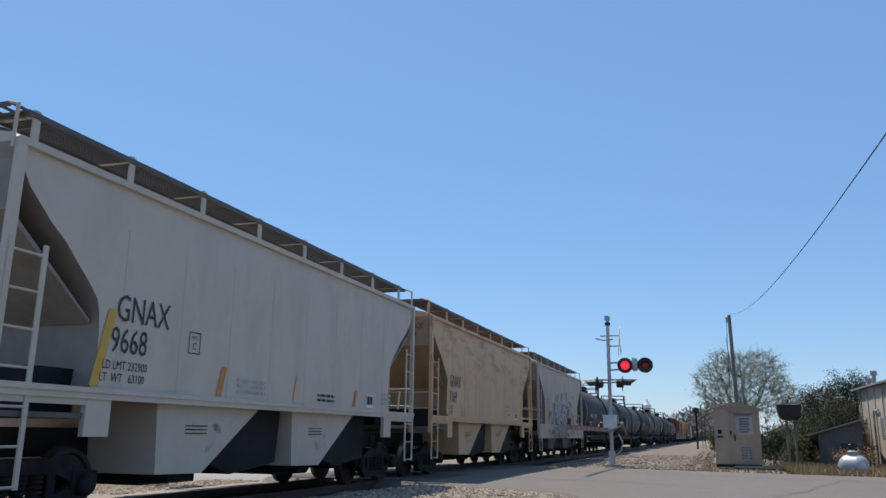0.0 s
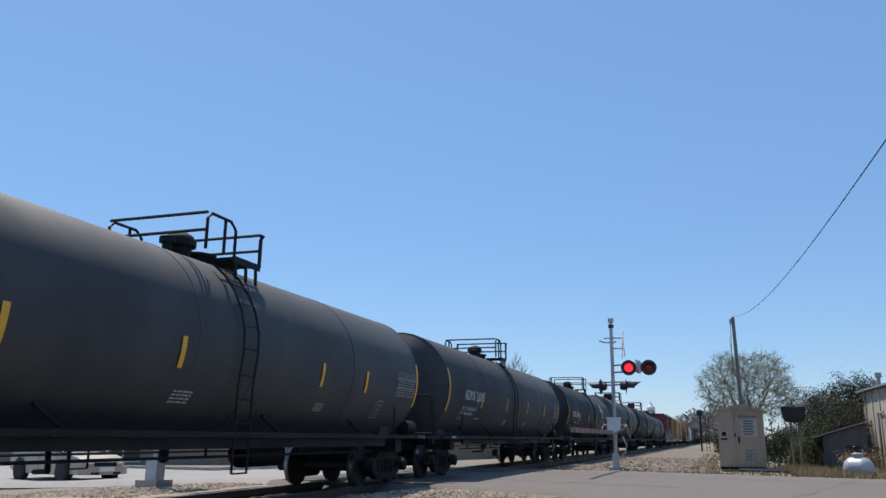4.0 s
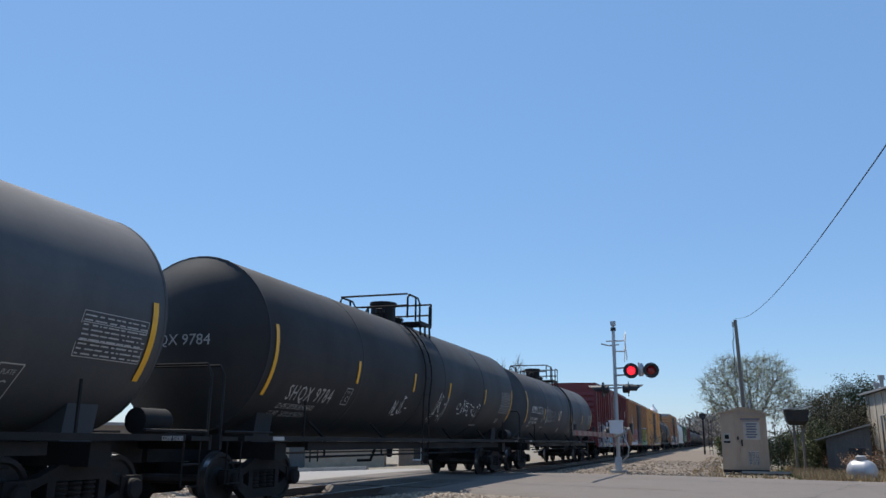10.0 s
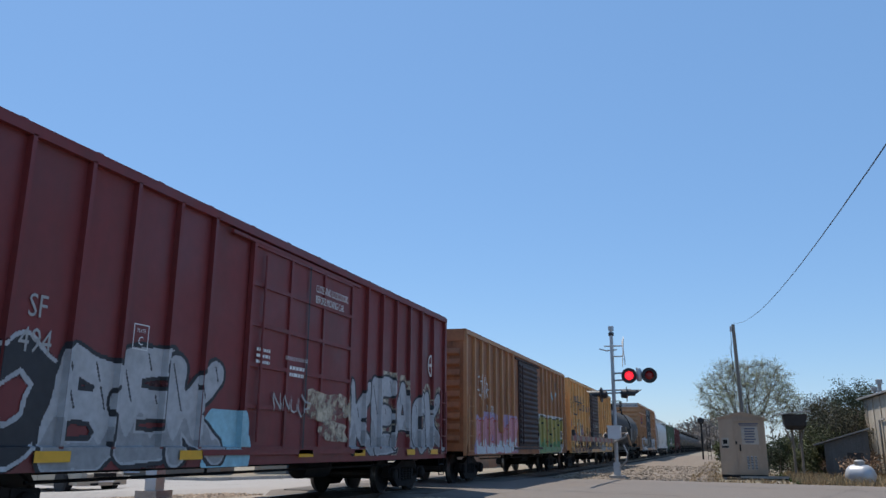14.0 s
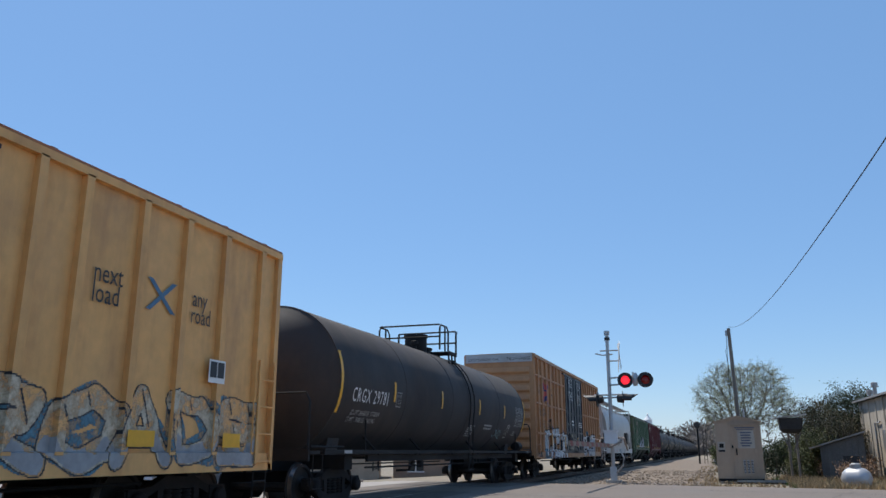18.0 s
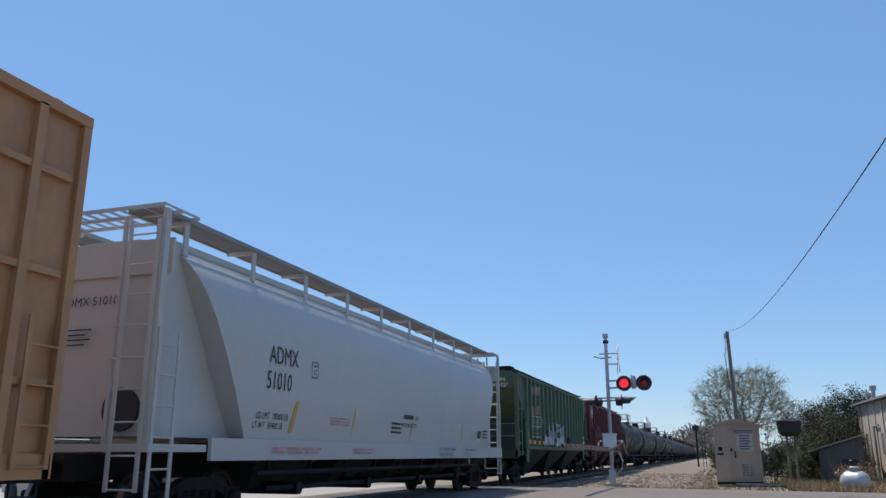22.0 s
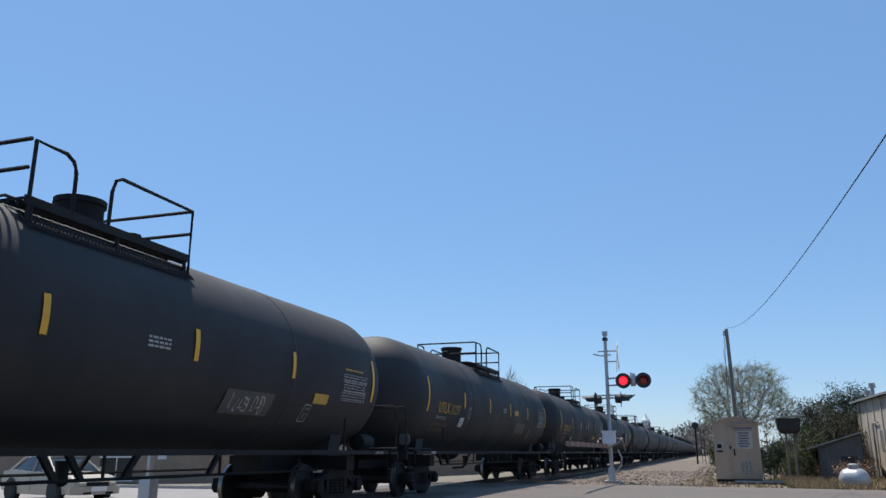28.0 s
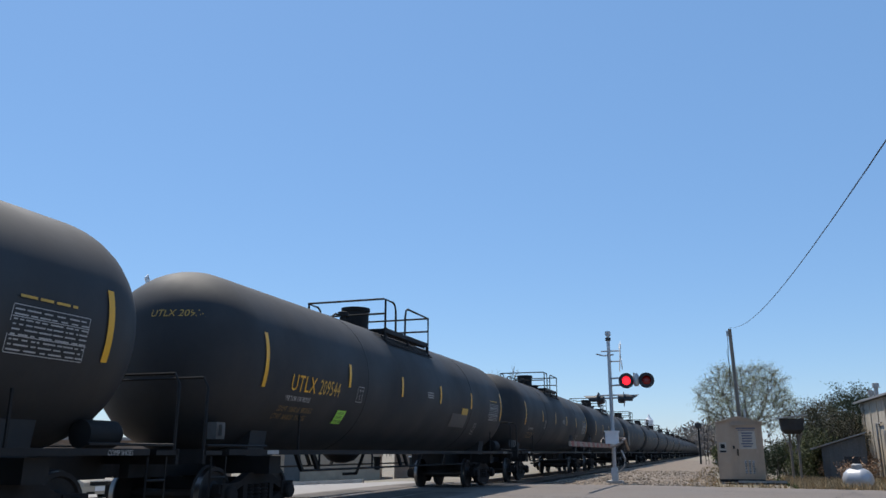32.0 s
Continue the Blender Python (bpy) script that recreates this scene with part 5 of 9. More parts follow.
    for x in (-1, 1):
        part("side_walkway", boxed((x * 1.42 - 0.06, x * 1.42 + 0.06, -h + 0.3, h - 0.3, 1.02, 1.06), (x * 1.5 - 0.02, x * 1.5 + 0.02, -h + 0.3, h - 0.3, 1.02, 1.10)), P, car)
        if detail:
            ln = [[(x * 1.2, -half + 1.9, 0.74), (x * 1.2, half - 1.9, 0.74)]]
            for k in range(5 if x > 0 else 0):
                y = -half + 2.6 + k * (2 * half - 5.2) / 4
                ln.append([(x * 1.2, y, 0.74), (x * 1.2, y, 1.05)])
            part("brake_rod", tubes(ln, 0.022, 5), P, car, "thin rods hung under the barrel")
            if style == "struts":
                for y in (-5.8, -5.2, -1.0, -0.6, 0.6, 2.4):
                    part("hanger", prism(bmesh.new(), [(y - 0.05, 1.04), (y + 0.05, 1.04), (y + (0.28 if y < 0 else -0.2), 0.74), (y + (0.2 if y < 0 else -0.28), 0.74)], x * 1.2 - 0.03, x * 1.2 + 0.03), P, car)
            else:
                part("air_reservoir", lathe_y(bmesh.new(), [(1.2, 0.06), (1.26, 0.22), (2.35, 0.22), (2.41, 0.06)], 0.95, 0.76, 14), P, car)
                part("side_angle", boxed((x * 1.36 - 0.03, x * 1.36 + 0.03, -half + 1.6, half - 1.6, 0.86, 1.0)), P, car)
    if detail:
        res = bmesh.new()
        tube(res, [(1.25, -3.0, 1.05), (0.9, -2.6, 0.62), (0.5, -2.4, 0.6)], 0.035, 6)
        part("brake_lever", res, P, car)
        end_res = bmesh.new()
        lathe_y(end_res, [(half + 0.05, 0.05), (half + 0.08, 0.17), (half + 0.62, 0.17), (half + 0.68, 0.13), (half + 0.7, 0.04)], 1.1, 1.27, 18)
        part("brake_cylinder", end_res, P, car)
        text_on(car, "COMP SHOES", half + 0.1, 1.02, 0.09, M["faded"], lambda y, z: 1.527, 0.8)
        patch_on(car, -half + 0.2, -half + 0.55, 1.03, 1.09, M["faded"], lambda y, z: 1.527, "sill_print")
        part("outlet_valve", lathe_z(bmesh.new(), [(0.62, 0.04), (0.65, 0.08), (0.8, 0.08), (0.95, 0.11)], 0, 0.6, 14), P, car)
        part("brake_wheel", BRAKE_WHEEL, None, car, "", (-0.75, -h - 0.3, 1.55))
        for y in ((-5.6, -2.8, 1.9, 5.2) if style == "ladder" else ()):
            part("hanger_strap", tubes([[(1.32, y, 1.06), (1.14, y - 0.36, 1.38)]], 0.028, 5), P, car)
        if style == "struts":
            part("bottom_outlet_skid", lathe_z(bmesh.new(), [(0.82, 0.1), (0.88, 0.3), (1.0, 0.42), (1.1, 0.42)], 0, -1.5, 18), P, car)
            part("brake_valve", boxed((1.02, 1.18, -half - 0.72, -half - 0.5, 1.25, 1.5), (0.98, 1.24, -half - 0.66, -half - 0.58, 1.3, 1.46)), M["walkway"], car, "grey brake valve on the end platform")
    trucks(car, half - 0.75)
    couplers(car, h + 0.2)

    def skin(y, z):
        return math.sqrt(max(0.05, (r + 0.016) ** 2 - (z - zc) ** 2))
    for kind, *a in marks:
        if kind == "text":
            text_on(car, a[0], a[1], a[2], a[3], a[4], skin, *a[5:])
        elif kind == "stripe":
            patch_on(car, a[0] - 0.05, a[0] + 0.05, a[1], a[2], M["yellow"], skin, "reflector_stripe", steps=8)
        elif kind == "patch":
            patch_on(car, *a[:4], a[4], skin, "placard")
        elif kind == "print":
            bars_on(car, *a[:5], a[5], skin, seed)
        elif kind == "table":
            print_table(car, *a[:4], a[4], skin, seed)
        elif kind == "tag":
            scrawl(car, *a[:4], a[4], a[5], skin, a[6] if len(a) > 6 else 8)
        elif kind == "notice":
            patch_on(car, a[0], a[0] + 0.38, a[1], a[1] + 0.25, a[2], skin, "notice", label="paper shop notice")
            for i, line in enumerate(("HOME SHOP", "FOR REPAIR", "DO NOT LOAD")):
                text_on(car, line, a[0] + 0.03, a[1] + 0.17 - i * 0.075, 0.075, M["black"], lambda y, z: skin(y, z) + 0.004, 0.68)
        elif kind == "box":
            label_box(car, a[0], a[1], a[2], skin, a[3])
        elif kind == "end":
            yend = lambda x, z: -half - (depth * 0.66 if depth < 1 else depth) * math.sqrt(max(0.0, 1 - (x * x + (z - zc) ** 2) / (r * r))) - 0.05
            vs, fs = letters(a[0], a[3])
            bm = bmesh.new()
            bv = [bm.verts.new((a[1] + u, yend(a[1] + u, a[2] + v), a[2] + v)) for u, v in vs]
            for f in fs:
                bm.faces.new([bv[i] for i in f])
            part("end_lettering", bm, a[4], car, smooth=False)
    return car, skin


# ---- boxcars ----
def boxcar(middle, L, eave, floor, paint_m, label, posts, door, end_ribs=9, seed=1, horiz=(), post_m=None, roof_m=None, top_band=None, slim=0.06):
    car = railcar("boxcar", label, "boxcar", middle)
    h = L / 2
    w = 1.42
    body = bmesh.new()
    levels(body, [(floor + 0.12, w, h), (eave - 0.04, w, h), (eave, w, h)])
    part("body", body, paint_m, car, "sheet steel box body")
    rf = bmesh.new()
    rings(rf, [[(-w - 0.05, y, eave - 0.02), (w + 0.05, y, eave - 0.02), (w + 0.05, y, eave + 0.03), (0, y, eave + 0.05), (-w - 0.05, y, eave + 0.03)] for y in (-h - 0.03, h + 0.03)])
    roof = part("roof", rf, roof_m or M["galv"], car, "low-pitched ribbed steel roof")
    for k in range(14):
        y = -h + 0.5 + k * (L - 1.0) / 13
        bm = bmesh.new()
        rings(bm, [[(-w - 0.03, yy, eave + 0.02), (0, yy, eave + 0.04), (w + 0.03, yy, eave + 0.02), (w + 0.03, yy, eave + 0.05), (0, yy, eave + 0.075), (-w - 0.03, yy, eave + 0.05)] for yy in (y - 0.05, y + 0.05)])
        part("roof_rib", bm, roof_m or M["galv"], roof)
    pm = post_m or paint_m
    d0, d1 = door
    for x in (-1, 1):
        part("top_chord", boxed((x * 1.46 - 0.045, x * 1.46 + 0.045, -h, h, eave - 0.12, eave - 0.02)), pm, car)
        part("side_sill", boxed((x * 1.45 - 0.04, x * 1.45 + 0.04, -h + 0.02, h - 0.02, floor, floor + 0.26)), paint_m, car)
        for y in posts:
            part("side_post", boxed((x * 1.46 - 0.045, x * 1.46 + 0.045, y - slim, y + slim, floor + 0.24, eave - 0.1)), pm, car)
        for z in horiz:
            for a, b in ((-h + 0.2, d0 - 0.1), (d1 + 0.1, h - 0.2)):
                part("side_rail", boxed((x * 1.455 - 0.035, x * 1.455 + 0.035, a, b, z - 0.04, z + 0.04)), pm, car)
        for s in (-1, 1):
            part("corner_post", boxed((x * 1.44 - 0.05, x * 1.44 + 0.05, s * (h - 0.05) - 0.06, s * (h - 0.05) + 0.06, floor, eave - 0.02)), pm, car)
            ladder(car, x * 1.53, s * (h - 0.12), s * (h - 0.55), floor + 0.1, floor + 1.7, 0.42, pm)
            step_iron(car, x * 1.47, s * (h - 0.32), M["steel"], 0.36, 0.35, floor + 0.1)
    for s in (-1, 1):
        bm = bmesh.new()
        zz = [floor + 0.3 + (eave - 0.6 - floor - 0.2) * k / end_ribs for k in range(end_ribs)]
        for z in zz:
            g = (eave - 0.6 - floor) / end_ribs
            y = s * h
            rings(bm, [[(xx, y, z + 0.05), (xx, y + s * 0.07, z + g * 0.35), (xx, y + s * 0.07, z + g * 0.5), (xx, y, z + g * 0.85)] for xx in (-1.28, 1.28)])
        part("end_corrugation", bm, paint_m, car, "horizontal corrugated ribs")
        part("end_cap", boxed((-1.42, 1.42, s * h - 0.035, s * h + 0.035, eave - 0.32, eave + 0.02)), top_band or paint_m, car)
        end_ladder(car, s * (h + 0.1), -0.3, 0.12, floor + 0.1, floor + 1.6, 0.42, pm)
        part("end_walkway", boxed((-0.7, 0.7, min(s * h, s * (h + 0.35)), max(s * h, s * (h + 0.35)), floor + 0.28, floor + 0.33)), M["steel"], car)
    part("center_sill", boxed((-0.3, 0.3, -h - 0.35, h + 0.35, floor - 0.08, floor + 0.12), (-1.3, 1.3, -h + 1.6, -h + 1.9, floor - 0.05, floor + 0.12), (-1.3, 1.3, h - 1.9, h - 1.6, floor - 0.05, floor + 0.12), *[(-1.3, 1.3, k - 0.06, k + 0.06, floor - 0.02, floor + 0.12) for k in (-4.5, -2.2, 0, 2.2, 4.5)]), M["steel"], car)
    part("brake_wheel", BRAKE_WHEEL, None, car, "", (-0.85, -h - 0.22, floor + 1.5))
    res = bmesh.new()
    lathe_y(res, [(1.4, 0.05), (1.45, 0.2), (2.5, 0.2), (2.55, 0.05)], 0.7, floor - 0.12, 14)
    part("air_reservoir", res, M["steel"], car)
    part("brake_rod", tubes([[(1.1, -h + 2.6, floor - 0.12), (1.1, h - 2.6, floor - 0.12)], [(1.1, -2, floor - 0.12), (1.1, -2, floor + 0.1)], [(1.1, 2, floor - 0.12), (1.1, 2, floor + 0.1)]], 0.022, 5), M["steel"], car)
    trucks(car, h - 1.75)
    couplers(car, h + 0.15)
    side = lambda y, z: 1.43 if z > floor + 0.27 else 1.496
    return car, side


def boxcar_door(car, y0, y1, z0, z1, material, label, panels=4, ribs=0, face=1.50):
    """A sliding door proud of the side, with pressed panels, locking bars and tracks."""
    bm = boxed((1.43, face - 0.03, y0, y1, z0, z1))
    door = part("door", bm, material, car, label)
    if ribs:
        rb = bmesh.new()
        for k in range(ribs):
            z = z0 + 0.1 + (z1 - z0 - 0.2) * (k + 0.5) / ribs
            rings(rb, [[(face - 0.03, y, z - 0.08), (face + 0.02, y, z - 0.02), (face + 0.02, y, z + 0.02), (face - 0.03, y, z + 0.08)] for y in (y0 + 0.08, y1 - 0.08)])
        part("door_corrugation", rb, material, door)
    else:
        for k in range(panels + 1):
            z = z0 + (z1 - z0) * k / panels
            part("door_rail", boxed((face - 0.03, face + 0.005, y0 + 0.02, y1 - 0.02, z - 0.035, z + 0.035)), material, door)
        for y in (y0 + 0.04, (y0 * 2 + y1) / 3, (y0 + 2 * y1) / 3, y1 - 0.04):
            part("door_stile", boxed((face - 0.03, face + 0.009, y - 0.035, y + 0.035, z0, z1)), material, door)
    part("locking_bar", tubes([[(face + 0.03, y0 + 0.35, z0 + 0.1), (face + 0.03, y0 + 0.35, z1 - 0.15)]], 0.022, 6), material, door)
    part("door_track", boxed((1.45, 1.53, y0 - 1.0, y1 + 0.6, z0 - 0.09, z0 - 0.01)), material, car)
    part("door_track", boxed((1.45, 1.51, y0 - 0.6, y1 + 0.3, z1 + 0.01, z1 + 0.06)), material, car)
    return door

# ---- the cars, from the first to the last in view ----
K_, W_, Y_, F_ = M["black"], M["white"], M["stencil_y"], M["faded"]
O_ = M["g_orange"]


def first_hopper():
    car, side = curved_hopper(11.86, 11.8, M["hop_white"], "dusty off-white covered hopper car with black lettering", [
        ("text", "GNAX", -4.2, 2.36, 0.47, K_, 0.74), ("text", "9668", -4.25, 1.97, 0.45, K_, 0.74),
        ("text", "LD LMT 232900", -4.35, 1.77, 0.15, K_, 0.8), ("text", "LT  WT   63100", -4.38, 1.62, 0.15, K_, 0.8),
        ("bar", -4.52, -4.38, 1.55, 2.48, M["stencil_y"], 0.2), ("bar", -2.02, -1.9, 1.56, 1.98, O_, 0.1), ("bar", 0.2, 0.3, 1.56, 2.0, M["hop_tan"], 0.1), ("bar", 2.6, 2.72, 1.56, 1.9, O_, 0.1),
        ("print", -1.5, 1.8, 0.8, 3, 0.045, F_), ("print", 1.1, 1.7, 0.7, 2, 0.045, K_), ("print", 4.0, 1.85, 0.6, 3, 0.05, F_),
        ("end", "GNAX", 0.55, 3.74, 0.21, K_), ("end", "9668", 0.55, 3.50, 0.21, K_)], seed=1, end_m=M["dusty_shade_end"])
    label_box(car, -2.75, 2.1, 0.26, side, K_)
    aci_label(car, 3.3, 1.6, 0.26, side, W_, K_)
    patch_on(car, 4.95, 5.05, 1.6, 2.0, M["hop_tan"], side, "reflector_stripe", 0.1)


def second_hopper():
    car, side = curved_hopper(24.97, 11.8, M["hop_tan"], "rust-streaked tan covered hopper car", [
        ("text", "GNAX", -4.34, 2.34, 0.47, K_, 0.74), ("text", "7169", -4.36, 1.92, 0.45, K_, 0.74),
        ("text", "LD LMT", -4.4, 1.73, 0.15, K_, 0.8), ("text", "LT WT", -4.4, 1.58, 0.15, K_, 0.8), ("print", -3.3, 1.75, 0.5, 3, 0.05, F_),
        ("bar", -4.62, -4.5, 1.6, 2.4, M["yellow"], 0.06), ("bar", 4.2, 4.35, 1.6, 2.35, M["yellow"], 0.12),
        ("text", "EXW 10-8", 1.9, 1.98, 0.13, K_, 0.8), ("text", "EW    9-8", 1.9, 1.83, 0.13, K_, 0.8), ("text", "CU FT 3281", 1.9, 1.68, 0.13, K_, 0.8), ("text", "H 9-2", 3.2, 1.95, 0.13, K_, 0.8), ("text", "H 15-0", 3.2, 1.8, 0.13, K_, 0.8),
        ("end", "GNAX", 0.65, 3.74, 0.21, K_), ("end", "7169", 0.65, 3.52, 0.21, K_)], seed=2, end_m=M["tan_end"])
    label_box(car, -1.3, 2.1, 0.24, side, F_)
    aci_label(car, 3.2, 1.62, 0.24, side, W_, K_)


def third_hopper():
    car, side = curved_hopper(37.96, 11.35, M["hop_grey"], "light grey covered hopper car with graffiti and a deep side sill", [
        ("text", "CRDX", -3.95, 2.42, 0.4, F_, 0.74), ("text", "20392", -4.05, 2.02, 0.38, F_, 0.74),
        ("bar", -4.3, -4.18, 1.6, 2.3, M["yellow"], 0.06), ("bar", 2.55, 2.67, 1.56, 1.98, M["yellow"], 0.1), ("bar", 4.35, 4.45, 1.56, 2.15, M["yellow"], 0.1),
        ("end", "CRDX", 0.55, 3.72, 0.22, K_), ("end", "20392", 0.55, 3.46, 0.22, K_)], seed=3, deep_sill=True, eave=4.0, end_m=M["dusty_shade_end"], bay_m=M["dirty_end"])
    aci_label(car, 3.75, 1.62, 0.3, side, W_, K_)
    skin = lambda y, z: 1.503 if z > 1.53 else 1.582
    rnd = random.Random(3)
    for m, y0, y1, z0, z1, n, r in ((M["w_green"], -3.2, 1.6, 1.6, 3.0, 16, 0.2), (M["w_green"], 1.2, 2.6, 1.6, 2.7, 12, 0.16), (M["w_navy"], -3.6, -2.6, 1.7, 2.5, 5, 0.17), (M["w_pink"], 1.3, 3.3, 1.6, 2.1, 12, 0.15), (M["w_cream"], -4.0, -3.0, 1.6, 1.9, 5, 0.2)):
        shapes = [blob(rnd.uniform(y0, y1), rnd.uniform(z0, z1), r * rnd.uniform(0.5, 1.1), r * rnd.uniform(0.5, 1.0), rnd, 16, 0.2) for _ in range(n)]
        part("spray_patch", lay(shapes, skin, 0.0045), m, car, smooth=False)
    graffiti(car, -2.5, 1.4, 1.0, 2.52, M["g_grey"], M["g_black"], 7, skin, 5, M["w_green"], 0.15, M["hop_grey"], 0.05, cloud=0.06, word="AINTS")
    scrawl(car, -2.4, 1.3, 1.1, 2.3, M["w_black"], 17, skin, 9, 0.04)
    scrawl(car, -1.9, -1.3, 2.65, 2.95, M["g_navy"], 5, skin, 3, 0.025)
    scrawl(car, 1.5, 2.2, 1.95, 2.25, M["w_green"], 6, skin, 5, 0.025)
    for y in (-1.75, 0.3, 2.1):
        patch_on(car, y, y + 0.11, 1.58, 2.05, M["yellow"], lambda y, z: 1.516, "reflector_stripe", 0.1)
    stars = []
    for _ in range(16):
        cy, cz, s = rnd.uniform(0.2, 4.0), rnd.uniform(1.7, 3.0), rnd.uniform(0.06, 0.12)
        stars.append([(cy + s * (1 if k % 2 else 0.4) * math.sin(k * math.pi / 5), cz + s * (1 if k % 2 else 0.4) * math.cos(k * math.pi / 5)) for k in range(10)])
    part("painted_star", lay(stars, lambda y, z: 1.516, 0.003), M["g_navy"], car, smooth=False)
    sill = lambda y, z: 1.566
    scrawl(car, -3.9, -2.6, 1.02, 1.36, M["g_black"], 12, sill, 8, 0.03)
    part("spray_patch", lay([blob(k, 1.2, 0.18, 0.11, rnd, 14, 0.3) for k in (1.9, 2.4, 3.6, -3.0)], sill, 0.003), M["w_green"], car, smooth=False)
    scrawl(car, 2.3, 3.1, 1.05, 1.4, K_, 4, sill, 5)
    scrawl(car, 4.3, 5.3, 1.05, 1.35, K_, 6, sill, 7)


def admx(number, y=-6.35, small=("187400 LB  85000 KG", "75600 LB  34300 KG", "NEW 7-96"), at=(-4.6, -1.5, 1.6, 4.7), low=1.83):
    m = [("text", "ADMX " + number, y, 2.12, 0.40, W_, 0.72, 1.25), ("stripe", -7.8, 1.75, 2.9), ("stripe", 7.8, 1.75, 2.75)]
    m += [("stripe", k, 1.93, 2.36) for k in at]
    m += [("table", 6.6, 1.95, 1.1, 0.52, F_), ("box", 5.75, 1.44, 0.32, F_), ("print", at[2] + 0.1, 1.62, 0.3, 4, 0.02, F_), ("print", at[1] + 0.1, 1.62, 0.42, 4, 0.025, F_), ("print", -4.9, 1.6, 0.5, 1, 0.03, F_), ("box", at[0] - 0.52, 1.84, 0.25, F_)]
    if small:
        m += [("text", "LD LMT  " + small[0], y - 0.1, low, 0.13, W_, 0.78), ("text", "LT WT    " + small[1], y - 0.16, low - 0.14, 0.13, W_, 0.78), ("text", small[2], y - 0.2, low - 0.28, 0.12, F_, 0.75)]
    return m


def utlx(number, notice=None, tag=None, patch=None):
    m = [("text", "UTLX", -6.56, 2.09, 0.40, M["yellow"], 0.85, 1.1), ("text", number, -5.52, 2.09, 0.38, M["stencil_y"], 0.68, 1.1),
         ("text", "THE TANK CAR PEOPLE", -6.62, 1.92, 0.12, F_, 0.68), ("text", "LD LMT  196600 LB   89200 KG", -6.71, 1.74, 0.125, M["dim_y"], 0.72), ("text", "LT WT   66400 LB   30100 KG", -6.76, 1.61, 0.125, M["dim_y"], 0.72),
         ("stripe", -7.42, 2.08, 2.96), ("stripe", 7.45, 2.09, 2.96), ("box", -3.88, 2.04, 0.27, F_)]
    m += [("stripe", y, 2.30, 2.75) for y in (-4.3, -1.48, 1.25, 4.03)]
    m += [("table", 6.03, 2.05, 1.08, 0.5, F_), ("print", 6.1, 2.64, 0.8, 1, 0.03, Y_), ("print", 0.22, 2.5, 0.45, 3, 0.03, F_), ("box", 4.72, 1.6, 0.26, F_)]
    if notice:
        m.append(("notice", *notice))
    if tag:
        m.append(("patch", tag[0], tag[0] + 0.55, tag[1], tag[1] + 0.18, M["stencil_y"]))
    if patch:
        m.append(("patch", patch[0], patch[0] + 1.4, patch[1], patch[1] + 0.36, M["tank_patch"]))
    return m


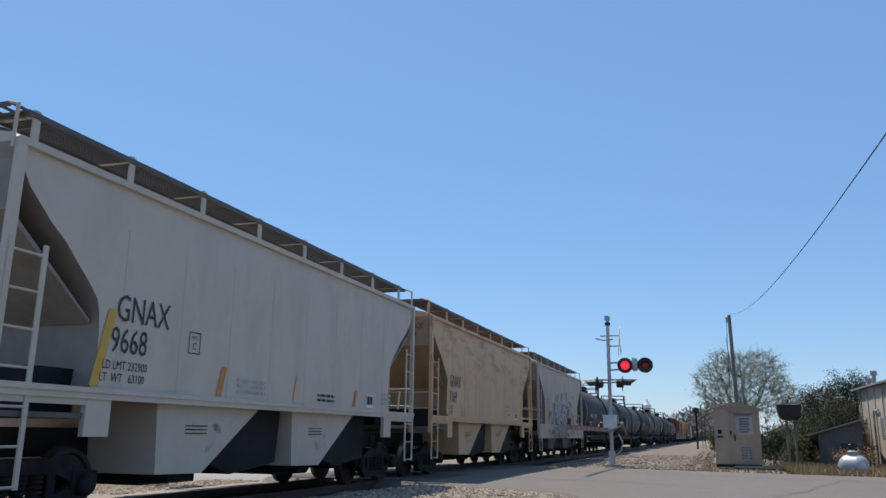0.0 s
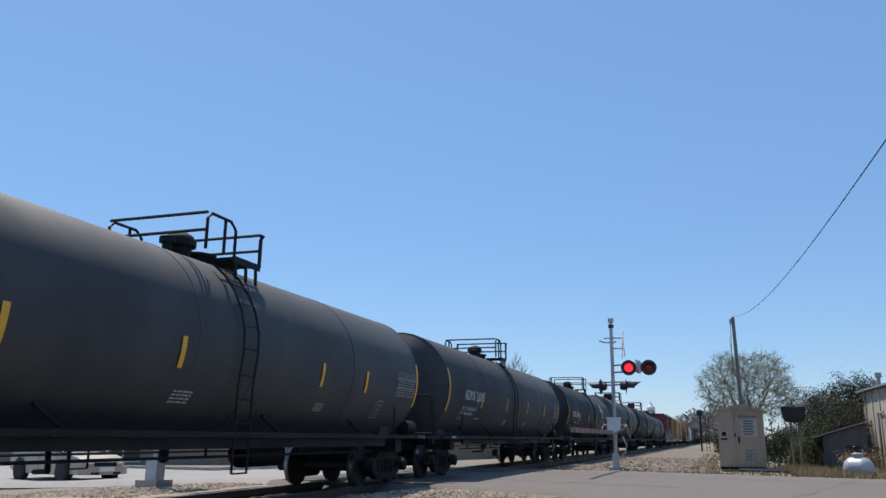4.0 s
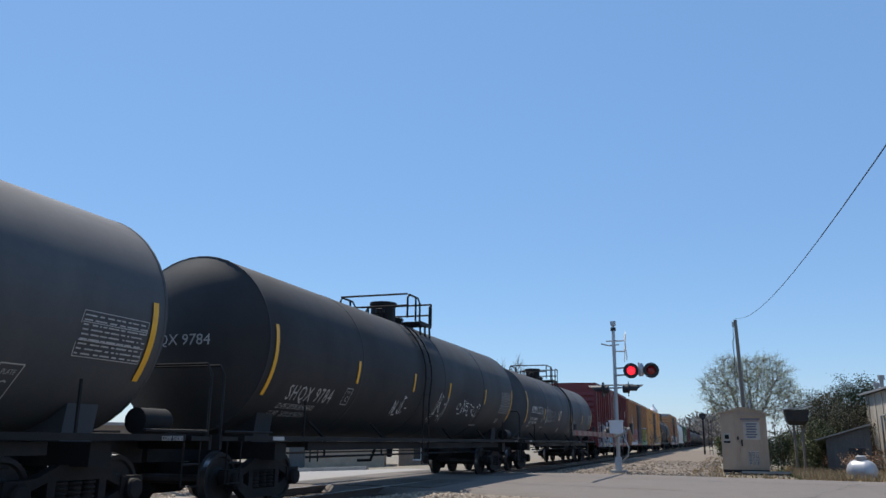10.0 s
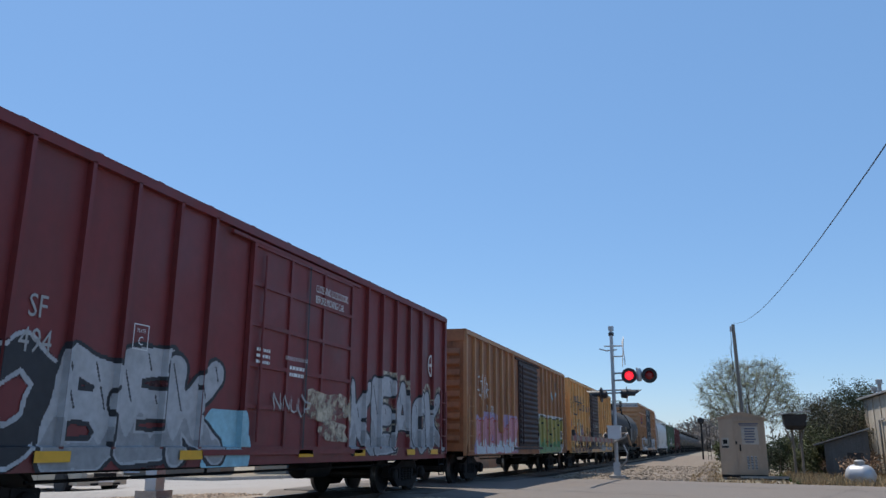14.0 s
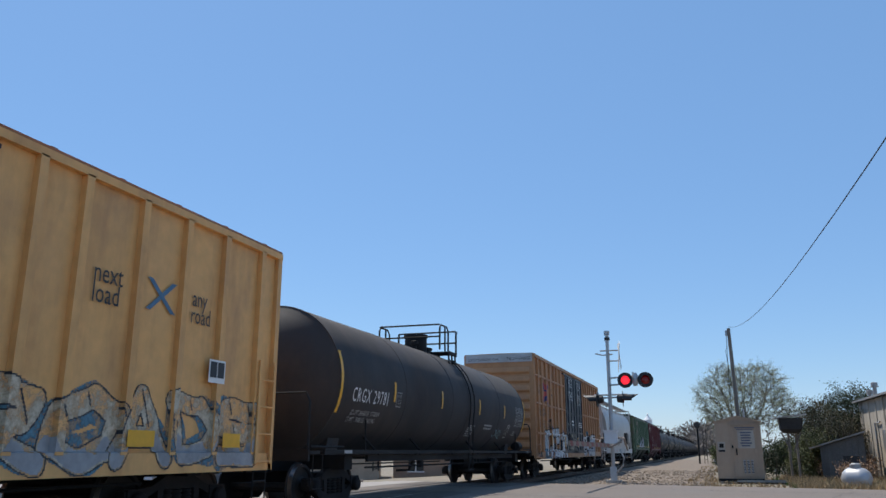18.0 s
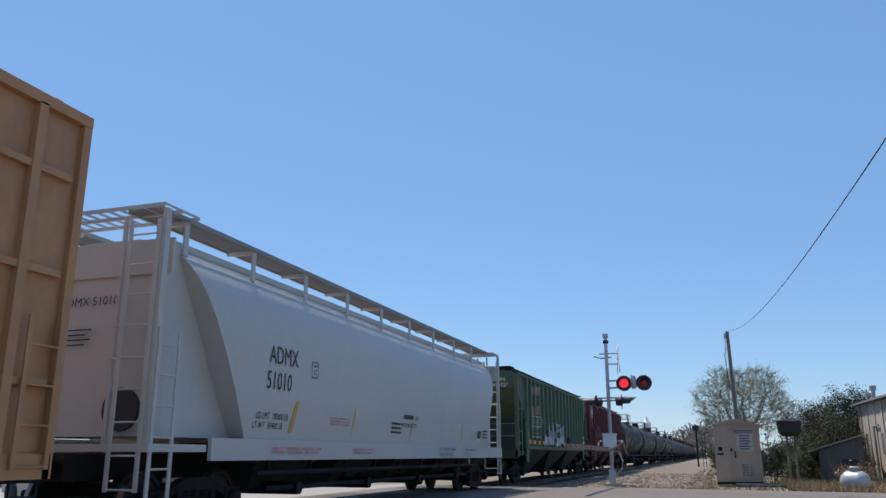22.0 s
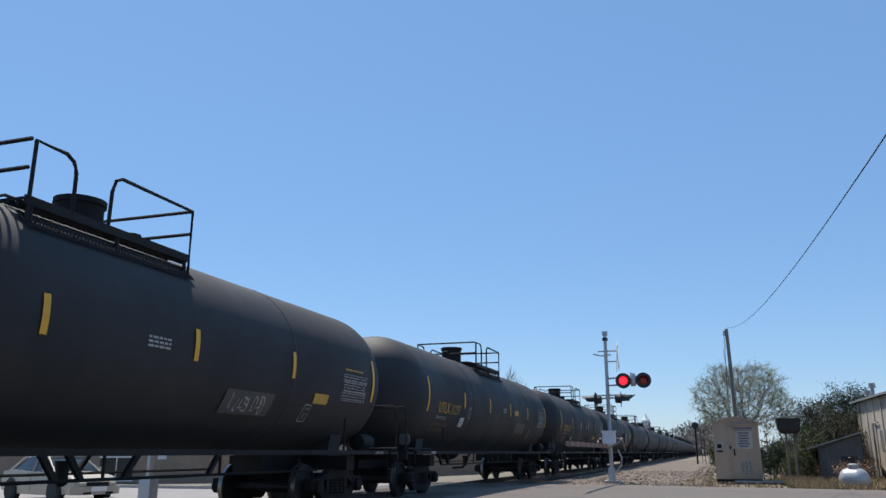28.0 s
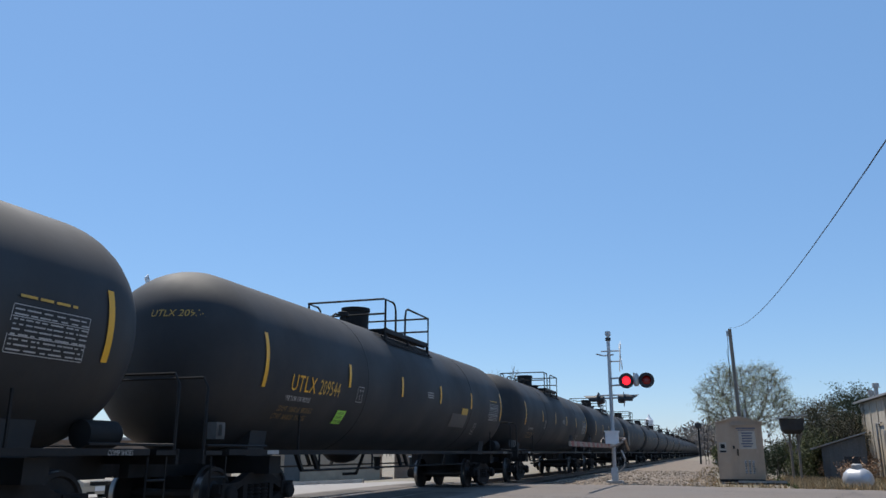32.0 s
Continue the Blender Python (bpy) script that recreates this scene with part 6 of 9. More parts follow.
def the_tanks():
    g, b, k = M["tank_grey"], M["tank_blue"], M["tank_black"]
    tank_car(53.43, "dark grey tank car with white lettering and a domed valve cover", g, half=7.83, dome="dome", marks=admx("25264", -6.33, ("189100 LB  85774 KG", "73900 LB  33500 KG", "NEW 7-96"), (-4.02, -1.1, 3.0, 4.94), 1.81) + [("end", "ADMX 25264", 0.1, 2.95, 0.17, F_)], seed=11, platform=(-0.07, 1.48), tall=4.46)
    tank_car(71.55, "dark grey tank car with white lettering, grimy", g, half=7.85, dome="dome", marks=admx("26005"), seed=12, platform=(-1.0, 0.4), tall=4.51)
    c, s = tank_car(89.8, "dark grey tank car with a white leaf emblem", M["tank_black"], half=7.65, dome="dome", marks=admx("26004", -6.66, ("187400 LB  85000 KG", "75600 LB  34300 KG", "NEW 8-96"), (-4.4, -1.43, 1.5, 4.6), 1.81) + [("tag", 4.3, 5.55, 1.4, 1.92, M["g_cyan"], 5, 9)], seed=13, platform=(-0.15, 1.32), tall=4.53)
    leaf = [(3.15, 2.66), (3.2, 2.82), (3.43, 3.14), (3.54, 3.19), (3.7, 3.14), (4.32, 2.78), (4.37, 2.68), (4.3, 2.56), (3.93, 2.25), (3.82, 2.22), (3.66, 2.28)]
    part("emblem", lay([leaf], s, 0.006), M["g_grey"], c, "grey-white leaf emblem", smooth=False)
    part("emblem_vein", lay([[(3.35, 2.42), (3.39, 2.40), (3.86, 2.98), (3.83, 3.0)], [(3.4, 2.5), (3.43, 2.47), (4.05, 2.62), (4.05, 2.66)], [(3.3, 2.55), (3.34, 2.54), (3.5, 2.98), (3.46, 3.0)]], s, 0.014), g, c, smooth=False)
    for i in range(3):
        y = 3.05 + i * 0.46
        part("emblem_bar", lay([rect(y, y + 0.36, 1.76, 1.79), rect(y + 0.12, y + 0.40, 2.07, 2.1), rect(y, y + 0.03, 1.79, 2.07, 0.1), rect(y + 0.34, y + 0.37, 1.79, 2.07, 0.06)], s, 0.006), F_, c, smooth=False)
    tank_car(108.32, "blue-grey tank car with white lettering", b, half=8.02, marks=admx("28898", -7.1, ("208200 LB  94450 KG", "77700 LB  35250 KG", ""), (-4.82, -1.62, 1.56, 4.78), 1.90), seed=14, platform=(-0.26, 1.22), tall=4.68, zc=2.57)
    tank_car(126.95, "black tank car with sprayed white tags", k, half=8.0, marks=[("text", "SHQX 9784", -7.05, 1.72, 0.36, F_, 0.82, 1.15), ("text", "LD LMT 207500 LB 94260 KG", -7.14, 1.57, 0.125, F_, 0.85), ("text", "LT WT   76500 LB 35450 KG", -7.22, 1.44, 0.125, F_, 0.85), ("box", -4.92, 1.72, 0.28, F_), ("stripe", -7.8, 1.75, 2.9), ("stripe", -4.6, 2.15, 2.59), ("stripe", -1.48, 2.17, 2.59), ("stripe", 1.15, 2.15, 2.55), ("stripe", 4.58, 2.15, 2.59), ("stripe", 7.8, 1.75, 2.75), ("tag", -2.3, -1.5, 1.5, 2.05, W_, 21, 5), ("tag", 0.25, 1.2, 1.5, 2.25, W_, 22, 5), ("tag", 2.05, 4.2, 1.72, 2.2, W_, 23, 8), ("table", 6.45, 1.95, 1.2, 0.66, F_), ("print", 6.55, 1.75, 0.35, 4, 0.02, F_), ("end", "SHQX 9784", -0.5, 2.5, 0.25, F_), ("print", 4.2, 1.5, 0.6, 1, 0.04, F_)], rung=-0.75, seed=15, platform=(-0.7, 1.05), tall=4.70, zc=2.60)
    tank_car(144.99, "blue-grey tank car with chalk-white scrawled tags", b, half=7.82, marks=admx("25776", -7.0, ("186700 LB  84700 KG", "76300 LB  34600 KG", "NEW 3-92"), (-4.62, -1.4, 1.6, 4.73), 1.86) + [("tag", -4.35, -3.15, 1.72, 2.45, W_, 31, 7), ("tag", -2.85, -0.95, 1.75, 2.4, W_, 32, 6), ("tag", 1.45, 2.7, 1.65, 2.05, F_, 33, 7)], seed=16, platform=(-1.15, 1.5), tall=4.48, w=0.85)
    tank_car(215.8, "dusty black tank car with a broad valve drum", M["tank_brown"], half=7.85, zc=2.45, marks=[("text", "CRGX 29781", -7.27, 2.05, 0.40, W_, 0.74, 1.2), ("text", "LD LMT 206600 LB   93700 KG", -7.14, 1.79, 0.14, F_, 0.8), ("text", "LT WT   79400 LB   36000 KG", -7.2, 1.65, 0.14, F_, 0.8), ("box", -4.94, 2.05, 0.28, F_), ("stripe", -7.8, 1.8, 3.0), ("stripe", -5.06, 2.15, 2.59), ("stripe", -1.73, 2.17, 2.62), ("stripe", 1.86, 2.17, 2.62), ("stripe", 4.9, 2.17, 2.6), ("stripe", 7.85, 1.8, 2.9), ("print", 1.05, 1.8, 0.65, 6, 0.03, F_), ("tag", 4.0, 5.0, 1.45, 1.85, M["g_cyan"], 41, 6), ("table", 6.45, 1.95, 1.2, 0.66, F_), ("print", 6.55, 1.75, 0.35, 4, 0.02, F_), ("box", 5.6, 1.55, 0.36, W_), ("print", 2.7, 1.85, 0.9, 2, 0.05, F_)], seed=17, platform=(-0.35, 1.2), tall=4.66)
    tank_car(312.3, "glossy black tank car with yellow lettering", k, half=7.5, depth=1.15, zc=2.53, marks=utlx("211028", (-2.4, 1.94, W_), (4.95, 1.93), (2.2, 1.64)) + [("tag", 2.4, 3.4, 1.65, 1.95, F_, 51, 8)], seed=18, platform=(-1.53, 1.53), tall=4.62, w=1.02, style="struts", drum_y=0.35, valve_y=1.35)
    tank_car(330.75, "black tank car with yellow lettering and dusty shoulders", k, half=7.5, depth=1.15, zc=2.53, marks=utlx("212597", (-4.52, 1.78, W_), (1.9, 2.35), (2.4, 1.75)), seed=19, platform=(-1.53, 1.53), tall=4.62, w=1.02, style="struts", drum_y=-0.95, valve_y=-1.85)
    c, s = tank_car(349.58, "black tank car with yellow lettering and a pale green placard", k, half=7.5, depth=1.15, zc=2.53, marks=utlx("207117", (-4.06, 1.59, M["placard_g"]), (3.54, 1.81)) + [("end", "UTLX 207117", 0.0, 3.1, 0.16, Y_)], seed=20, platform=(-1.53, 1.53), tall=4.62, w=1.02, style="struts", drum_y=-0.95, valve_y=-1.85)
    tank_car(368.03, "black tank car with yellow lettering and a bright green placard", k, half=7.5, depth=1.15, zc=2.53, marks=utlx("209544", (-4.5, 1.6, M["placard_l"]), (3.2, 2.1), (2.4, 1.75)) + [("end", "UTLX 209544", 0.1, 3.1, 0.16, Y_)], seed=21, platform=(-1.53, 1.53), tall=4.62, w=1.02, style="struts", drum_y=-0.95, valve_y=-1.85)
    c, s = tank_car(386.7, "black tank car with yellow lettering", k, half=7.5, depth=1.15, zc=2.53, marks=utlx("210233")[2:], seed=22, platform=(-1.53, 1.53), tall=4.62, w=1.02, style="struts", drum_y=-0.95, valve_y=-1.85)
    far, s = tank_car(405.35, "black tank car in the long tail of the train", k, half=7.5, depth=1.15, zc=2.53, marks=utlx("210233")[5:11], seed=23, platform=(-1.53, 1.53), tall=4.62, w=1.02, style="struts", drum_y=-0.95, valve_y=-1.85, detail=False)
    for i in range(20):
        y = 405.35 + 18.65 * (i + 1)
        TRAIN.append((copy_thing(far, pose(TRACK, y, 0)), y))


def the_boxcars():
    red, side = boxcar(163.04, 15.74, 4.43, 0.76, M["box_red"], "oxide-red boxcar with silver graffiti along the bottom", [-7.0, -6.11, -5.22, -4.42, -3.55, -2.74, 2.75, 3.55, 4.35, 5.2, 6.0, 6.85], (-1.75, 2.0), seed=31, roof_m=M["box_red"], slim=0.03)
    boxcar_door(red, -1.72, 1.98, 1.0, 4.2, M["box_red"], "oxide-red paired sliding door", 5)
    patch_on(red, 0.12, 0.17, 1.0, 4.2, M["g_black"], lambda y, z: 1.512, "door_seam")
    face = lambda y, z: 1.52
    sheet = lambda y, z: 1.437
    text_on(red, "SF", -5.85, 2.38, 0.36, M["faded"], sheet, 0.8, name="reporting_mark")
    text_on(red, "494", -5.92, 2.0, 0.38, M["faded"], sheet, 0.8, name="car_number")
    text_on(red, "CLOSE AND LOCK DOORS", 0.35, 3.78, 0.2, W_, face, 0.55)
    text_on(red, "BEFORE MOVING CAR", 0.35, 3.58, 0.2, W_, face, 0.58)
    text_on(red, "OPENING W 12-0 H 10-0", -0.6, 2.45, 0.1, W_, face, 0.7)
    bars_on(red, -0.45, 2.3, 0.5, 2, 0.06, W_, face, 3)
    bars_on(red, -1.5, 2.5, 0.4, 3, 0.05, W_, face, 4)
    ring = [[(6.8 + r * math.cos(a), 3.05 + 1.15 * r * math.sin(a)) for a in [k * math.tau / 24 for k in range(24)]] for r in (0.25, 0.2)]
    part("emblem", lay(ring[:1], sheet, 0.006), W_, red, "round white emblem", smooth=False)
    part("emblem_disc", lay(ring[1:], sheet, 0.01), M["box_red"], red, smooth=False)
    part("emblem_cross", lay([rect(6.76, 6.84, 2.82, 3.28), rect(6.6, 7.0, 3.01, 3.09)], sheet, 0.014), W_, red, smooth=False)
    label_box(red, -4.3, 2.2, 0.28, face, W_)
    rskin = boxside([-7.0, -6.11, -5.22, -4.42, -3.55, -2.74, 2.75, 3.55, 4.35, 5.2, 6.0, 6.85], 0.76, (-1.75, 2.0), slim=0.036)
    graffiti(red, -7.6, -2.3, 0.82, 2.28, M["g_grey"], M["g_black"], 41, rskin, 5, M["w_black"], 0.19, M["g_dim"], 0.055, cloud=-0.02, word="SOBEK", inverse=(1,))
    graffiti(red, -2.45, -1.75, 0.8, 1.35, M["g_cyan"], M["g_cyan"], 4, rskin, 1, M["g_cyan"], 0.3, None, 0.03)
    graffiti(red, 2.1, 7.7, 0.92, 2.45, M["g_grey"], M["g_black"], 42, rskin, 5, M["w_cream"], 0.17, M["g_dim"], 0.05, cloud=0.06, word="KEAOK")
    part("spray_patch", lay([blob(1.0, 1.75, 0.75, 0.3, random.Random(4), 20, 0.3), blob(1.3, 1.3, 0.6, 0.16, random.Random(5), 20, 0.3)], rskin, 0.004), M["w_cream"], red, smooth=False)
    scrawl(red, -0.9, 0.4, 1.5, 1.9, M["faded"], 43, rskin, 5, 0.03)
    for y in (-5.6, -3.2, 0.0, 2.2, 5.0, 6.6):
        patch_on(red, y, y + 0.5, 0.86, 0.98, M["yellow"], lambda y, z: 1.53, "reflector")
    bars = boxed(*[(-0.6 + 0.25 * k, -0.42 + 0.25 * k, -7.91, -7.9, 2.4 - 0.14 * k, 2.5 - 0.14 * k) for k in range(2)])
    part("fine_print", bars, F_, red)

    old, side = boxcar(180.6, 15.7, 4.39, 0.8, M["box_brown"], "rusty orange-brown boxcar with a corrugated door and olive graffiti", [-7.0, -6.2, -5.4, -4.6, -3.8, -3.0, -2.2, 2.75, 3.57, 4.36, 5.23, 6.13, 6.89], (-1.3, 1.8), seed=32, post_m=M["box_tbox"], roof_m=M["box_brown"])
    boxcar_door(old, -1.3, 1.8, 1.05, 4.15, M["old_door"], "rusted corrugated sliding door", ribs=16)
    text_on(old, "nationwide", 1.95, 3.66, 0.42, M["g_black"], sheet, 0.75)
    text_on(old, "boxcar pool", 5.35, 3.62, 0.42, M["g_black"], sheet, 0.75)
    text_on(old, "next", 3.67, 2.80, 0.3, M["g_black"], sheet, 0.7)
    text_on(old, "load", 3.69, 2.60, 0.3, M["g_black"], sheet, 0.7)
    text_on(old, "any", 6.22, 2.76, 0.26, M["g_black"], sheet, 0.7)
    text_on(old, "32178", -5.6, 2.05, 0.4, M["g_white"], sheet, 0.85, name="car_number")
    part("emblem", lay([[(4.5, 3.37), (4.7, 3.5), (5.09, 3.11), (5.02, 3.01)], [(5.37, 3.02), (5.95, 3.37), (5.75, 3.46), (5.34, 3.2)]], sheet, 0.004), M["g_cyan"], old, "faded blue arrow emblem", smooth=False)
    oskin = boxside([-7.0, -6.2, -5.4, -4.6, -3.8, -3.0, -2.2, 2.75, 3.57, 4.36, 5.23, 6.13, 6.89], 0.8, (-1.3, 1.8))
    graffiti(old, 2.0, 6.9, 0.86, 2.15, M["g_olive"], M["g_black"], 51, oskin, 4, M["g_white"], 0.2, M["g_green"], 0.05, cloud=0.25)
    graffiti(old, -6.8, -1.5, 0.9, 1.9, M["g_pink"], M["g_red"], 52, oskin, 5, M["g_lilac"], 0.17, M["g_white"])
    scrawl(old, -6.9, -5.6, 2.4, 3.2, M["g_white"], 53, face, 7, 0.05)
    for y in (4.6, 6.74):
        patch_on(old, y, y + 0.08, 1.2, 2.0, M["yellow"], face, "reflector_stripe")
    aci_label(old, 6.27, 1.42, 0.36, face, M["cream"], K_)

    rb, side = boxcar(197.68, 15.72, 4.36, 0.78, M["box_yellow"], "faded yellow boxcar with black lettering and a dark corrugated door", [-7.1, -6.2, -5.33, -4.42, -3.42, -2.5, -1.75, 2.68, 3.38, 4.4, 5.32, 6.26, 7.28], (-1.3, 1.8), seed=33, roof_m=M["box_brown"])
    boxcar_door(rb, -1.3, 1.8, 1.05, 4.1, M["old_door"], "dark rusted corrugated sliding door", ribs=15)
    face = lambda y, z: 1.512
    blocks = [(-6.74, 3.36, 0.42, 0.2, 0), (-5.95, 3.35, 0.4, 0.27, 1), (-4.94, 3.32, 0.14, 0.3, 0), (-4.03, 3.32, 0.17, 0.33, 0), (-4.2, 2.89, 0.42, 0.34, 1), (-3.2, 2.91, 0.35, 0.27, 1), (-2.44, 2.9, 0.4, 0.3, 2)]
    for y, z, w, hh, hole in blocks:
        slant = lambda a, b: [(y + a * w + 0.1 * q / hh * hh, z + q) for a, q in ((a, 0), (b, 0), (b, hh), (a, hh))]
        shapes = [slant(0, 1)]
        if hole == 1:
            shapes = [slant(0, 0.38), slant(0.62, 1), [(y + 0.38 * w, z), (y + 0.62 * w, z), (y + 0.62 * w + 0.03, z + hh * 0.3), (y + 0.38 * w + 0.03, z + hh * 0.3)], [(y + 0.38 * w + 0.07, z + hh * 0.72), (y + 0.62 * w + 0.07, z + hh * 0.72), (y + 0.62 * w + 0.1, z + hh), (y + 0.38 * w + 0.1, z + hh)]]
        elif hole == 2:
            shapes = [[(y, z), (y + 0.4 * w, z), (y + w, z + hh), (y + 0.6 * w, z + hh)], [(y + 0.65 * w, z), (y + w, z), (y + 0.45 * w, z + hh), (y + 0.1 * w, z + hh)]]
        part("faded_logo_bar", lay(shapes, face, 0.0), K_, rb, smooth=False)
    zig = [(-7.01, 2.66), (-6.72, 3.31), (-4.5, 3.30), (-4.66, 2.95), (-5.51, 2.94), (-5.37, 3.2), (-5.92, 3.16), (-6.06, 2.66), (-7.01, 2.66)]
    bm = bmesh.new()
    for (a, b), (c, d) in zip(zig, zig[1:]):
        n = Vector((c - a, d - b)).normalized().orthogonal() * 0.035
        bm.faces.new([bm.verts.new((1.515, p + n.x * s, q + n.y * s)) for p, q, s in ((a, b, 1), (c, d, 1), (c, d, -1), (a, b, -1))])
    part("emblem", bm, K_, rb, "black stepped rail emblem", smooth=False)
    part("repaint_patch", lay([rect(-6.05, -5.42, 1.5, 2.27), rect(-5.24, -4.5, 1.5, 2.27)], sheet, 0.002), M["em_patch"], rb, smooth=False)
    text_on(rb, "RB", -5.84, 1.93, 0.36, K_, sheet_lift, 0.72, 1.05, "reporting_mark")
    text_on(rb, "OX", -5.06, 1.93, 0.36, K_, sheet_lift, 0.72, 1.05, "reporting_mark")
    text_on(rb, "38", -5.86, 1.6, 0.36, K_, sheet_lift, 0.78, 1.05, "car_number")
    text_on(rb, "451", -5.09, 1.6, 0.36, K_, sheet_lift, 0.74, 1.0, "car_number")
    text_on(rb, "next", 3.64, 3.04, 0.36, K_, sheet_lift, 0.78)
    text_on(rb, "load", 3.64, 2.79, 0.36, K_, sheet_lift, 0.78)
    text_on(rb, "any", 5.56, 3.06, 0.34, K_, sheet_lift, 0.74)
    text_on(rb, "road", 5.54, 2.82, 0.34, K_, sheet_lift, 0.74)
    part("emblem", lay([rect(4.6, 4.7, 2.86, 3.28, 0.5), rect(5.1, 5.2, 2.86, 3.28, -0.5)], sheet, 0.004), M["g_blue"], rb, "blue crossed-arrow emblem", smooth=False)
    bskin = boxside([-7.1, -6.2, -5.33, -4.42, -3.42, -2.5, -1.75, 2.68, 3.38, 4.4, 5.32, 6.26, 7.28], 0.78, (-1.3, 1.8))
    scrawl(rb, -7.5, -6.6, 2.8, 3.6, K_, 61, bskin, 9, 0.03)
    scrawl(rb, -7.4, -6.7, 2.9, 3.4, K_, 69, bskin, 6, 0.03)
    rnd = random.Random(8)
    wash = [(blob(-6.7, 1.1, 1.1, 0.34, rnd, 26, 0.2), M["w_dusk"]), (blob(-4.6, 1.12, 1.2, 0.34, rnd, 26, 0.2), M["w_brick"]), (blob(-2.5, 1.1, 1.1, 0.36, rnd, 26, 0.2), M["w_dusk"]), (blob(-7.2, 1.45, 0.5, 0.5, rnd, 22, 0.2), M["w_mint"]), (blob(-6.4, 1.85, 0.55, 0.22, rnd, 22, 0.25), M["w_brick"]), (blob(-5.9, 1.45, 0.6, 0.3, rnd, 22, 0.25), M["w_lilac"]), (rect(-7.74, -7.17, 2.02, 2.4), M["w_lilac"]), (blob(-6.75, 2.3, 0.3, 0.24, rnd, 20, 0.15), M["w_mint"]), (rect(-7.7, -7.42, 1.7, 1.95), M["g_brick"]), (blob(-4.15, 1.9, 0.36, 0.36, rnd, 22, 0.2), M["w_lilac"]), (blob(-2.8, 1.95, 0.3, 0.2, rnd, 22, 0.2), M["w_green"]), (blob(-3.4, 1.55, 0.5, 0.3, rnd, 22, 0.25), M["w_brick"]), (blob(-1.8, 1.6, 0.4, 0.32, rnd, 22, 0.25), M["w_pink"]), (blob(-5.1, 2.2, 0.3, 0.3, rnd, 20, 0.15), M["w_cream"]), ([(-7.1, 1.58), (-6.95, 2.1), (-6.86, 1.72), (-6.6, 1.6), (-6.85, 1.5)], M["g_white"])]
    drape(rb, "spray_patch", "faded pastel sprayed shapes in overlapping layers", wash, bskin, 0.03, 0.003)
    graffiti(rb, -6.3, -1.5, 0.86, 1.7, M["w_brick"], M["g_dusk"], 64, bskin, 5, None, 0.13, M["w_dusk"], 0.02, word="RANUK")
    scrawl(rb, -6.4, -1.6, 0.9, 2.0, M["g_white"], 66, bskin, 7, 0.016)
    graffiti(rb, 2.0, 7.5, 0.85, 1.85, M["w_cream"], M["g_black"], 63, bskin, 5, M["w_cyan"], 0.12, M["g_dim"], 0.02, cloud=0.02, word="ROADS")
    scrawl(rb, -1.1, 1.2, 2.1, 2.35, M["g_white"], 67, bskin, 7, 0.02)
    scrawl(rb, -0.9, 0.4, 2.9, 3.0, M["g_white"], 68, bskin, 4, 0.015)
    for y, w in ((-6.7, 0.55), (-4.7, 0.5), (-2.4, 0.5), (0.2, 0.4), (4.4, 0.5), (6.4, 0.45)):
        patch_on(rb, y, y + w, 1.12, 1.32, M["yellow"], lambda y, z: 1.53, "reflector")
    label_box(rb, -2.1, 2.4, 0.26, face, M["g_white"])
    end_text(rb, "RBOX 38451", -0.2, 4.08, 0.22, K_, -7.90)
    aci_label(rb, 6.0, 2.05, 0.34, face, W_, K_)

    posts = [-8.72, -7.95, -7.05, -6.12, -5.2, -4.5, -3.6, -2.57, 2.85, 3.6, 4.35, 5.2, 6.05, 6.9, 7.8, 8.7]
    tb, side = boxcar(235.19, 18.86, 4.98, 0.81, M["box_tbox"], "tall ochre boxcar with navy double doors and graffiti", posts, (-2.35, 2.6), 9, 34, (1.81, 3.02, 4.15), roof_m=M["box_tbox"], top_band=M["galv"])
    boxcar_door(tb, -2.33, 0.1, 1.1, 4.72, M["tbox_door"], "navy plug door", 4)
    boxcar_door(tb, 0.14, 2.58, 1.1, 4.72, M["tbox_door"], "navy plug door", 4)
    face = lambda y, z: 1.525
    for i, s in enumerate(("CLOSE THIS DOOR", "BEFORE CLOSING", "MAIN DOOR", "", "CIERRE ESTA PUERTA", "ANTES DE CERRAR", "LA PUERTA PRINCIPAL")):
        if s:
            text_on(tb, s, -1.6 + (0.25 if i == 2 else 0), 4.52 - i * 0.165, 0.185, W_, face, 0.66)
    for i, s in enumerate(("CLOSE AND LOCK", "BOTH DOORS BEFORE", "MOVING CAR", "", "CIERRE Y PONGA", "EL SEGURO EN AMBAS", "PUERTAS ANTES DE", "MOVER EL CARRO")):
        if s:
            text_on(tb, s, 0.95, 4.52 - i * 0.155, 0.165, W_, face, 0.66)
    text_on(tb, "DO NOT LUBE DOORS", -2.2, 2.35, 0.1, W_, face, 0.75)
    bars_on(tb, -0.9, 2.5, 0.6, 2, 0.09, W_, face, 5)
    bars_on(tb, 1.2, 2.5, 0.9, 3, 0.05, W_, face, 6)
    low = lambda y, z: 1.44
    text_on(tb, "next", -8.55, 3.65, 0.3, K_, low, 0.75)
    text_on(tb, "load", -8.55, 3.43, 0.3, K_, low, 0.75)
    text_on(tb, "any", -5.9, 3.66, 0.3, K_, low, 0.75)
    text_on(tb, "road", -5.9, 3.45, 0.3, K_, low, 0.75)
    for y, s in ((-8.56, "TB"), (-7.62, "OX")):
        text_on(tb, s, y, 2.52, 0.48, K_, low, 0.78, 1.1, "reporting_mark")
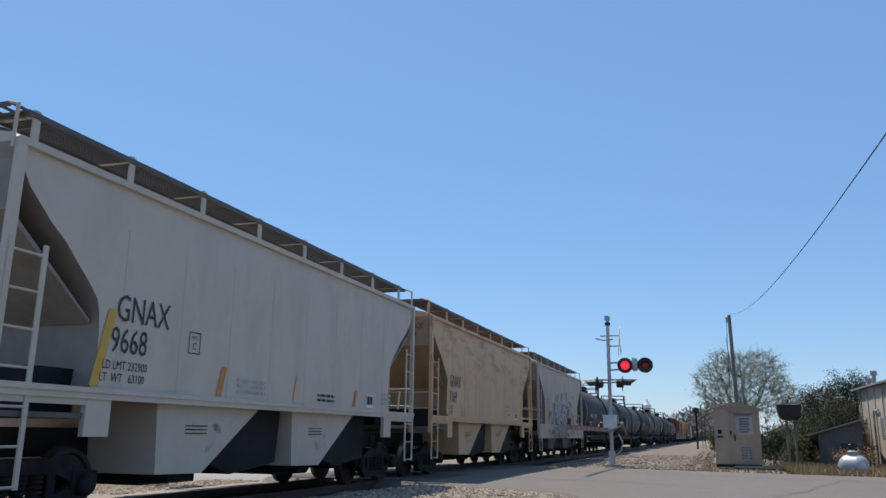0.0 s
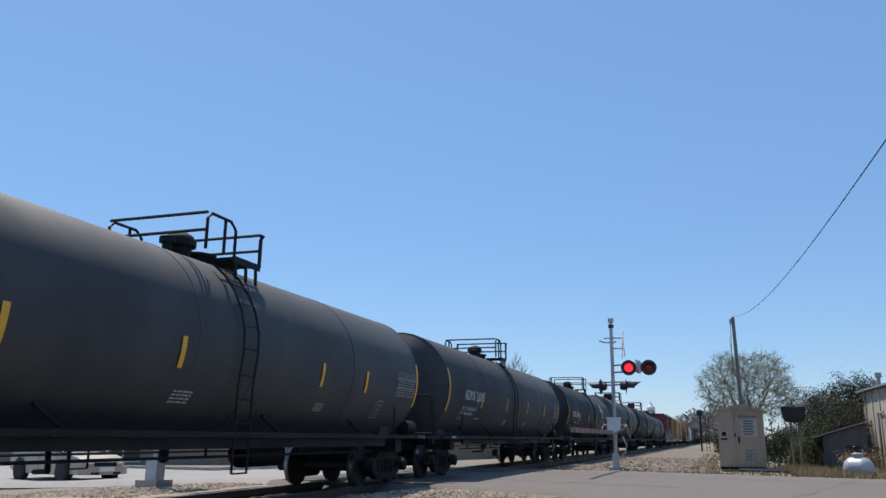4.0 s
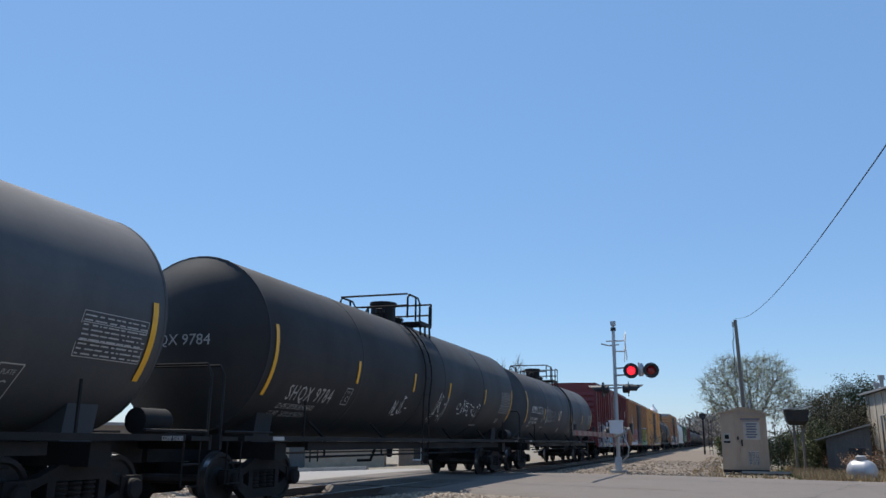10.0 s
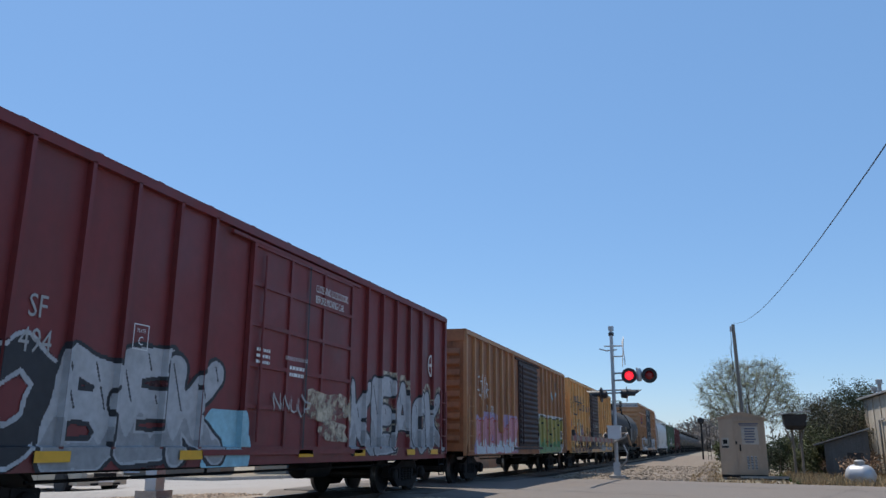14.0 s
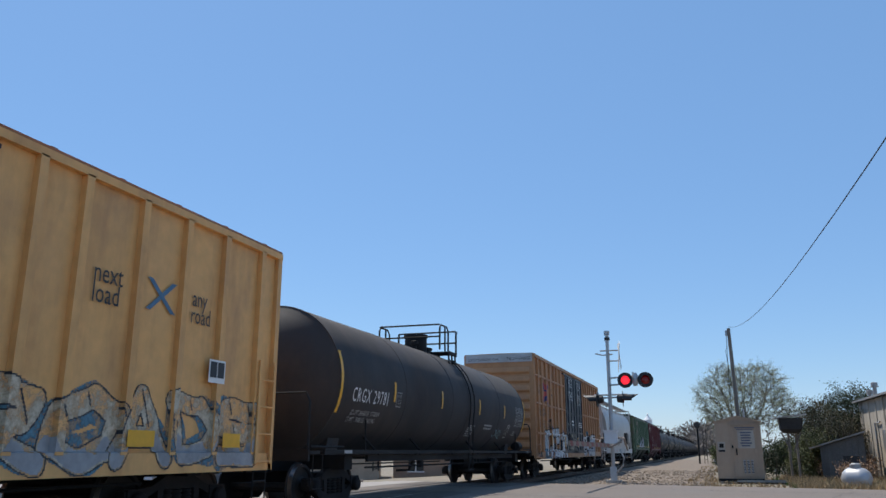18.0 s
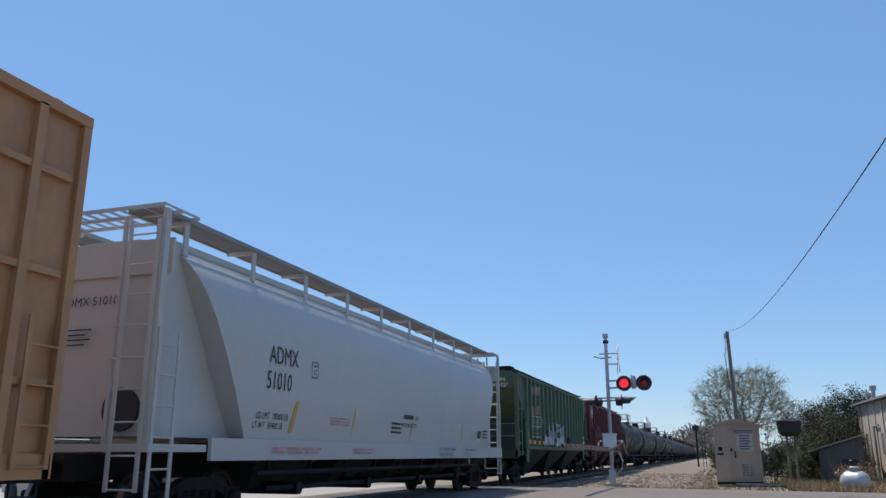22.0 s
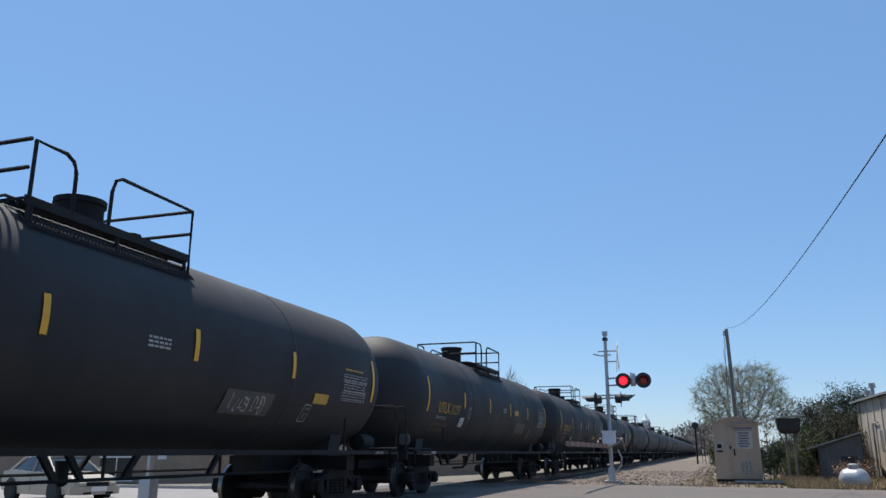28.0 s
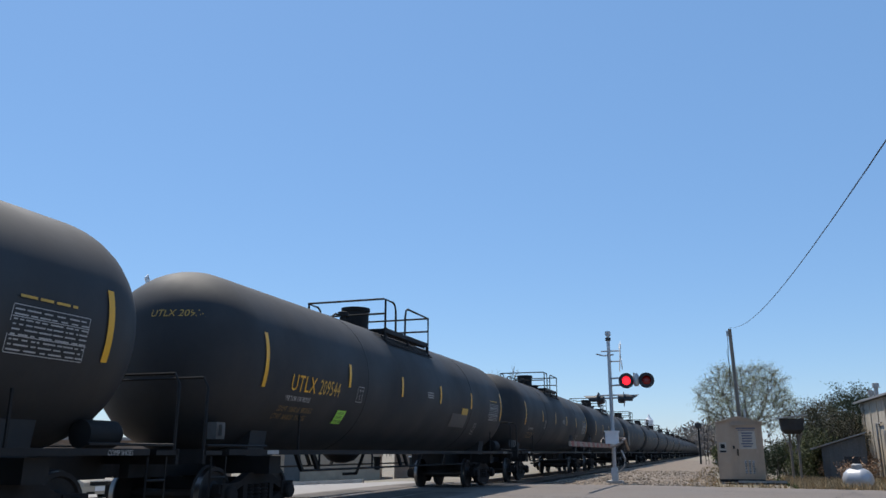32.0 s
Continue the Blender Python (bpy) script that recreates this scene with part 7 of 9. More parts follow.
    for y, s in ((-8.58, "63"), (-7.64, "82"), (-6.72, "85")):
        text_on(tb, s, y, 2.05, 0.46, K_, low, 0.78, 1.1, "car_number")
    tskin = boxside(posts, 0.81, (-2.35, 2.6), (1.81, 3.02))
    arms = []
    for a, b in (((-7.4, 3.95), (-6.42, 3.1)), ((-7.4, 3.2), (-6.42, 4.0))):
        d = Vector((b[0] - a[0], b[1] - a[1])).normalized()
        q = Vector((-d.y, d.x))
        for lo, hi, m in ((-0.17, -0.03, M["g_navy"]), (-0.03, 0.14, M["g_red"])):
            arms.append(([(a[0] + q.x * k, a[1] + q.y * k) if e == 0 else (b[0] + q.x * k, b[1] + q.y * k) for e, k in ((0, lo), (1, lo), (1, hi), (0, hi))], m))
    drape(tb, "emblem", "red and blue crossed-arrow emblem", arms, tskin, 0.025)
    rnd = random.Random(74)
    drape(tb, "spray_patch", "teal and black sprayed clouds", [(blob(-6.95, 0.98, 0.75, 0.2, rnd, 24, 0.2), M["w_cyan"]), (blob(-8.6, 1.1, 0.4, 0.28, rnd, 20, 0.3), M["w_black"]), (blob(-4.9, 2.32, 0.2, 0.2, rnd, 18, 0.3), M["w_black"]), (blob(-6.2, 2.2, 0.12, 0.25, rnd, 18, 0.3), M["w_black"])], tskin, 0.03, 0.003)
    graffiti(tb, -7.25, -2.3, 0.84, 2.0, M["g_white"], M["g_black"], 71, tskin, 5, M["w_navy"], 0.15, None, 0.05, cloud=0.0, word="FAZUR")
    scrawl(tb, -7.1, -2.6, 0.95, 1.8, M["g_black"], 75, tskin, 9, 0.03)
    graffiti(tb, -2.2, -0.1, 1.15, 2.0, M["w_cream"], M["g_black"], 72, tskin, 3, M["w_black"], 0.12, None, 0.04, cloud=0.0, word="HEN")
    graffiti(tb, 2.5, 6.9, 0.9, 2.0, M["g_white"], M["g_black"], 73, tskin, 4, M["w_cyan"], 0.16, M["g_grey"], 0.05, cloud=0.05, word="OADS")
    for y in (-6.3, -3.2, 0.5):
        patch_on(tb, y, y + 0.12, 1.3, 1.8, M["yellow"], lambda y, z: 1.548, "reflector_stripe")
    text_on(tb, "RAILCAR POOLING EXPERTS", 3.3, 3.2, 0.36, M["box_brown"], low, 0.85)
    part("emblem", lay([rect(5.2, 5.9, 3.6, 3.72), rect(5.5, 5.62, 3.3, 3.72), rect(6.1, 6.22, 3.2, 3.65, 0.35), rect(6.45, 6.57, 3.2, 3.65, -0.35)], low, 0.004), M["g_red"], tb, "faded red emblem", smooth=False)
    end_text(tb, "EXCESS HEIGHT CAR", -1.3, 4.74, 0.14, K_, -9.47)
    end_text(tb, "TBOX 638285", 0.35, 4.74, 0.17, K_, -9.47)
    label_box(tb, -6.55, 2.52, 0.24, low, M["box_brown"])
    text_on(tb, "205300", -7.6, 1.56, 0.15, M["box_brown"], low, 0.8)
    text_on(tb, "80700", -7.58, 1.4, 0.15, M["box_brown"], low, 0.8)
    text_on(tb, "LD LMT", -8.55, 1.56, 0.15, M["box_brown"], low, 0.8)


def sheet_lift(y, z):
    return 1.445


def the_ribbed_hoppers():
    bn, side = ribbed_hopper(275.15, M["hop_green"], M["post_green"], "faded green ribbed covered hopper car with an orange and white emblem", 81, M["bay_green"])
    up = lambda y, z: 1.525
    orange = [(-5.63, 3.76), (-4.85, 3.81), (-4.4, 3.78), (-4.26, 3.66), (-4.24, 3.43), (-4.36, 3.28), (-4.65, 3.21), (-4.64, 3.47), (-5.0, 3.43), (-5.14, 3.22), (-5.4, 3.45), (-5.6, 3.46)]
    peach = [(-5.62, 2.66), (-5.6, 2.98), (-5.19, 2.97), (-4.76, 3.0), (-4.72, 2.67)]
    tips = [[(-5.75, 3.43), (-5.66, 3.74), (-5.47, 3.77), (-5.43, 3.48)], [(-4.82, 3.45), (-4.85, 3.81), (-4.62, 3.80), (-4.62, 3.47)], [(-6.01, 2.65), (-5.89, 2.97), (-5.62, 2.99), (-5.62, 2.66)], [(-4.78, 2.67), (-4.78, 3.02), (-4.64, 3.17), (-4.42, 3.12), (-4.34, 2.98), (-4.38, 2.84), (-4.56, 2.69)]]
    drape(bn, "emblem", "faded orange and cream rounded block emblem", [(orange, M["em_orange"]), (peach, M["em_peach"])] + [(t, M["em_cream"]) for t in tips], ribskin)
    drape(bn, "lining", "thin cream ruled lines", [(rect(-6.18, -4.13, z, z + 0.045), M["cream"]) for z in (2.56, 2.17, 1.75)], ribskin, 0.022)
    scrawl(bn, -6.85, -6.45, 2.65, 3.1, M["faded"], 88, ribskin, 4, 0.02)
    text_on(bn, "BN", -6.15, 2.24, 0.36, M["cream"], up, 0.72)
    text_on(bn, "445", -5.43, 2.25, 0.36, M["cream"], up, 0.72)
    text_on(bn, "927", -4.63, 2.26, 0.36, M["cream"], up, 0.72)
    text_on(bn, "LD LMT", -6.12, 2.03, 0.15, M["cream"], up, 0.75)
    text_on(bn, "LT WT", -6.12, 1.86, 0.15, M["cream"], up, 0.75)
    text_on(bn, "206900", -5.4, 2.04, 0.15, M["cream"], up, 0.75)
    text_on(bn, "61400", -5.38, 1.87, 0.15, M["cream"], up, 0.75)
    graffiti(bn, -3.55, 0.95, 1.52, 2.45, M["g_grey"], M["g_black"], 83, ribskin, 4, M["w_black"], 0.19, M["g_white"], 0.03, cloud=-0.06, word="JUCK")
    for y, w in ((-6.95, 0.45), (-6.1, 0.45), (-5.2, 0.45), (-4.3, 0.4), (-1.5, 0.3), (0.7, 0.35), (1.7, 0.35), (2.7, 0.35), (4.0, 0.4), (5.5, 0.5), (6.4, 0.4)):
        patch_on(bn, y, y + w, 1.47, 1.63, M["stencil_y"], up, "reflector")
    patch_on(bn, -6.87, -6.45, 1.69, 1.95, M["yellow"], side, "placard")
    aci_label(bn, 6.5, 1.7, 0.36, up, M["cream"], K_)
    end_text(bn, "BN", 0.72, 3.78, 0.2, M["cream"], -8.44)
    end_text(bn, "445927", 0.5, 3.56, 0.2, M["cream"], -8.44)

    sf, side = ribbed_hopper(293.63, M["hop_red"], M["hop_red"], "oxide-red ribbed covered hopper car with white lettering", 82, M["bay_red"])
    ring = [(-7.36 + 0.33 * math.cos(k * math.tau / 24), 3.58 + 0.38 * math.sin(k * math.tau / 24)) for k in range(24)]
    part("emblem", lay([ring], side, 0.004), M["cream"], sf, "round cream cross emblem", smooth=False)
    part("emblem_quarter", lay([[(-7.36 + a * (0.06 + 0.2 * p), 3.58 + b * (0.14 + 0.2 * q)) for p, q in ((0, 0), (1, 0), (0.75, 0.6), (0, 1))] for a in (-1, 1) for b in (-1, 1)], side, 0.009), M["hop_red"], sf, smooth=False)
    for s, y in (("AT", -6.0), ("SF", -5.15)):
        text_on(sf, s, y, 2.52, 0.36, M["cream"], up, 0.7)
    for s, y in (("3", -6.55), ("12", -5.95), ("93", -5.15), ("6", -4.4)):
        text_on(sf, s, y, 2.14, 0.36, M["cream"], up, 0.7)
    bars_on(sf, -6.0, 1.85, 0.4, 2, 0.07, F_, up, 3)
    bars_on(sf, -5.2, 1.85, 0.35, 2, 0.07, F_, up, 4)
    patch_on(sf, -6.85, -6.35, 1.83, 2.1, M["yellow"], side, "placard")
    for y in (-3.6, -1.2, 0.4, 1.2, 2.6, 4.6, 6.0):
        patch_on(sf, y, y + 0.4, 1.48, 1.63, M["stencil_y"], up, "reflector")
    scrawl(sf, -4.4, -0.2, 1.7, 2.1, F_, 85, up, 8, 0.03)
    scrawl(sf, 0.5, 1.4, 1.6, 2.0, W_, 86, up, 3, 0.03)
    end_text(sf, "ATSF", 0.72, 3.78, 0.19, M["cream"], -8.44)
    end_text(sf, "312936", 0.6, 3.57, 0.19, M["cream"], -8.44)


M["hop_rust"] = paint("rust_wash", (0.26, 0.13, 0.06), 0.7, 0, 0.3, patch=3)
M["tank_patch"] = paint("grey_overpaint", (0.07, 0.07, 0.072), 0.6)
M["placard_g"] = paint("pale_green_placard", (0.42, 0.52, 0.38), 0.6)
M["placard_l"] = paint("bright_green_placard", (0.35, 0.70, 0.10), 0.6)
first_hopper()
second_hopper()
third_hopper()
the_tanks()
the_boxcars()
white_hopper(255.12)
the_ribbed_hoppers()

# ---- the ground, the road and the track ----
def drop(x):
    """How far the land falls away beyond the track."""
    return float(np.interp(-x, [11.5, 21.0, 40.0], [0.0, -0.52, -0.7]))


def grid(name, xs, ys, height, material, kind_label, keep=None):
    bm = bmesh.new()
    v = {}
    for i, x in enumerate(xs):
        for j, y in enumerate(ys):
            v[i, j] = bm.verts.new((x, y, height(x, y)))
    for i in range(len(xs) - 1):
        for j in range(len(ys) - 1):
            if keep is None or keep((xs[i] + xs[i + 1]) / 2, (ys[j] + ys[j + 1]) / 2):
                bm.faces.new((v[i, j], v[i + 1, j], v[i + 1, j + 1], v[i, j + 1]))
    ob = new(name, mesh_of(name, bm, material))
    return tagged(ob, kind_label, name, kind="structure")


def spread(a, b, fine, far):
    out = [float(k) for k in np.arange(a, b + 0.01, fine)]
    d = fine
    while out[-1] < far:
        d *= 1.6
        out.append(out[-1] + d)
    d = fine
    while out[0] > -far:
        d *= 1.6
        out.insert(0, out[0] - d)
    return out


def rough(x, y, s=1.0):
    return 0.05 * noise.noise(Vector((x * 0.35 * s, y * 0.35 * s, 0.0))) + 0.02 * noise.noise(Vector((x * 1.7, y * 1.7, 3.0)))


def land(x, y):
    base = -0.14 + drop(x)
    if -10.2 < x < -6.4:
        base = -0.42
    return base + (rough(x, y) if -60 < x < 60 and -20 < y < 160 else 0)


grid("ground", spread(-32, 24, 1.0, 2600), spread(-8, 130, 1.5, 2600), land, M["earth"], "dry earth with thin grass")

NEAR = [(-60, 22.5), (-24, 20.5), (-13.5, 17.9), (-10, 17.6), (-5.9, 17.5), (-4.4, 17.0), (-3, 16.2), (-2.5, 15.2), (-1.8, 12.5), (-1.0, 6), (-0.5, -8), (60, -8)]
FAR = [(-60, 38), (-24, 30.8), (-13, 29.4), (-6, 28.2), (-2.3, 28.3), (4.5, 26.9), (12, 25.5), (60, 18)]


def along(table, x):
    return float(np.interp(x, [p[0] for p in table], [p[1] for p in table]))


def the_road():
    bm = bmesh.new()
    xs = [-60, -48, -40, -34, -30, -27, -24, -21, -18, -16, -14, -12.5, -11.5, -10.5, -9.5, -8.3, -7, -5.9, -5, -4.4, -3.6, -3, -2.75, -2.5, -2.2, -1.8, -1.4, -1, -0.5, 0.5, 2, 4, 6, 9, 13, 20, 35, 60]
    rows = []
    for x in xs:
        a, b = along(NEAR, x), along(FAR, x)
        n = 12
        z = drop(x) * 0.9 - 0.012
        row = [bm.verts.new((x, a - 0.35, z - 0.14))]
        row += [bm.verts.new((x, a + (b - a) * k / n + (0.12 * noise.noise(Vector((x, k, 0))) if k in (0, n) else 0), z + 0.02 * math.sin(math.pi * k / n))) for k in range(n + 1)]
        row.append(bm.verts.new((x, b + 0.35, z - 0.14)))
        rows.append(row)
    for p, q in zip(rows, rows[1:]):
        for i in range(len(p) - 1):
            bm.faces.new((p[i], q[i], q[i + 1], p[i + 1]))
    me = mesh_of("road", bm, M["asphalt"])
    me.materials.append(M["apron"])
    for p in me.polygons:
        if p.center.x < -10.4:
            p.material_index = 1
    return tagged(new("road", me), "worn pale grey asphalt road over the crossing", "road", kind="structure")


the_road()


def seams():
    """Tar seams and cracks in the asphalt."""
    rnd = random.Random(9)
    bm = bmesh.new()
    for x0, y0, x1, y1 in ((-6.0, 20.5, -1.0, 19.2), (-5.5, 25.2, 4.0, 23.4), (-14, 21.5, -20, 23), (-13, 26, -22, 28.2), (1.0, 16.0, 3.4, 24.8)):
        last = None
        for k in range(13):
            f = k / 12
            x, y = x0 + (x1 - x0) * f + rnd.uniform(-0.1, 0.1), y0 + (y1 - y0) * f + rnd.uniform(-0.1, 0.1)
            z = drop(x) * 0.9 + 0.014
            p = (bm.verts.new((x, y, z)), bm.verts.new((x, y + rnd.uniform(0.03, 0.07), z)))
            if last:
                bm.faces.new((last[0], p[0], p[1], last[1]))
            last = p
    tagged(new("tar_seam", mesh_of("tar_seam", bm, M["steel"])), "dark tar seams in the asphalt", "trim", kind="structure")


seams()


def the_track():
    track = thing("railway_track", "single railway track on timber ties in darkened ballast", "track", at=(TRACK, 0, 0), kind="structure")
    ys = [-30.0, 0, 20, 40, 80, 160, 320, 640, 1000]
    for x in (-0.76, 0.76):
        bm = bmesh.new()
        loop = [(-0.07, -0.17), (0.07, -0.17), (0.07, -0.15), (0.012, -0.13), (0.012, -0.05), (0.036, -0.035), (0.036, -0.006), (0.026, 0.0), (-0.026, 0.0), (-0.036, -0.006), (-0.036, -0.035), (-0.012, -0.05), (-0.012, -0.13), (-0.07, -0.15)]
        rings(bm, [[(x + a, y, b) for a, b in loop] for y in ys])
        me = mesh_of("rail", bm, M["rail"])
        me.materials.append(M["tread"])
        for p in me.polygons:
            if p.center.z > -0.004 and abs(p.normal.z) > 0.9:
                p.material_index = 1
        part("rail", me, None, track, "steel rail with a polished head")
    bb = bmesh.new()
    prof = [(-2.6, -0.5), (-1.75, -0.2), (-1.2, -0.17), (1.2, -0.17), (1.75, -0.2), (2.6, -0.5)]
    rings(bb, [[(a, y, b + 0.03 * noise.noise(Vector((a, y * 0.6, 0)))) for a, b in prof] for y in list(np.arange(-20, 130, 1.5)) + [160.0, 250, 500, 1000]], closed=False)
    part("ballast_bed", bb, M["oily_shade"], track, "crushed stone bed, dark with oil and painted train shade")
    tie = mesh_of("tie", boxed((-1.28, 1.28, -0.115, 0.115, -0.33, -0.155)), M["tie"])
    k = 0
    y = -12.0
    while k < 150:
        if not 17.0 < y < 28.6:
            part("tie", tie, None, track, "", (0, y, 0))
            k += 1
        y += 0.56
    rest = bmesh.new()
    while y < 420:
        box(rest, -1.28, 1.28, y - 0.115, y + 0.115, -0.33, -0.155)
        y += 0.56
    tagged(part("distant_ties", rest, M["tie"], track), kind="stuff")
    for x0, x1 in ((-0.66, 0.66), (-1.9, -0.84), (0.84, 1.9)):
        for i in range(5):
            # panels share the bed's dark colour, which includes the train's shade
            part("crossing_panel", boxed((x0, x1, 17.7 + i * 2.1, 19.75 + i * 2.1, -0.12, 0.006)), M["oily_shade"], track)
    return track


the_track()


def stones(name, count, seed, where, size, material, label):
    """Loose crushed stone; where(rnd) gives x, y, z."""
    rnd = random.Random(seed)
    bm = bmesh.new()
    for _ in range(count):
        x, y, z = where(rnd)
        s = rnd.uniform(0.5, 1.2) * size
        top = [bm.verts.new((x + s * rnd.uniform(0.5, 0.9) * math.cos(a + rnd.uniform(-0.3, 0.3)), y + s * rnd.uniform(0.5, 0.9) * math.sin(a), z + s * rnd.uniform(0.1, 0.5))) for a in (0, 1.26, 2.5, 3.77, 5.0)]
        tip = bm.verts.new((x + rnd.uniform(-0.2, 0.2) * s, y + rnd.uniform(-0.2, 0.2) * s, z + s * rnd.uniform(0.6, 0.9)))
        low = [bm.verts.new((v.co.x * 1.0, v.co.y, z - s * 0.3)) for v in top]
        for i in range(5):
            j = (i + 1) % 5
            bm.faces.new((top[i], top[j], tip))
            bm.faces.new((low[i], low[j], top[j], top[i]))
    ob = new(name, mesh_of(name, bm, material, False))
    return tagged(ob, label, "gravel", kind="stuff")


def near_heap(r):
    while True:
        x, y = r.uniform(-7.2, -1.6), r.uniform(11.5, 17.4)
        if y < along(NEAR, x) - 0.1:
            return x, y, heap(x, y)


def heap(x, y):
    e = min(1.0, max(0.0, (along(NEAR, x) - y) / 1.2))
    return -0.10 + 0.10 * e * (0.6 + 0.6 * noise.noise(Vector((x * 0.8, y * 0.8, 5.0)))) - (0.1 if x < -6.3 else 0.0)


grid("gravel_verge", [float(k) for k in np.arange(-7.4, -1.0, 0.25)], [float(k) for k in np.arange(2, 17.6, 0.25)], lambda x, y: heap(x, y) - 0.005 - 0.12 * min(1.0, max(0.0, (9.5 - y) / 1.5)) - 0.1 * min(1.0, max(0.0, (x + 1.6) / 0.4)), M["ballast"], "bank of crushed limestone beside the road", lambda x, y: 8.0 + 1.2 * noise.noise(Vector((x, 0, 2.0))) < y < along(NEAR, x) - 0.12)
stones("loose_stones", 5200, 3, near_heap, 0.055, M["stone"], "loose crushed limestone heaped by the road edge")
stones("verge_stones", 2600, 4, lambda r: (r.uniform(-6.3, -0.3), 28.6 + 26 * r.random() ** 1.6, -0.11), 0.07, M["brown_stone"], "scattered brown gravel along the railway")
stones("ballast_stones", 3000, 5, lambda r: (TRACK + r.choice((-1, 1)) * r.uniform(1.2, 2.2), r.choice((r.uniform(6, 17), r.uniform(29, 60))), -0.22), 0.06, M["stone"], "loose ballast on the shoulders of the track")


def island(r):
    x = r.uniform(-15.2, -10.6)
    y = r.uniform(12.5, 17.6)
    return x, y, -0.13 + drop(x)


stones("island_stones", 3200, 6, island, 0.06, M["stone"], "gravel round the far signal mast")
grid("gravel_strip", [float(k) for k in np.arange(-6.6, 0.2, 0.4)], [float(k) for k in np.arange(28.2, 130, 1.0)], lambda x, y: -0.10 + 0.04 * noise.noise(Vector((x, y, 1.0))) - 0.06 * max(0, x + 0.6), M["gravel"], "gravel strip along the track", lambda x, y: y > along(FAR, x) + 0.3 and x < -0.4 - 1.2 * noise.noise(Vector((0, y * 0.2, 0))))
grid("far_gravel", [float(k) for k in np.arange(-15.6, -10.2, 0.3)], [float(k) for k in np.arange(6, 17.6, 0.4)], lambda x, y: -0.12 + drop(x) + 0.03 * noise.noise(Vector((x, y, 1.0))), M["ballast"], "gravel island beyond the track", lambda x, y: y < along(NEAR, x) - 0.4)

# ---- the crossing signals ----
def crossing_signal(x, y, turn, label, top=5.5, foot=0.6):
    s = thing("crossing_signal", label, "crossing signal", "crossing signals", (x, y, -0.05), turn)
    A, B = M["mast"], M["lamp_black"]
    part("foundation", boxed((-0.3, 0.3, -0.3, 0.3, -0.12, 0.05)), M["concrete"], s)
    part("base_box", rings(bmesh.new(), [[(a * k, b * k, z) for a, b in ((-0.2, -0.2), (0.2, -0.2), (0.2, 0.2), (-0.2, 0.2))] for z, k in ((0.05, foot), (0.5, foot), (0.54, foot * 0.9))]), A, s, "cast junction box at the foot")
    part("mast", lathe_z(bmesh.new(), [(0.4, 0.075), (top, 0.07), (top + 0.01, 0.02)], 0, 0, 14), A, s, "silver aluminium mast")
    part("bell", boxed((-0.1, 0.1, -0.1, 0.1, top + 0.0, top + 0.16)), A, s)
    part("band", lathe_z(bmesh.new(), [(top - 0.22, 0.11), (top - 0.1, 0.11)], 0, 0, 12), B, s)
    # crossbuck, edge almost on
    cb = bmesh.new()
    for a in (radians(48), radians(-48)):
        c, d = math.cos(a), math.sin(a)
        pts = [(p * 0.68 * c - q * 0.1 * d, p * 0.68 * d + q * 0.1 * c) for p, q in ((-1, -1), (1, -1), (1, 1), (-1, 1))]
        rings(cb, [[(v - 0.2 * u, u, 4.84 + w) for u, w in pts] for v in ((0.47, 0.45) if a > 0 else (0.445, 0.425))])
    part("crossbuck", cb, M["white"], s, "white crossed boards")
    part("crossbuck_bracket", tubes([[(-0.3, 0, 5.08), (0.44, 0, 5.08)], [(0, 0, 4.66), (0.44, 0, 4.66)], [(-0.5, 0, 4.98), (-0.2, 0, 4.9), (0.2, 0, 4.93)]], 0.03, 6), A, s)
    return s


def lamp_head(parent, x, y, z, face, lens, name="lamp", hood=0.28):
    """One round lamp with its dark plate and visor, facing along face (a unit vector in plan)."""
    f = Vector((face[0], face[1], 0)).normalized()
    q = f.to_track_quat("Z", "Y").to_matrix().to_4x4()
    m = Matrix.Translation((x, y, z)) @ q
    bm = lathe_z(bmesh.new(), [(-0.02, 0.285), (-0.005, 0.30), (0.01, 0.30), (0.012, 0.17)], 0, 0, 28)
    bmesh.ops.transform(bm, matrix=m, verts=bm.verts)
    lamp = part(name, bm, M["lamp_black"], parent, "round black signal lamp")
    bm = lathe_z(bmesh.new(), [(-0.24, 0.1), (-0.2, 0.15), (-0.02, 0.16)], 0, 0, 20)
    bmesh.ops.transform(bm, matrix=m, verts=bm.verts)
    part("housing", bm, M["lamp_black"], lamp)
    bm = lathe_z(bmesh.new(), [(0.012, 0.165), (0.03, 0.155), (0.045, 0.1), (0.05, 0.02)], 0, 0, 24)
    bmesh.ops.transform(bm, matrix=m, verts=bm.verts)
    part("lens", bm, M[lens], lamp, "glowing red lens" if lens == "red_on" else "dim red lens")
    bm = bmesh.new()
    pts = [radians(a) for a in range(-20, 201, 20)]
    up = m.to_3x3().inverted() @ Vector((0, 0, 1))
    base = math.atan2(up.y, up.x) - math.pi / 2
    rings(bm, [[(0.175 * math.cos(a + base), 0.175 * math.sin(a + base), 0.01) for a in pts], [(0.178 * math.cos(a + base), 0.178 * math.sin(a + base), hood * (0.55 + 0.45 * max(0, math.sin(a)))) for a in pts]], closed=False)
    bmesh.ops.transform(bm, matrix=m, verts=bm.verts)
    part("visor", bm, M["lamp_black"], lamp)
    return lamp


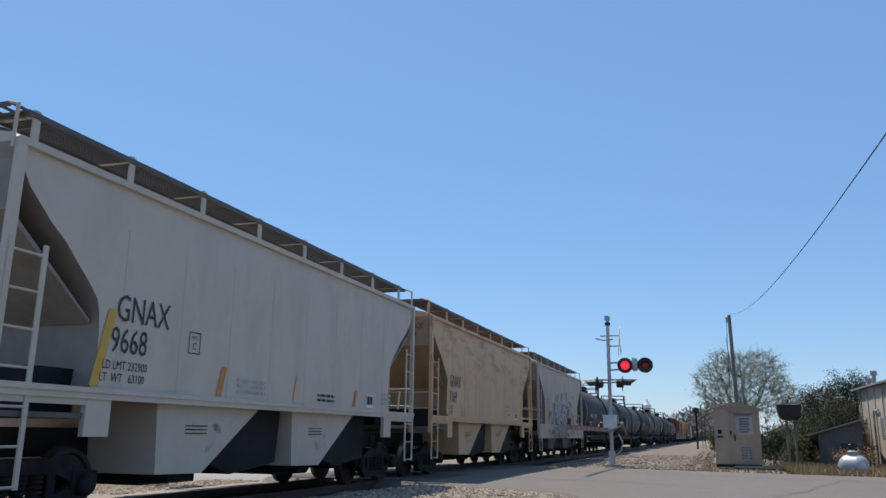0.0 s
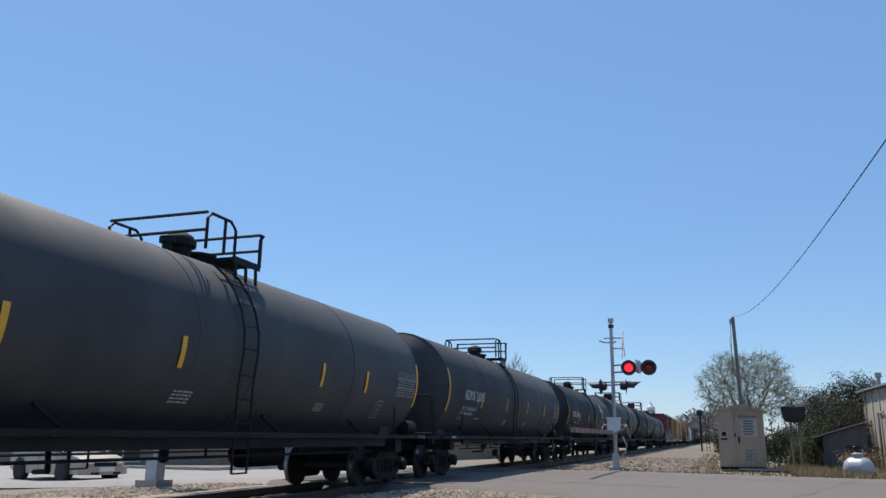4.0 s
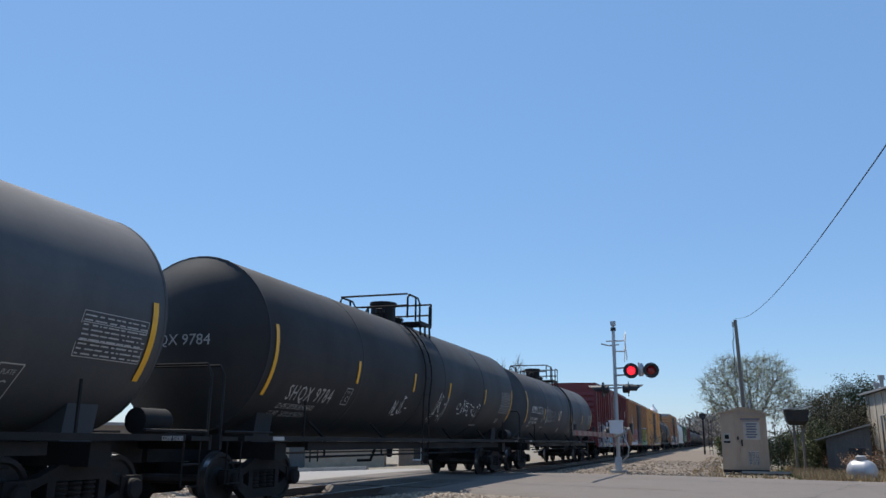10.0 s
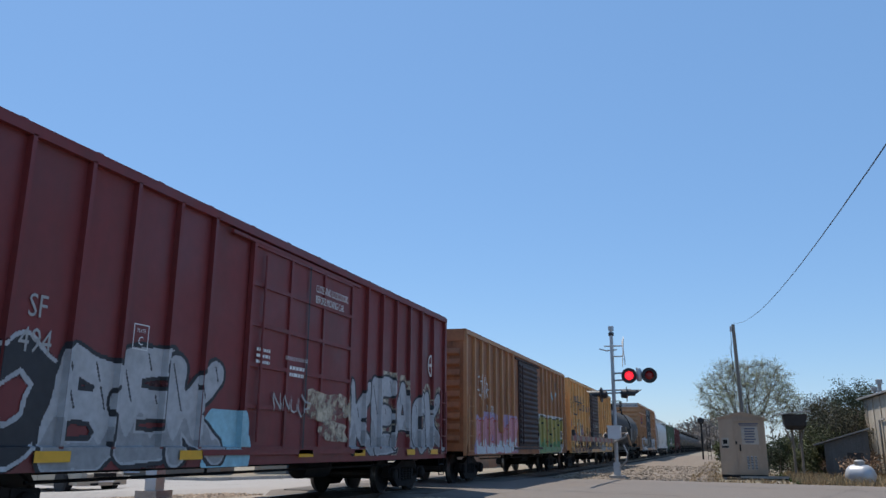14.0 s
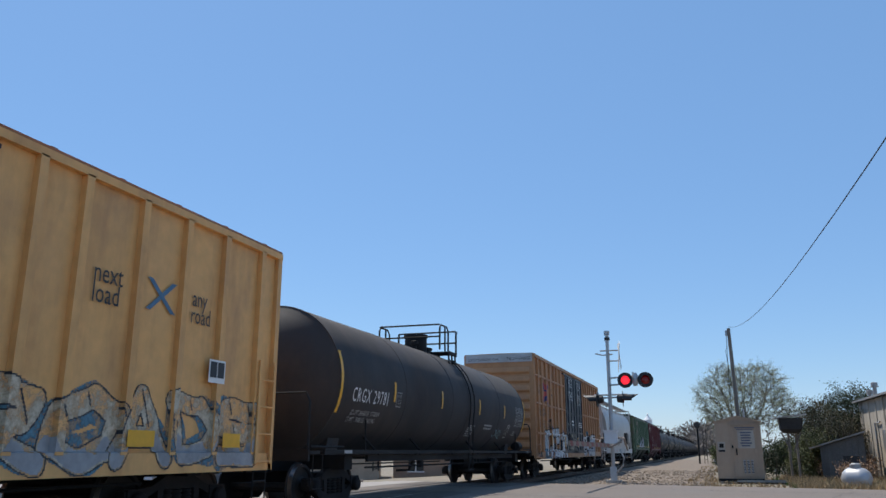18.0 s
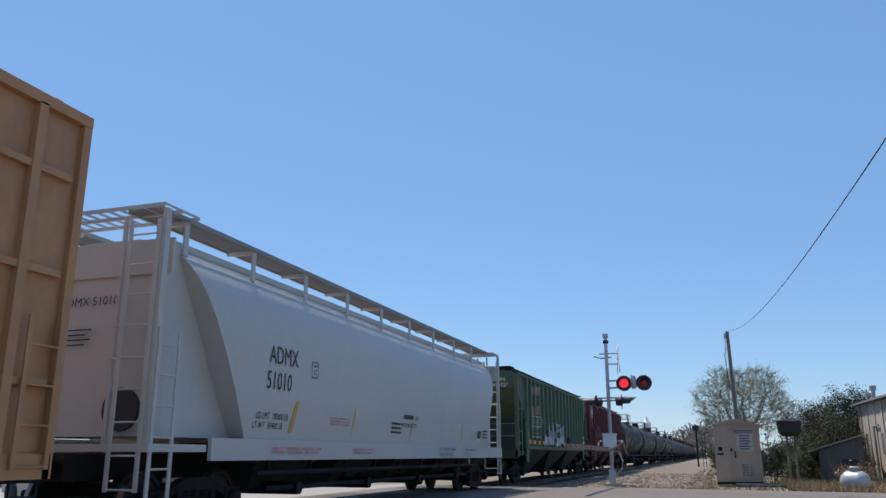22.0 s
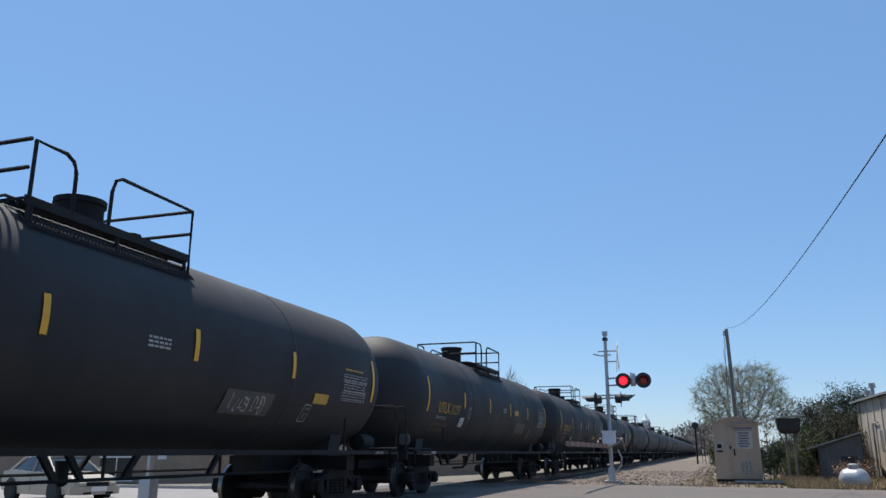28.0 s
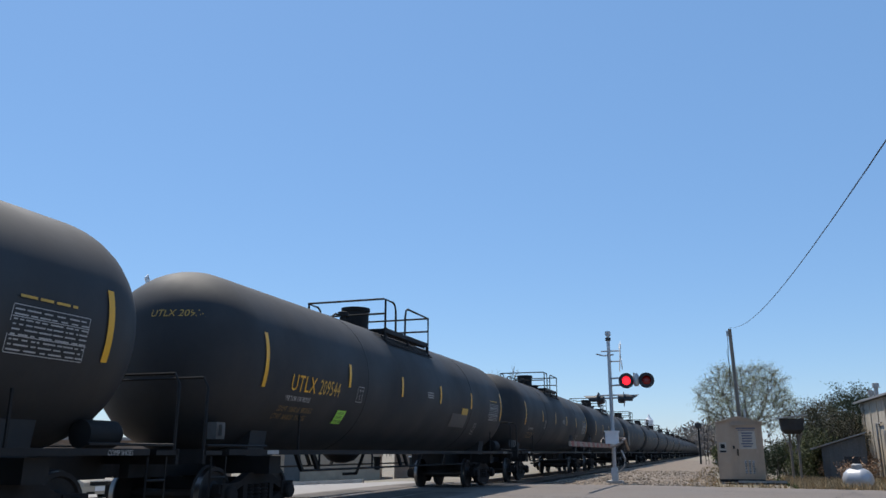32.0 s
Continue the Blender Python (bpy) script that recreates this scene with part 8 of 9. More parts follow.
def near_signal():
    s = crossing_signal(-3.87, 32.2, 0, "silver crossing signal with red lamps flashing and gate arm down", 5.72)
    A, B = M["mast"], M["lamp_black"]
    # pair towards the road user on this side
    part("lamp_arm", tubes([[(0, 0, 3.98), (0.5, -0.25, 3.98), (1.05, -0.45, 4.0)], [(0, 0, 3.7), (0.5, -0.25, 3.7), (0.85, -0.4, 3.75)], [(0.98, -0.42, 4.15), (0.98, -0.42, 3.7)]], 0.035, 7), A, s, "silver lamp bracket")
    part("lamp_box", lathe_z(bmesh.new(), [(3.62, 0.07), (3.7, 0.12), (4.0, 0.12), (4.12, 0.06)], 1.06, -0.42, 12), A, s)
    lamp_head(s, 0.68, -0.45, 3.84, (0.12, -1), "red_on")
    lamp_head(s, 1.45, -0.45, 3.84, (0.12, -1), "red_off")
    # pair towards the cross road, seen from the side
    part("lamp_arm", tubes([[(-0.62, 0.1, 3.32), (0.7, -0.1, 3.32)], [(-0.55, 0.1, 3.2), (0.6, -0.1, 3.22)]], 0.035, 7), A, s)
    lamp_head(s, -0.5, 0.1, 3.15, (-1, 0.1), "red_off", hood=0.62)
    lamp_head(s, 0.52, -0.1, 3.15, (1, 0.12), "red_off", hood=0.6)
    # gate mechanism and lowered arm
    part("gate_machine", boxed((-0.24, 0.24, -0.5, -0.12, 1.42, 1.90), (-0.27, 0.27, -0.53, -0.09, 1.88, 1.93)), M["tower"], s, "pale gate motor case")
    part("counterweight_arm", tubes([[(0.42, -0.5, 1.55), (0.42, 0.3, 1.65), (0.42, 1.5, 1.2)], [(-0.42, -0.5, 1.5), (-0.42, 0.3, 1.65), (-0.42, 1.5, 1.6)], [(-0.42, 0.3, 1.65), (0.42, 0.3, 1.65)], [(0.42, -0.5, 1.5), (0, -0.9, 1.28)], [(-0.42, -0.5, 1.5), (0, -0.9, 1.28)]], 0.04, 6), M["arm_white"], s, "white gate support frame")
    for x in (-0.42, 0.42):
        part("counterweight", boxed((x - 0.06, x + 0.06, 1.0, 1.6, 1.4, 1.85)), B, s)
    part("flex_conduit", tubes([[(0.3, -0.1, 1.2), (0.45, -0.25, 0.9), (0.4, -0.25, 0.6), (0.12, -0.1, 0.35)]], 0.03, 6), A, s)
    arm = part("gate_arm", boxed((-0.03, 0.03, -9.9, -0.85, 1.28, 1.42)), M["arm_white"], s, "red and white striped gate arm")
    for k in range(9):
        y = -1.3 - k * 1.0
        part("red_stripe", rings(bmesh.new(), [[(xx, y, 1.278), (xx, y - 0.45, 1.278), (xx, y - 0.57, 1.422), (xx, y - 0.12, 1.422)] for xx in (-0.034, 0.034)]), M["red_white"], arm)
    for y in (-9.7, -6.2, -3.0):
        part("gate_lamp", rings(bmesh.new(), [[(0.05 * math.cos(a), y + 0.05 * math.sin(a), z) for a in [k * math.tau / 10 for k in range(10)]] for z in (1.42, 1.58)]), B, arm)
    return s


def far_signal():
    s = crossing_signal(-12.75, 16.1, 180, "silver crossing signal beyond the track", 4.2, 0.78)
    part("lamp_arm", tubes([[(-0.6, 0, 3.4), (0.6, 0, 3.4)]], 0.035, 7), M["mast"], s)
    for x in (-0.5, 0.5):
        lamp_head(s, x, -0.2, 3.4, (0.0, -1), "red_off")
        lamp_head(s, x, 0.2, 3.4, (0.0, 1), "red_off")
    part("gate_machine", boxed((-0.25, 0.25, -0.6, -0.15, 1.15, 1.7)), M["mast"], s)
    return s


near_signal()
far_signal()


# ---- the signal hut ----
def signal_hut():
    b = thing("signal_hut", "weathered aluminium signal hut with pale notices and vents", "equipment hut", at=(0.83, 34.6, -0.1), turn=0)
    m = M["alu"]
    w, d = 0.84, 0.92
    part("wall", rings(bmesh.new(), [[(-w, -d, z), (w, -d, z), (w, d, z), (-w, d, z)] for z in (0.16, 2.30)]), m, b, "streaked aluminium sheet walls")
    rf = bmesh.new()
    rings(rf, [[(-w - 0.05, y, 2.28), (0, y, 2.50), (w + 0.05, y, 2.28), (w + 0.05, y, 2.33), (0, y, 2.56), (-w - 0.05, y, 2.33)] for y in (-d - 0.06, d + 0.06)])
    part("roof", rf, m, b, "shallow gabled metal roof")
    gb = rings(bmesh.new(), [[(-w, y, 2.29), (w, y, 2.29), (0, y, 2.51)] for y in (-d, d)])
    part("gable", gb, m, b)
    door = part("door", boxed((-0.16, 0.62, -d - 0.03, -d - 0.004, 0.24, 2.14)), m, b, "sheet metal door")
    for x0, x1, z0, z1 in ((-0.20, -0.16, 0.2, 2.2), (0.62, 0.66, 0.2, 2.2), (-0.2, 0.66, 2.14, 2.2)):
        part("door_frame", boxed((x0, x1, -d - 0.045, -d - 0.002, z0, z1)), m, b)
    part("drip_rail", boxed((-0.28, 0.74, -d - 0.09, -d - 0.003, 2.2, 2.24)), m, b)
    part("handle", boxed((-0.12, -0.07, -d - 0.08, -d - 0.03, 1.05, 1.3)), M["steel"], door)
    for z in (0.5, 1.2, 1.9):
        part("hinge", boxed((0.58, 0.66, -d - 0.06, -d - 0.03, z - 0.07, z + 0.07)), m, door)
    for k in range(3):
        vent = part("vent", boxed((0.12 + k * 0.14, 0.2 + k * 0.14, -d - 0.05, -d - 0.03, 0.36, 0.86)), M["galv"], door, "louvred vent")
        for i in range(8):
            part("louvre", boxed((0.12 + k * 0.14, 0.2 + k * 0.14, -d - 0.06, -d - 0.05, 0.38 + i * 0.06, 0.405 + i * 0.06)), M["steel"], vent)
    sg = part("notice", boxed((-0.02, 0.60, -d - 0.045, -d - 0.031, 1.30, 1.98)), M["sheet_print"], door, "weathered notice with rows of print")
    rnd = random.Random(2)
    part("notice_print", boxed(*[(0.06 + rnd.uniform(0, 0.05), 0.50 - rnd.uniform(0, 0.08), -d - 0.05, -d - 0.045, 1.37 + i * 0.1, 1.425 + i * 0.1) for i in range(6)]), M["notice_ink"], sg)
    part("header_print", boxed((-0.1, 0.62, -d - 0.034, -d - 0.031, 2.06, 2.11), (-0.06, 0.56, -d - 0.034, -d - 0.031, 2.0, 2.03)), M["notice_ink"], door)
    ws = part("warning_sign", boxed((-0.78, -0.5, -d - 0.02, -d - 0.003, 1.15, 1.55)), M["sheet_print"], b, "small white warning sign with a dark base")
    part("sign_symbol", boxed((-0.72, -0.56, -d - 0.026, -d - 0.02, 1.32, 1.48), (-0.76, -0.52, -d - 0.026, -d - 0.02, 1.17, 1.24)), M["steel"], ws)
    for x0, x1 in ((-w - 0.012, -w + 0.05), (w - 0.05, w + 0.012)):
        part("corner_trim", boxed((x0, x1, -d - 0.012, -d + 0.02, 0.16, 2.3)), m, b)
    part("seam", boxed((-0.34, -0.30, -d - 0.016, -d - 0.002, 0.16, 2.3)), m, b)
    for y0 in (-d, d - 0.12):
        part("skid", boxed((-w, w, y0, y0 + 0.12, 0.05, 0.16)), M["steel"], b)
    for x in (-w + 0.1, -0.25, 0.25, w - 0.1):
        part("leg", boxed((x - 0.05, x + 0.05, -d - 0.02, -d + 0.1, -0.1, 0.05)), M["concrete"], b)
    part("latch", boxed((-0.26, -0.2, -d - 0.05, -d - 0.002, 1.3, 1.42)), M["steel"], b)
    return b


signal_hut()
mh = thing("manhole_slab", "low dark concrete slab beside the signal hut", "slab", at=(1.6, 33.9, -0.14))
part("slab", boxed((-0.95, 0.85, -0.5, 0.7, 0, 0.14)), M["steel"], mh)
part("rim", boxed((-0.95, 0.85, -0.52, -0.5, 0.08, 0.16)), M["concrete"], mh)


# ---- poles, wires, distant signal, tower ----
def utility_pole():
    p = thing("utility_pole", "leaning grey timber utility pole with one slack cable", "utility pole", at=(1.15, 41.0, -0.12), turn=0)
    part("pole", tube(bmesh.new(), [(-0.02, 0, 0), (-0.06, 0, 3.5), (-0.13, 0, 7.1)], [0.11, 0.095, 0.08], 12), M["wood"], p, "grey split timber pole")
    part("insulator", boxed((-0.3, -0.2, -0.06, 0.06, 6.75, 7.0), (-0.22, -0.1, -0.02, 0.02, 6.85, 6.9)), M["galv"], p)
    part("guy_wire", tubes([[(-0.25, 0, 6.9), (-0.32, 0.1, 4.5), (-0.3, 0.2, 2.3)], [(-0.05, 0, 6.6), (-0.35, 0, 6.0), (-0.2, 0, 4.2)]], 0.012, 4), M["wire"], p)
    part("riser_conduit", tubes([[(0.26, -0.12, 0), (0.2, -0.1, 3.2)]], 0.04, 6), M["galv"], p)
    return p


utility_pole()

def hung_cable():
    pts = []
    for k in range(41):
        u = 1.6 * k / 40
        pts.append((1.02 + 0.98 * u, 41 - 51 * u, 4.728 * u * u - 8.07 * u + 7.053))
    w = thing("overhead_cable", "thin black cable sagging from the utility pole", "cable", at=(0, 0, 0))
    part("cable", tube(bmesh.new(), pts, 0.007, 5), M["wire"], w)
    p = thing("utility_pole", "grey timber utility pole behind the road", "utility pole", at=(2.7, -40.9, -0.1))
    part("pole", tube(bmesh.new(), [(0, 0, 0), (0, 0, 7.0)], [0.16, 0.12], 10), M["wood"], p)


hung_cable()


def track_signal():
    s = thing("track_signal", "black railway block signal on a thin post beside the track", "railway signal", at=(-1.75, 88.0, -0.1))
    part("post", tubes([[(0, 0, 0), (0, 0, 3.6)]], 0.09, 8), M["steel"], s)
    part("head", lathe_y(bmesh.new(), [(-0.2, 0.3), (-0.16, 0.34), (0.12, 0.34), (0.2, 0.25)], 0, 3.9, 18), M["lamp_black"], s, "round black signal head")
    part("hood", lathe_y(bmesh.new(), [(-0.5, 0.2), (-0.2, 0.2)], 0, 3.9, 12), M["lamp_black"], s)
    part("ladder", tubes([[(0.5, 0, 0), (0.5, 0, 3.6)], [(0.8, 0, 0), (0.8, 0, 3.6)]] + [[(0.5, 0, 0.4 + k * 0.4), (0.8, 0, 0.4 + k * 0.4)] for k in range(8)], 0.025, 4), M["steel"], s)
    part("cabinet", boxed((1.4, 2.0, -0.3, 0.3, 0, 1.2)), M["mast"], s)


track_signal()


def water_tower():
    t = thing("water_tower", "distant white water tower with a conical roof", "water tower", at=(-46.5, 610.0, 0))
    part("tank", lathe_z(bmesh.new(), [(15.5, 0.8), (17.0, 2.6), (18.0, 3.0), (24.0, 3.0)], 0, 0, 20), M["tower"], t, "white steel tank")
    part("roof", lathe_z(bmesh.new(), [(24.0, 3.2), (26.3, 1.2), (27.3, 0.6), (28.4, 0.5), (28.6, 0.1)], 0, 0, 20), M["tower"], t)
    part("balcony", lathe_z(bmesh.new(), [(17.6, 3.5), (17.8, 3.5)], 0, 0, 20), M["tower"], t)
    for k in range(4):
        a = k * math.pi / 2 + 0.6
        part("leg", tubes([[(4.2 * math.cos(a), 4.2 * math.sin(a), 0), (2.8 * math.cos(a), 2.8 * math.sin(a), 17.5)]], 0.25, 6), M["tower"], t)
    part("riser", tubes([[(0, 0, 0), (0, 0, 16)]], 0.5, 8), M["tower"], t)


water_tower()


# ---- trees and bushes ----
def leaf_cloud(centres, per, spread_r, size, rnd, material):
    """Small diamond leaves scattered round the given centres, as one mesh."""
    gen = np.random.default_rng(rnd.randrange(1 << 30))
    c = np.repeat(np.array([tuple(p) for p in centres]), per, axis=0)
    n = len(c)
    c = c + gen.normal(size=(n, 3)) * np.array([1, 1, 0.8]) * spread_r
    a = gen.normal(size=(n, 3))
    a /= np.linalg.norm(a, axis=1)[:, None]
    b = np.cross(a, gen.normal(size=(n, 3)))
    b /= np.linalg.norm(b, axis=1)[:, None]
    k = size * gen.uniform(0.6, 1.4, size=(n, 1))
    verts = np.stack([c - a * k, c - b * k * 0.6, c + a * k, c + b * k * 0.6], axis=1).reshape(-1, 3)
    me = bpy.data.meshes.new("leaves")
    me.from_pydata(verts.tolist(), [], np.arange(4 * n).reshape(-1, 4).tolist())
    me.materials.append(material)
    return me


def branches(bm, p, d, length, r, depth, rnd, tips, split=3, spread_a=0.55, up=0.15, n=6):
    mid = p + d * length * 0.5 + Vector((rnd.uniform(-1, 1), rnd.uniform(-1, 1), rnd.uniform(-0.3, 0.6))) * length * 0.06
    end = p + d * length
    tube(bm, [p, mid, end], [r, r * 0.82, r * 0.62], max(3, n))
    if depth <= 2:
        tips.append(end)
        tips.append(mid)
    if depth == 0:
        return
    for k in range(split + (1 if depth > 2 and rnd.random() < 0.4 else 0)):
        q = Vector((rnd.gauss(0, 1), rnd.gauss(0, 1), rnd.gauss(0, 0.6)))
        nd = (d + q.normalized() * spread_a * rnd.uniform(0.6, 1.3) + Vector((0, 0, up))).normalized()
        branches(bm, p + d * length * rnd.uniform(0.55, 1.0), nd, length * rnd.uniform(0.62, 0.85), r * 0.6, depth - 1, rnd, tips, split, spread_a, up, n - 1)


def tree(x, y, height, label, seed, leaf=None, per=10, leaf_size=0.07, depth=5, lean=(0, 0), trunk=0.2, first=0.26, spread_a=0.6, base=-0.15, stems=1, group="", wide=0):
    rnd = random.Random(seed)
    t = thing("tree", label, "tree", group, (x, y, base), rnd.uniform(0, 360))
    bm, tips = bmesh.new(), []
    for k in range(stems):
        d = Vector((lean[0] + (rnd.uniform(-0.35, 0.35) if stems > 1 else 0), lean[1] + (rnd.uniform(-0.35, 0.35) if stems > 1 else 0), 1)).normalized()
        branches(bm, Vector((0, 0, -0.05)), d, height * first, trunk, depth, rnd, tips, 3, spread_a)
    # bring the grown limbs to the tree's real spread and height
    top = max(v.co.z for v in bm.verts)
    reach = max(max(abs(v.co.x), abs(v.co.y)) for v in bm.verts)
    fz, fx = height / top, (wide / 2 / reach if wide else height / top)
    for v in bm.verts:
        v.co.x, v.co.y, v.co.z = v.co.x * fx, v.co.y * fx, v.co.z * fz
    tips = [Vector((p.x * fx, p.y * fx, p.z * fz)) for p in tips]
    part("trunk", bm, M["bark"], t, "forking grey-brown trunk and limbs")
    if leaf:
        part("crown", leaf_cloud(tips, per, height * 0.035, leaf_size, rnd, leaf), None, t, "thin young leaves")
    return t


def crown_tree(x, y, height, label, seed, reach, low, leaf, buds=1300, step=0.22, per=5, leaf_size=0.025, base=-0.15):
    """A tree whose limbs fork towards points spread through an open domed crown."""
    rnd = random.Random(seed)
    t = thing("tree", label, "tree", "", (x, y, base))
    goals = []
    while len(goals) < buds:
        p = Vector((rnd.uniform(-1, 1), rnd.uniform(-1, 1), rnd.uniform(-1, 1)))
        bulge = 1 + 0.22 * noise.noise(p * 1.7 + Vector((seed, 0, 0)))
        if p.length < bulge and p.z > -0.75:
            goals.append((p.x * reach, p.y * reach * 0.8, (low + height) / 2 + p.z * (height - low) / 2))
    goals = np.array(goals)
    nodes, parent = [], []
    for k in range(3):
        a = k * 2.1 + 0.4
        last = -1
        for i in range(int(low / step) + 3):
            nodes.append((0.12 * i * step * math.cos(a) * (k + 0.6), 0.12 * i * step * math.sin(a) * (k + 0.6), i * step))
            parent.append(last)
            last = len(nodes) - 1
    alive = np.ones(len(goals), bool)
    for _ in range(70):
        if not alive.any():
            break
        pts = np.array(nodes)
        g = goals[alive]
        dist = np.linalg.norm(g[:, None, :] - pts[None, :, :], axis=2)
        near = dist.argmin(axis=1)
        pull = {}
        for k, i in enumerate(near):
            v = g[k] - pts[i]
            pull.setdefault(int(i), []).append(v / (np.linalg.norm(v) + 1e-6))
        before = len(nodes)
        for i, vs in pull.items():
            d = np.sum(vs, axis=0) + np.array([rnd.gauss(0, 0.25), rnd.gauss(0, 0.25), 0.12])
            nodes.append(tuple(pts[i] + d / (np.linalg.norm(d) + 1e-6) * step))
            parent.append(i)
        fresh = np.array(nodes[before:])
        reachd = np.linalg.norm(g[:, None, :] - fresh[None, :, :], axis=2).min(axis=1) < step * 1.1
        idx = np.nonzero(alive)[0]
        alive[idx[reachd]] = False
    load = [0.0] * len(nodes)
    kids = [0] * len(nodes)
    for i in range(len(nodes) - 1, -1, -1):
        load[i] = load[i] or 1.0
        if parent[i] >= 0:
            load[parent[i]] += load[i]
            kids[parent[i]] += 1
    bm = bmesh.new()
    tips = []
    for i, q in enumerate(parent):
        if q >= 0:
            r0, r1 = 0.0095 * load[q] ** 0.45, 0.0095 * load[i] ** 0.45
            tube(bm, [Vector(nodes[q]), Vector(nodes[i])], [r0, r1], 5 if load[i] > 20 else 3)
        if load[i] < 6:
            tips.append((Vector(nodes[i]), (Vector(nodes[i]) - Vector(nodes[max(q, 0)])).normalized()))
    part("trunk", bm, M["bark"], t, "forking grey-brown trunk and limbs")
    verts, faces, sprigs = [], [], []
    for p, way in tips:
        for _ in range(4):
            d = (way + Vector((rnd.gauss(0, 0.45), rnd.gauss(0, 0.45), rnd.gauss(0.15, 0.35)))).normalized() * rnd.uniform(0.35, 0.85)
            q = d.orthogonal().normalized() * 0.009
            e = d.cross(q).normalized() * 0.009
            k = len(verts)
            verts += [p + q, p - q * 0.5 + e, p - q * 0.5 - e, p + d]
            faces += [(k, k + 1, k + 3), (k + 1, k + 2, k + 3), (k + 2, k, k + 3)]
            sprigs += [p + d * 0.5, p + d * 0.9]
    me = bpy.data.meshes.new("twigs")
    me.from_pydata([tuple(v) for v in verts], [], faces)
    me.materials.append(M["bark"])
    tagged(part("twig_spray", me, None, t, "fine bare twigs"), kind="stuff")
    part("crown", leaf_cloud(sprigs, per, 0.07, leaf_size, rnd, leaf), None, t, "thin haze of young leaves")
    return t


crown_tree(2.2, 61.0, 7.4, "spreading tree in thin pale spring leaf behind the signal hut", 5, 3.35, 2.2, M["leaf_pale"])
tree(-24.5, 95.0, 12.2, "bare tree beyond the train", 21, None, depth=5, trunk=0.24, first=0.26, spread_a=0.6, base=-0.6, wide=8)
tree(-27.5, 92.0, 11.0, "bare tree beyond the train", 22, None, depth=5, trunk=0.2, first=0.26, spread_a=0.6, base=-0.6, wide=7)


def bush(x, y, w, d, h, label, seed, leaf, twigs=True, per=9, size=0.035, base=-0.15, clumps=60, name="bush"):
    rnd = random.Random(seed)
    t = thing(name, label, "bush", "", (x, y, base))
    bm, tips = bmesh.new(), []
    for k in range(14):
        p = Vector((rnd.uniform(-0.4, 0.4) * w, rnd.uniform(-0.4, 0.4) * d, 0))
        dd = Vector((rnd.uniform(-0.4, 0.4), rnd.uniform(-0.3, 0.3), 1)).normalized()
        branches(bm, p, dd, h * rnd.uniform(0.28, 0.45), 0.03, 2, rnd, tips, 3, 0.5, 0.2, 4)
    part("stem_clump", bm, M["bark"], t)
    pts = tips[:]
    for _ in range(clumps):
        a = rnd.uniform(0, 6.28)
        q = rnd.random() ** 0.5
        z = rnd.random()
        pts.append(Vector((0.5 * w * q * math.cos(a) * (1 - 0.35 * z), 0.5 * d * q * math.sin(a), h * z * rnd.uniform(0.8, 1.0))))
    part("foliage", leaf_cloud(pts, per, 0.15, size, rnd, leaf), None, t, "dense small leaves")
    return t


bush(2.9, 41.5, 2.0, 2.2, 1.9, "round dark green bush beside the gravel", 31, M["leaf_dark"], clumps=190, per=22)
bush(4.3, 40.0, 2.6, 2.0, 2.4, "tangled vine-covered fence growth", 32, M["leaf_bush"], clumps=170, per=20)
bush(5.3, 40.5, 2.2, 2.0, 3.3, "tangled brown vine on the old fence", 33, M["leaf_mixed"], clumps=190, per=20)
bush(5.2, 37.5, 2.4, 1.2, 1.3, "low tangle of dead brown bramble", 34, M["leaf_brown"], clumps=140, per=18)
bush(3.6, 37.6, 1.8, 1.0, 1.4, "straggling green shrub by the fence", 35, M["leaf_bush"], clumps=110, per=16)
bush(6.3, 43.0, 3.0, 2.4, 4.5, "dark evergreen overgrowth against the shed", 36, M["leaf_dark"], clumps=650, per=34)
bush(5.2, 45.0, 2.6, 2.4, 4.1, "brown and green overgrowth against the shed", 37, M["leaf_mixed"], clumps=520, per=34)
bush(4.9, 34.4, 0.9, 0.6, 0.9, "sparse weed shrub by the gas tank", 38, M["leaf_brown"], clumps=14, per=5)
bush(0.9, 75.0, 3.0, 6.0, 2.4, "scrubby undergrowth along the railway", 39, M["leaf_bush"], clumps=140, per=10, size=0.09)
bush(2.3, 54.0, 2.2, 5.0, 1.6, "scrubby undergrowth along the railway", 40, M["leaf_dark"], clumps=140, per=10, size=0.08)


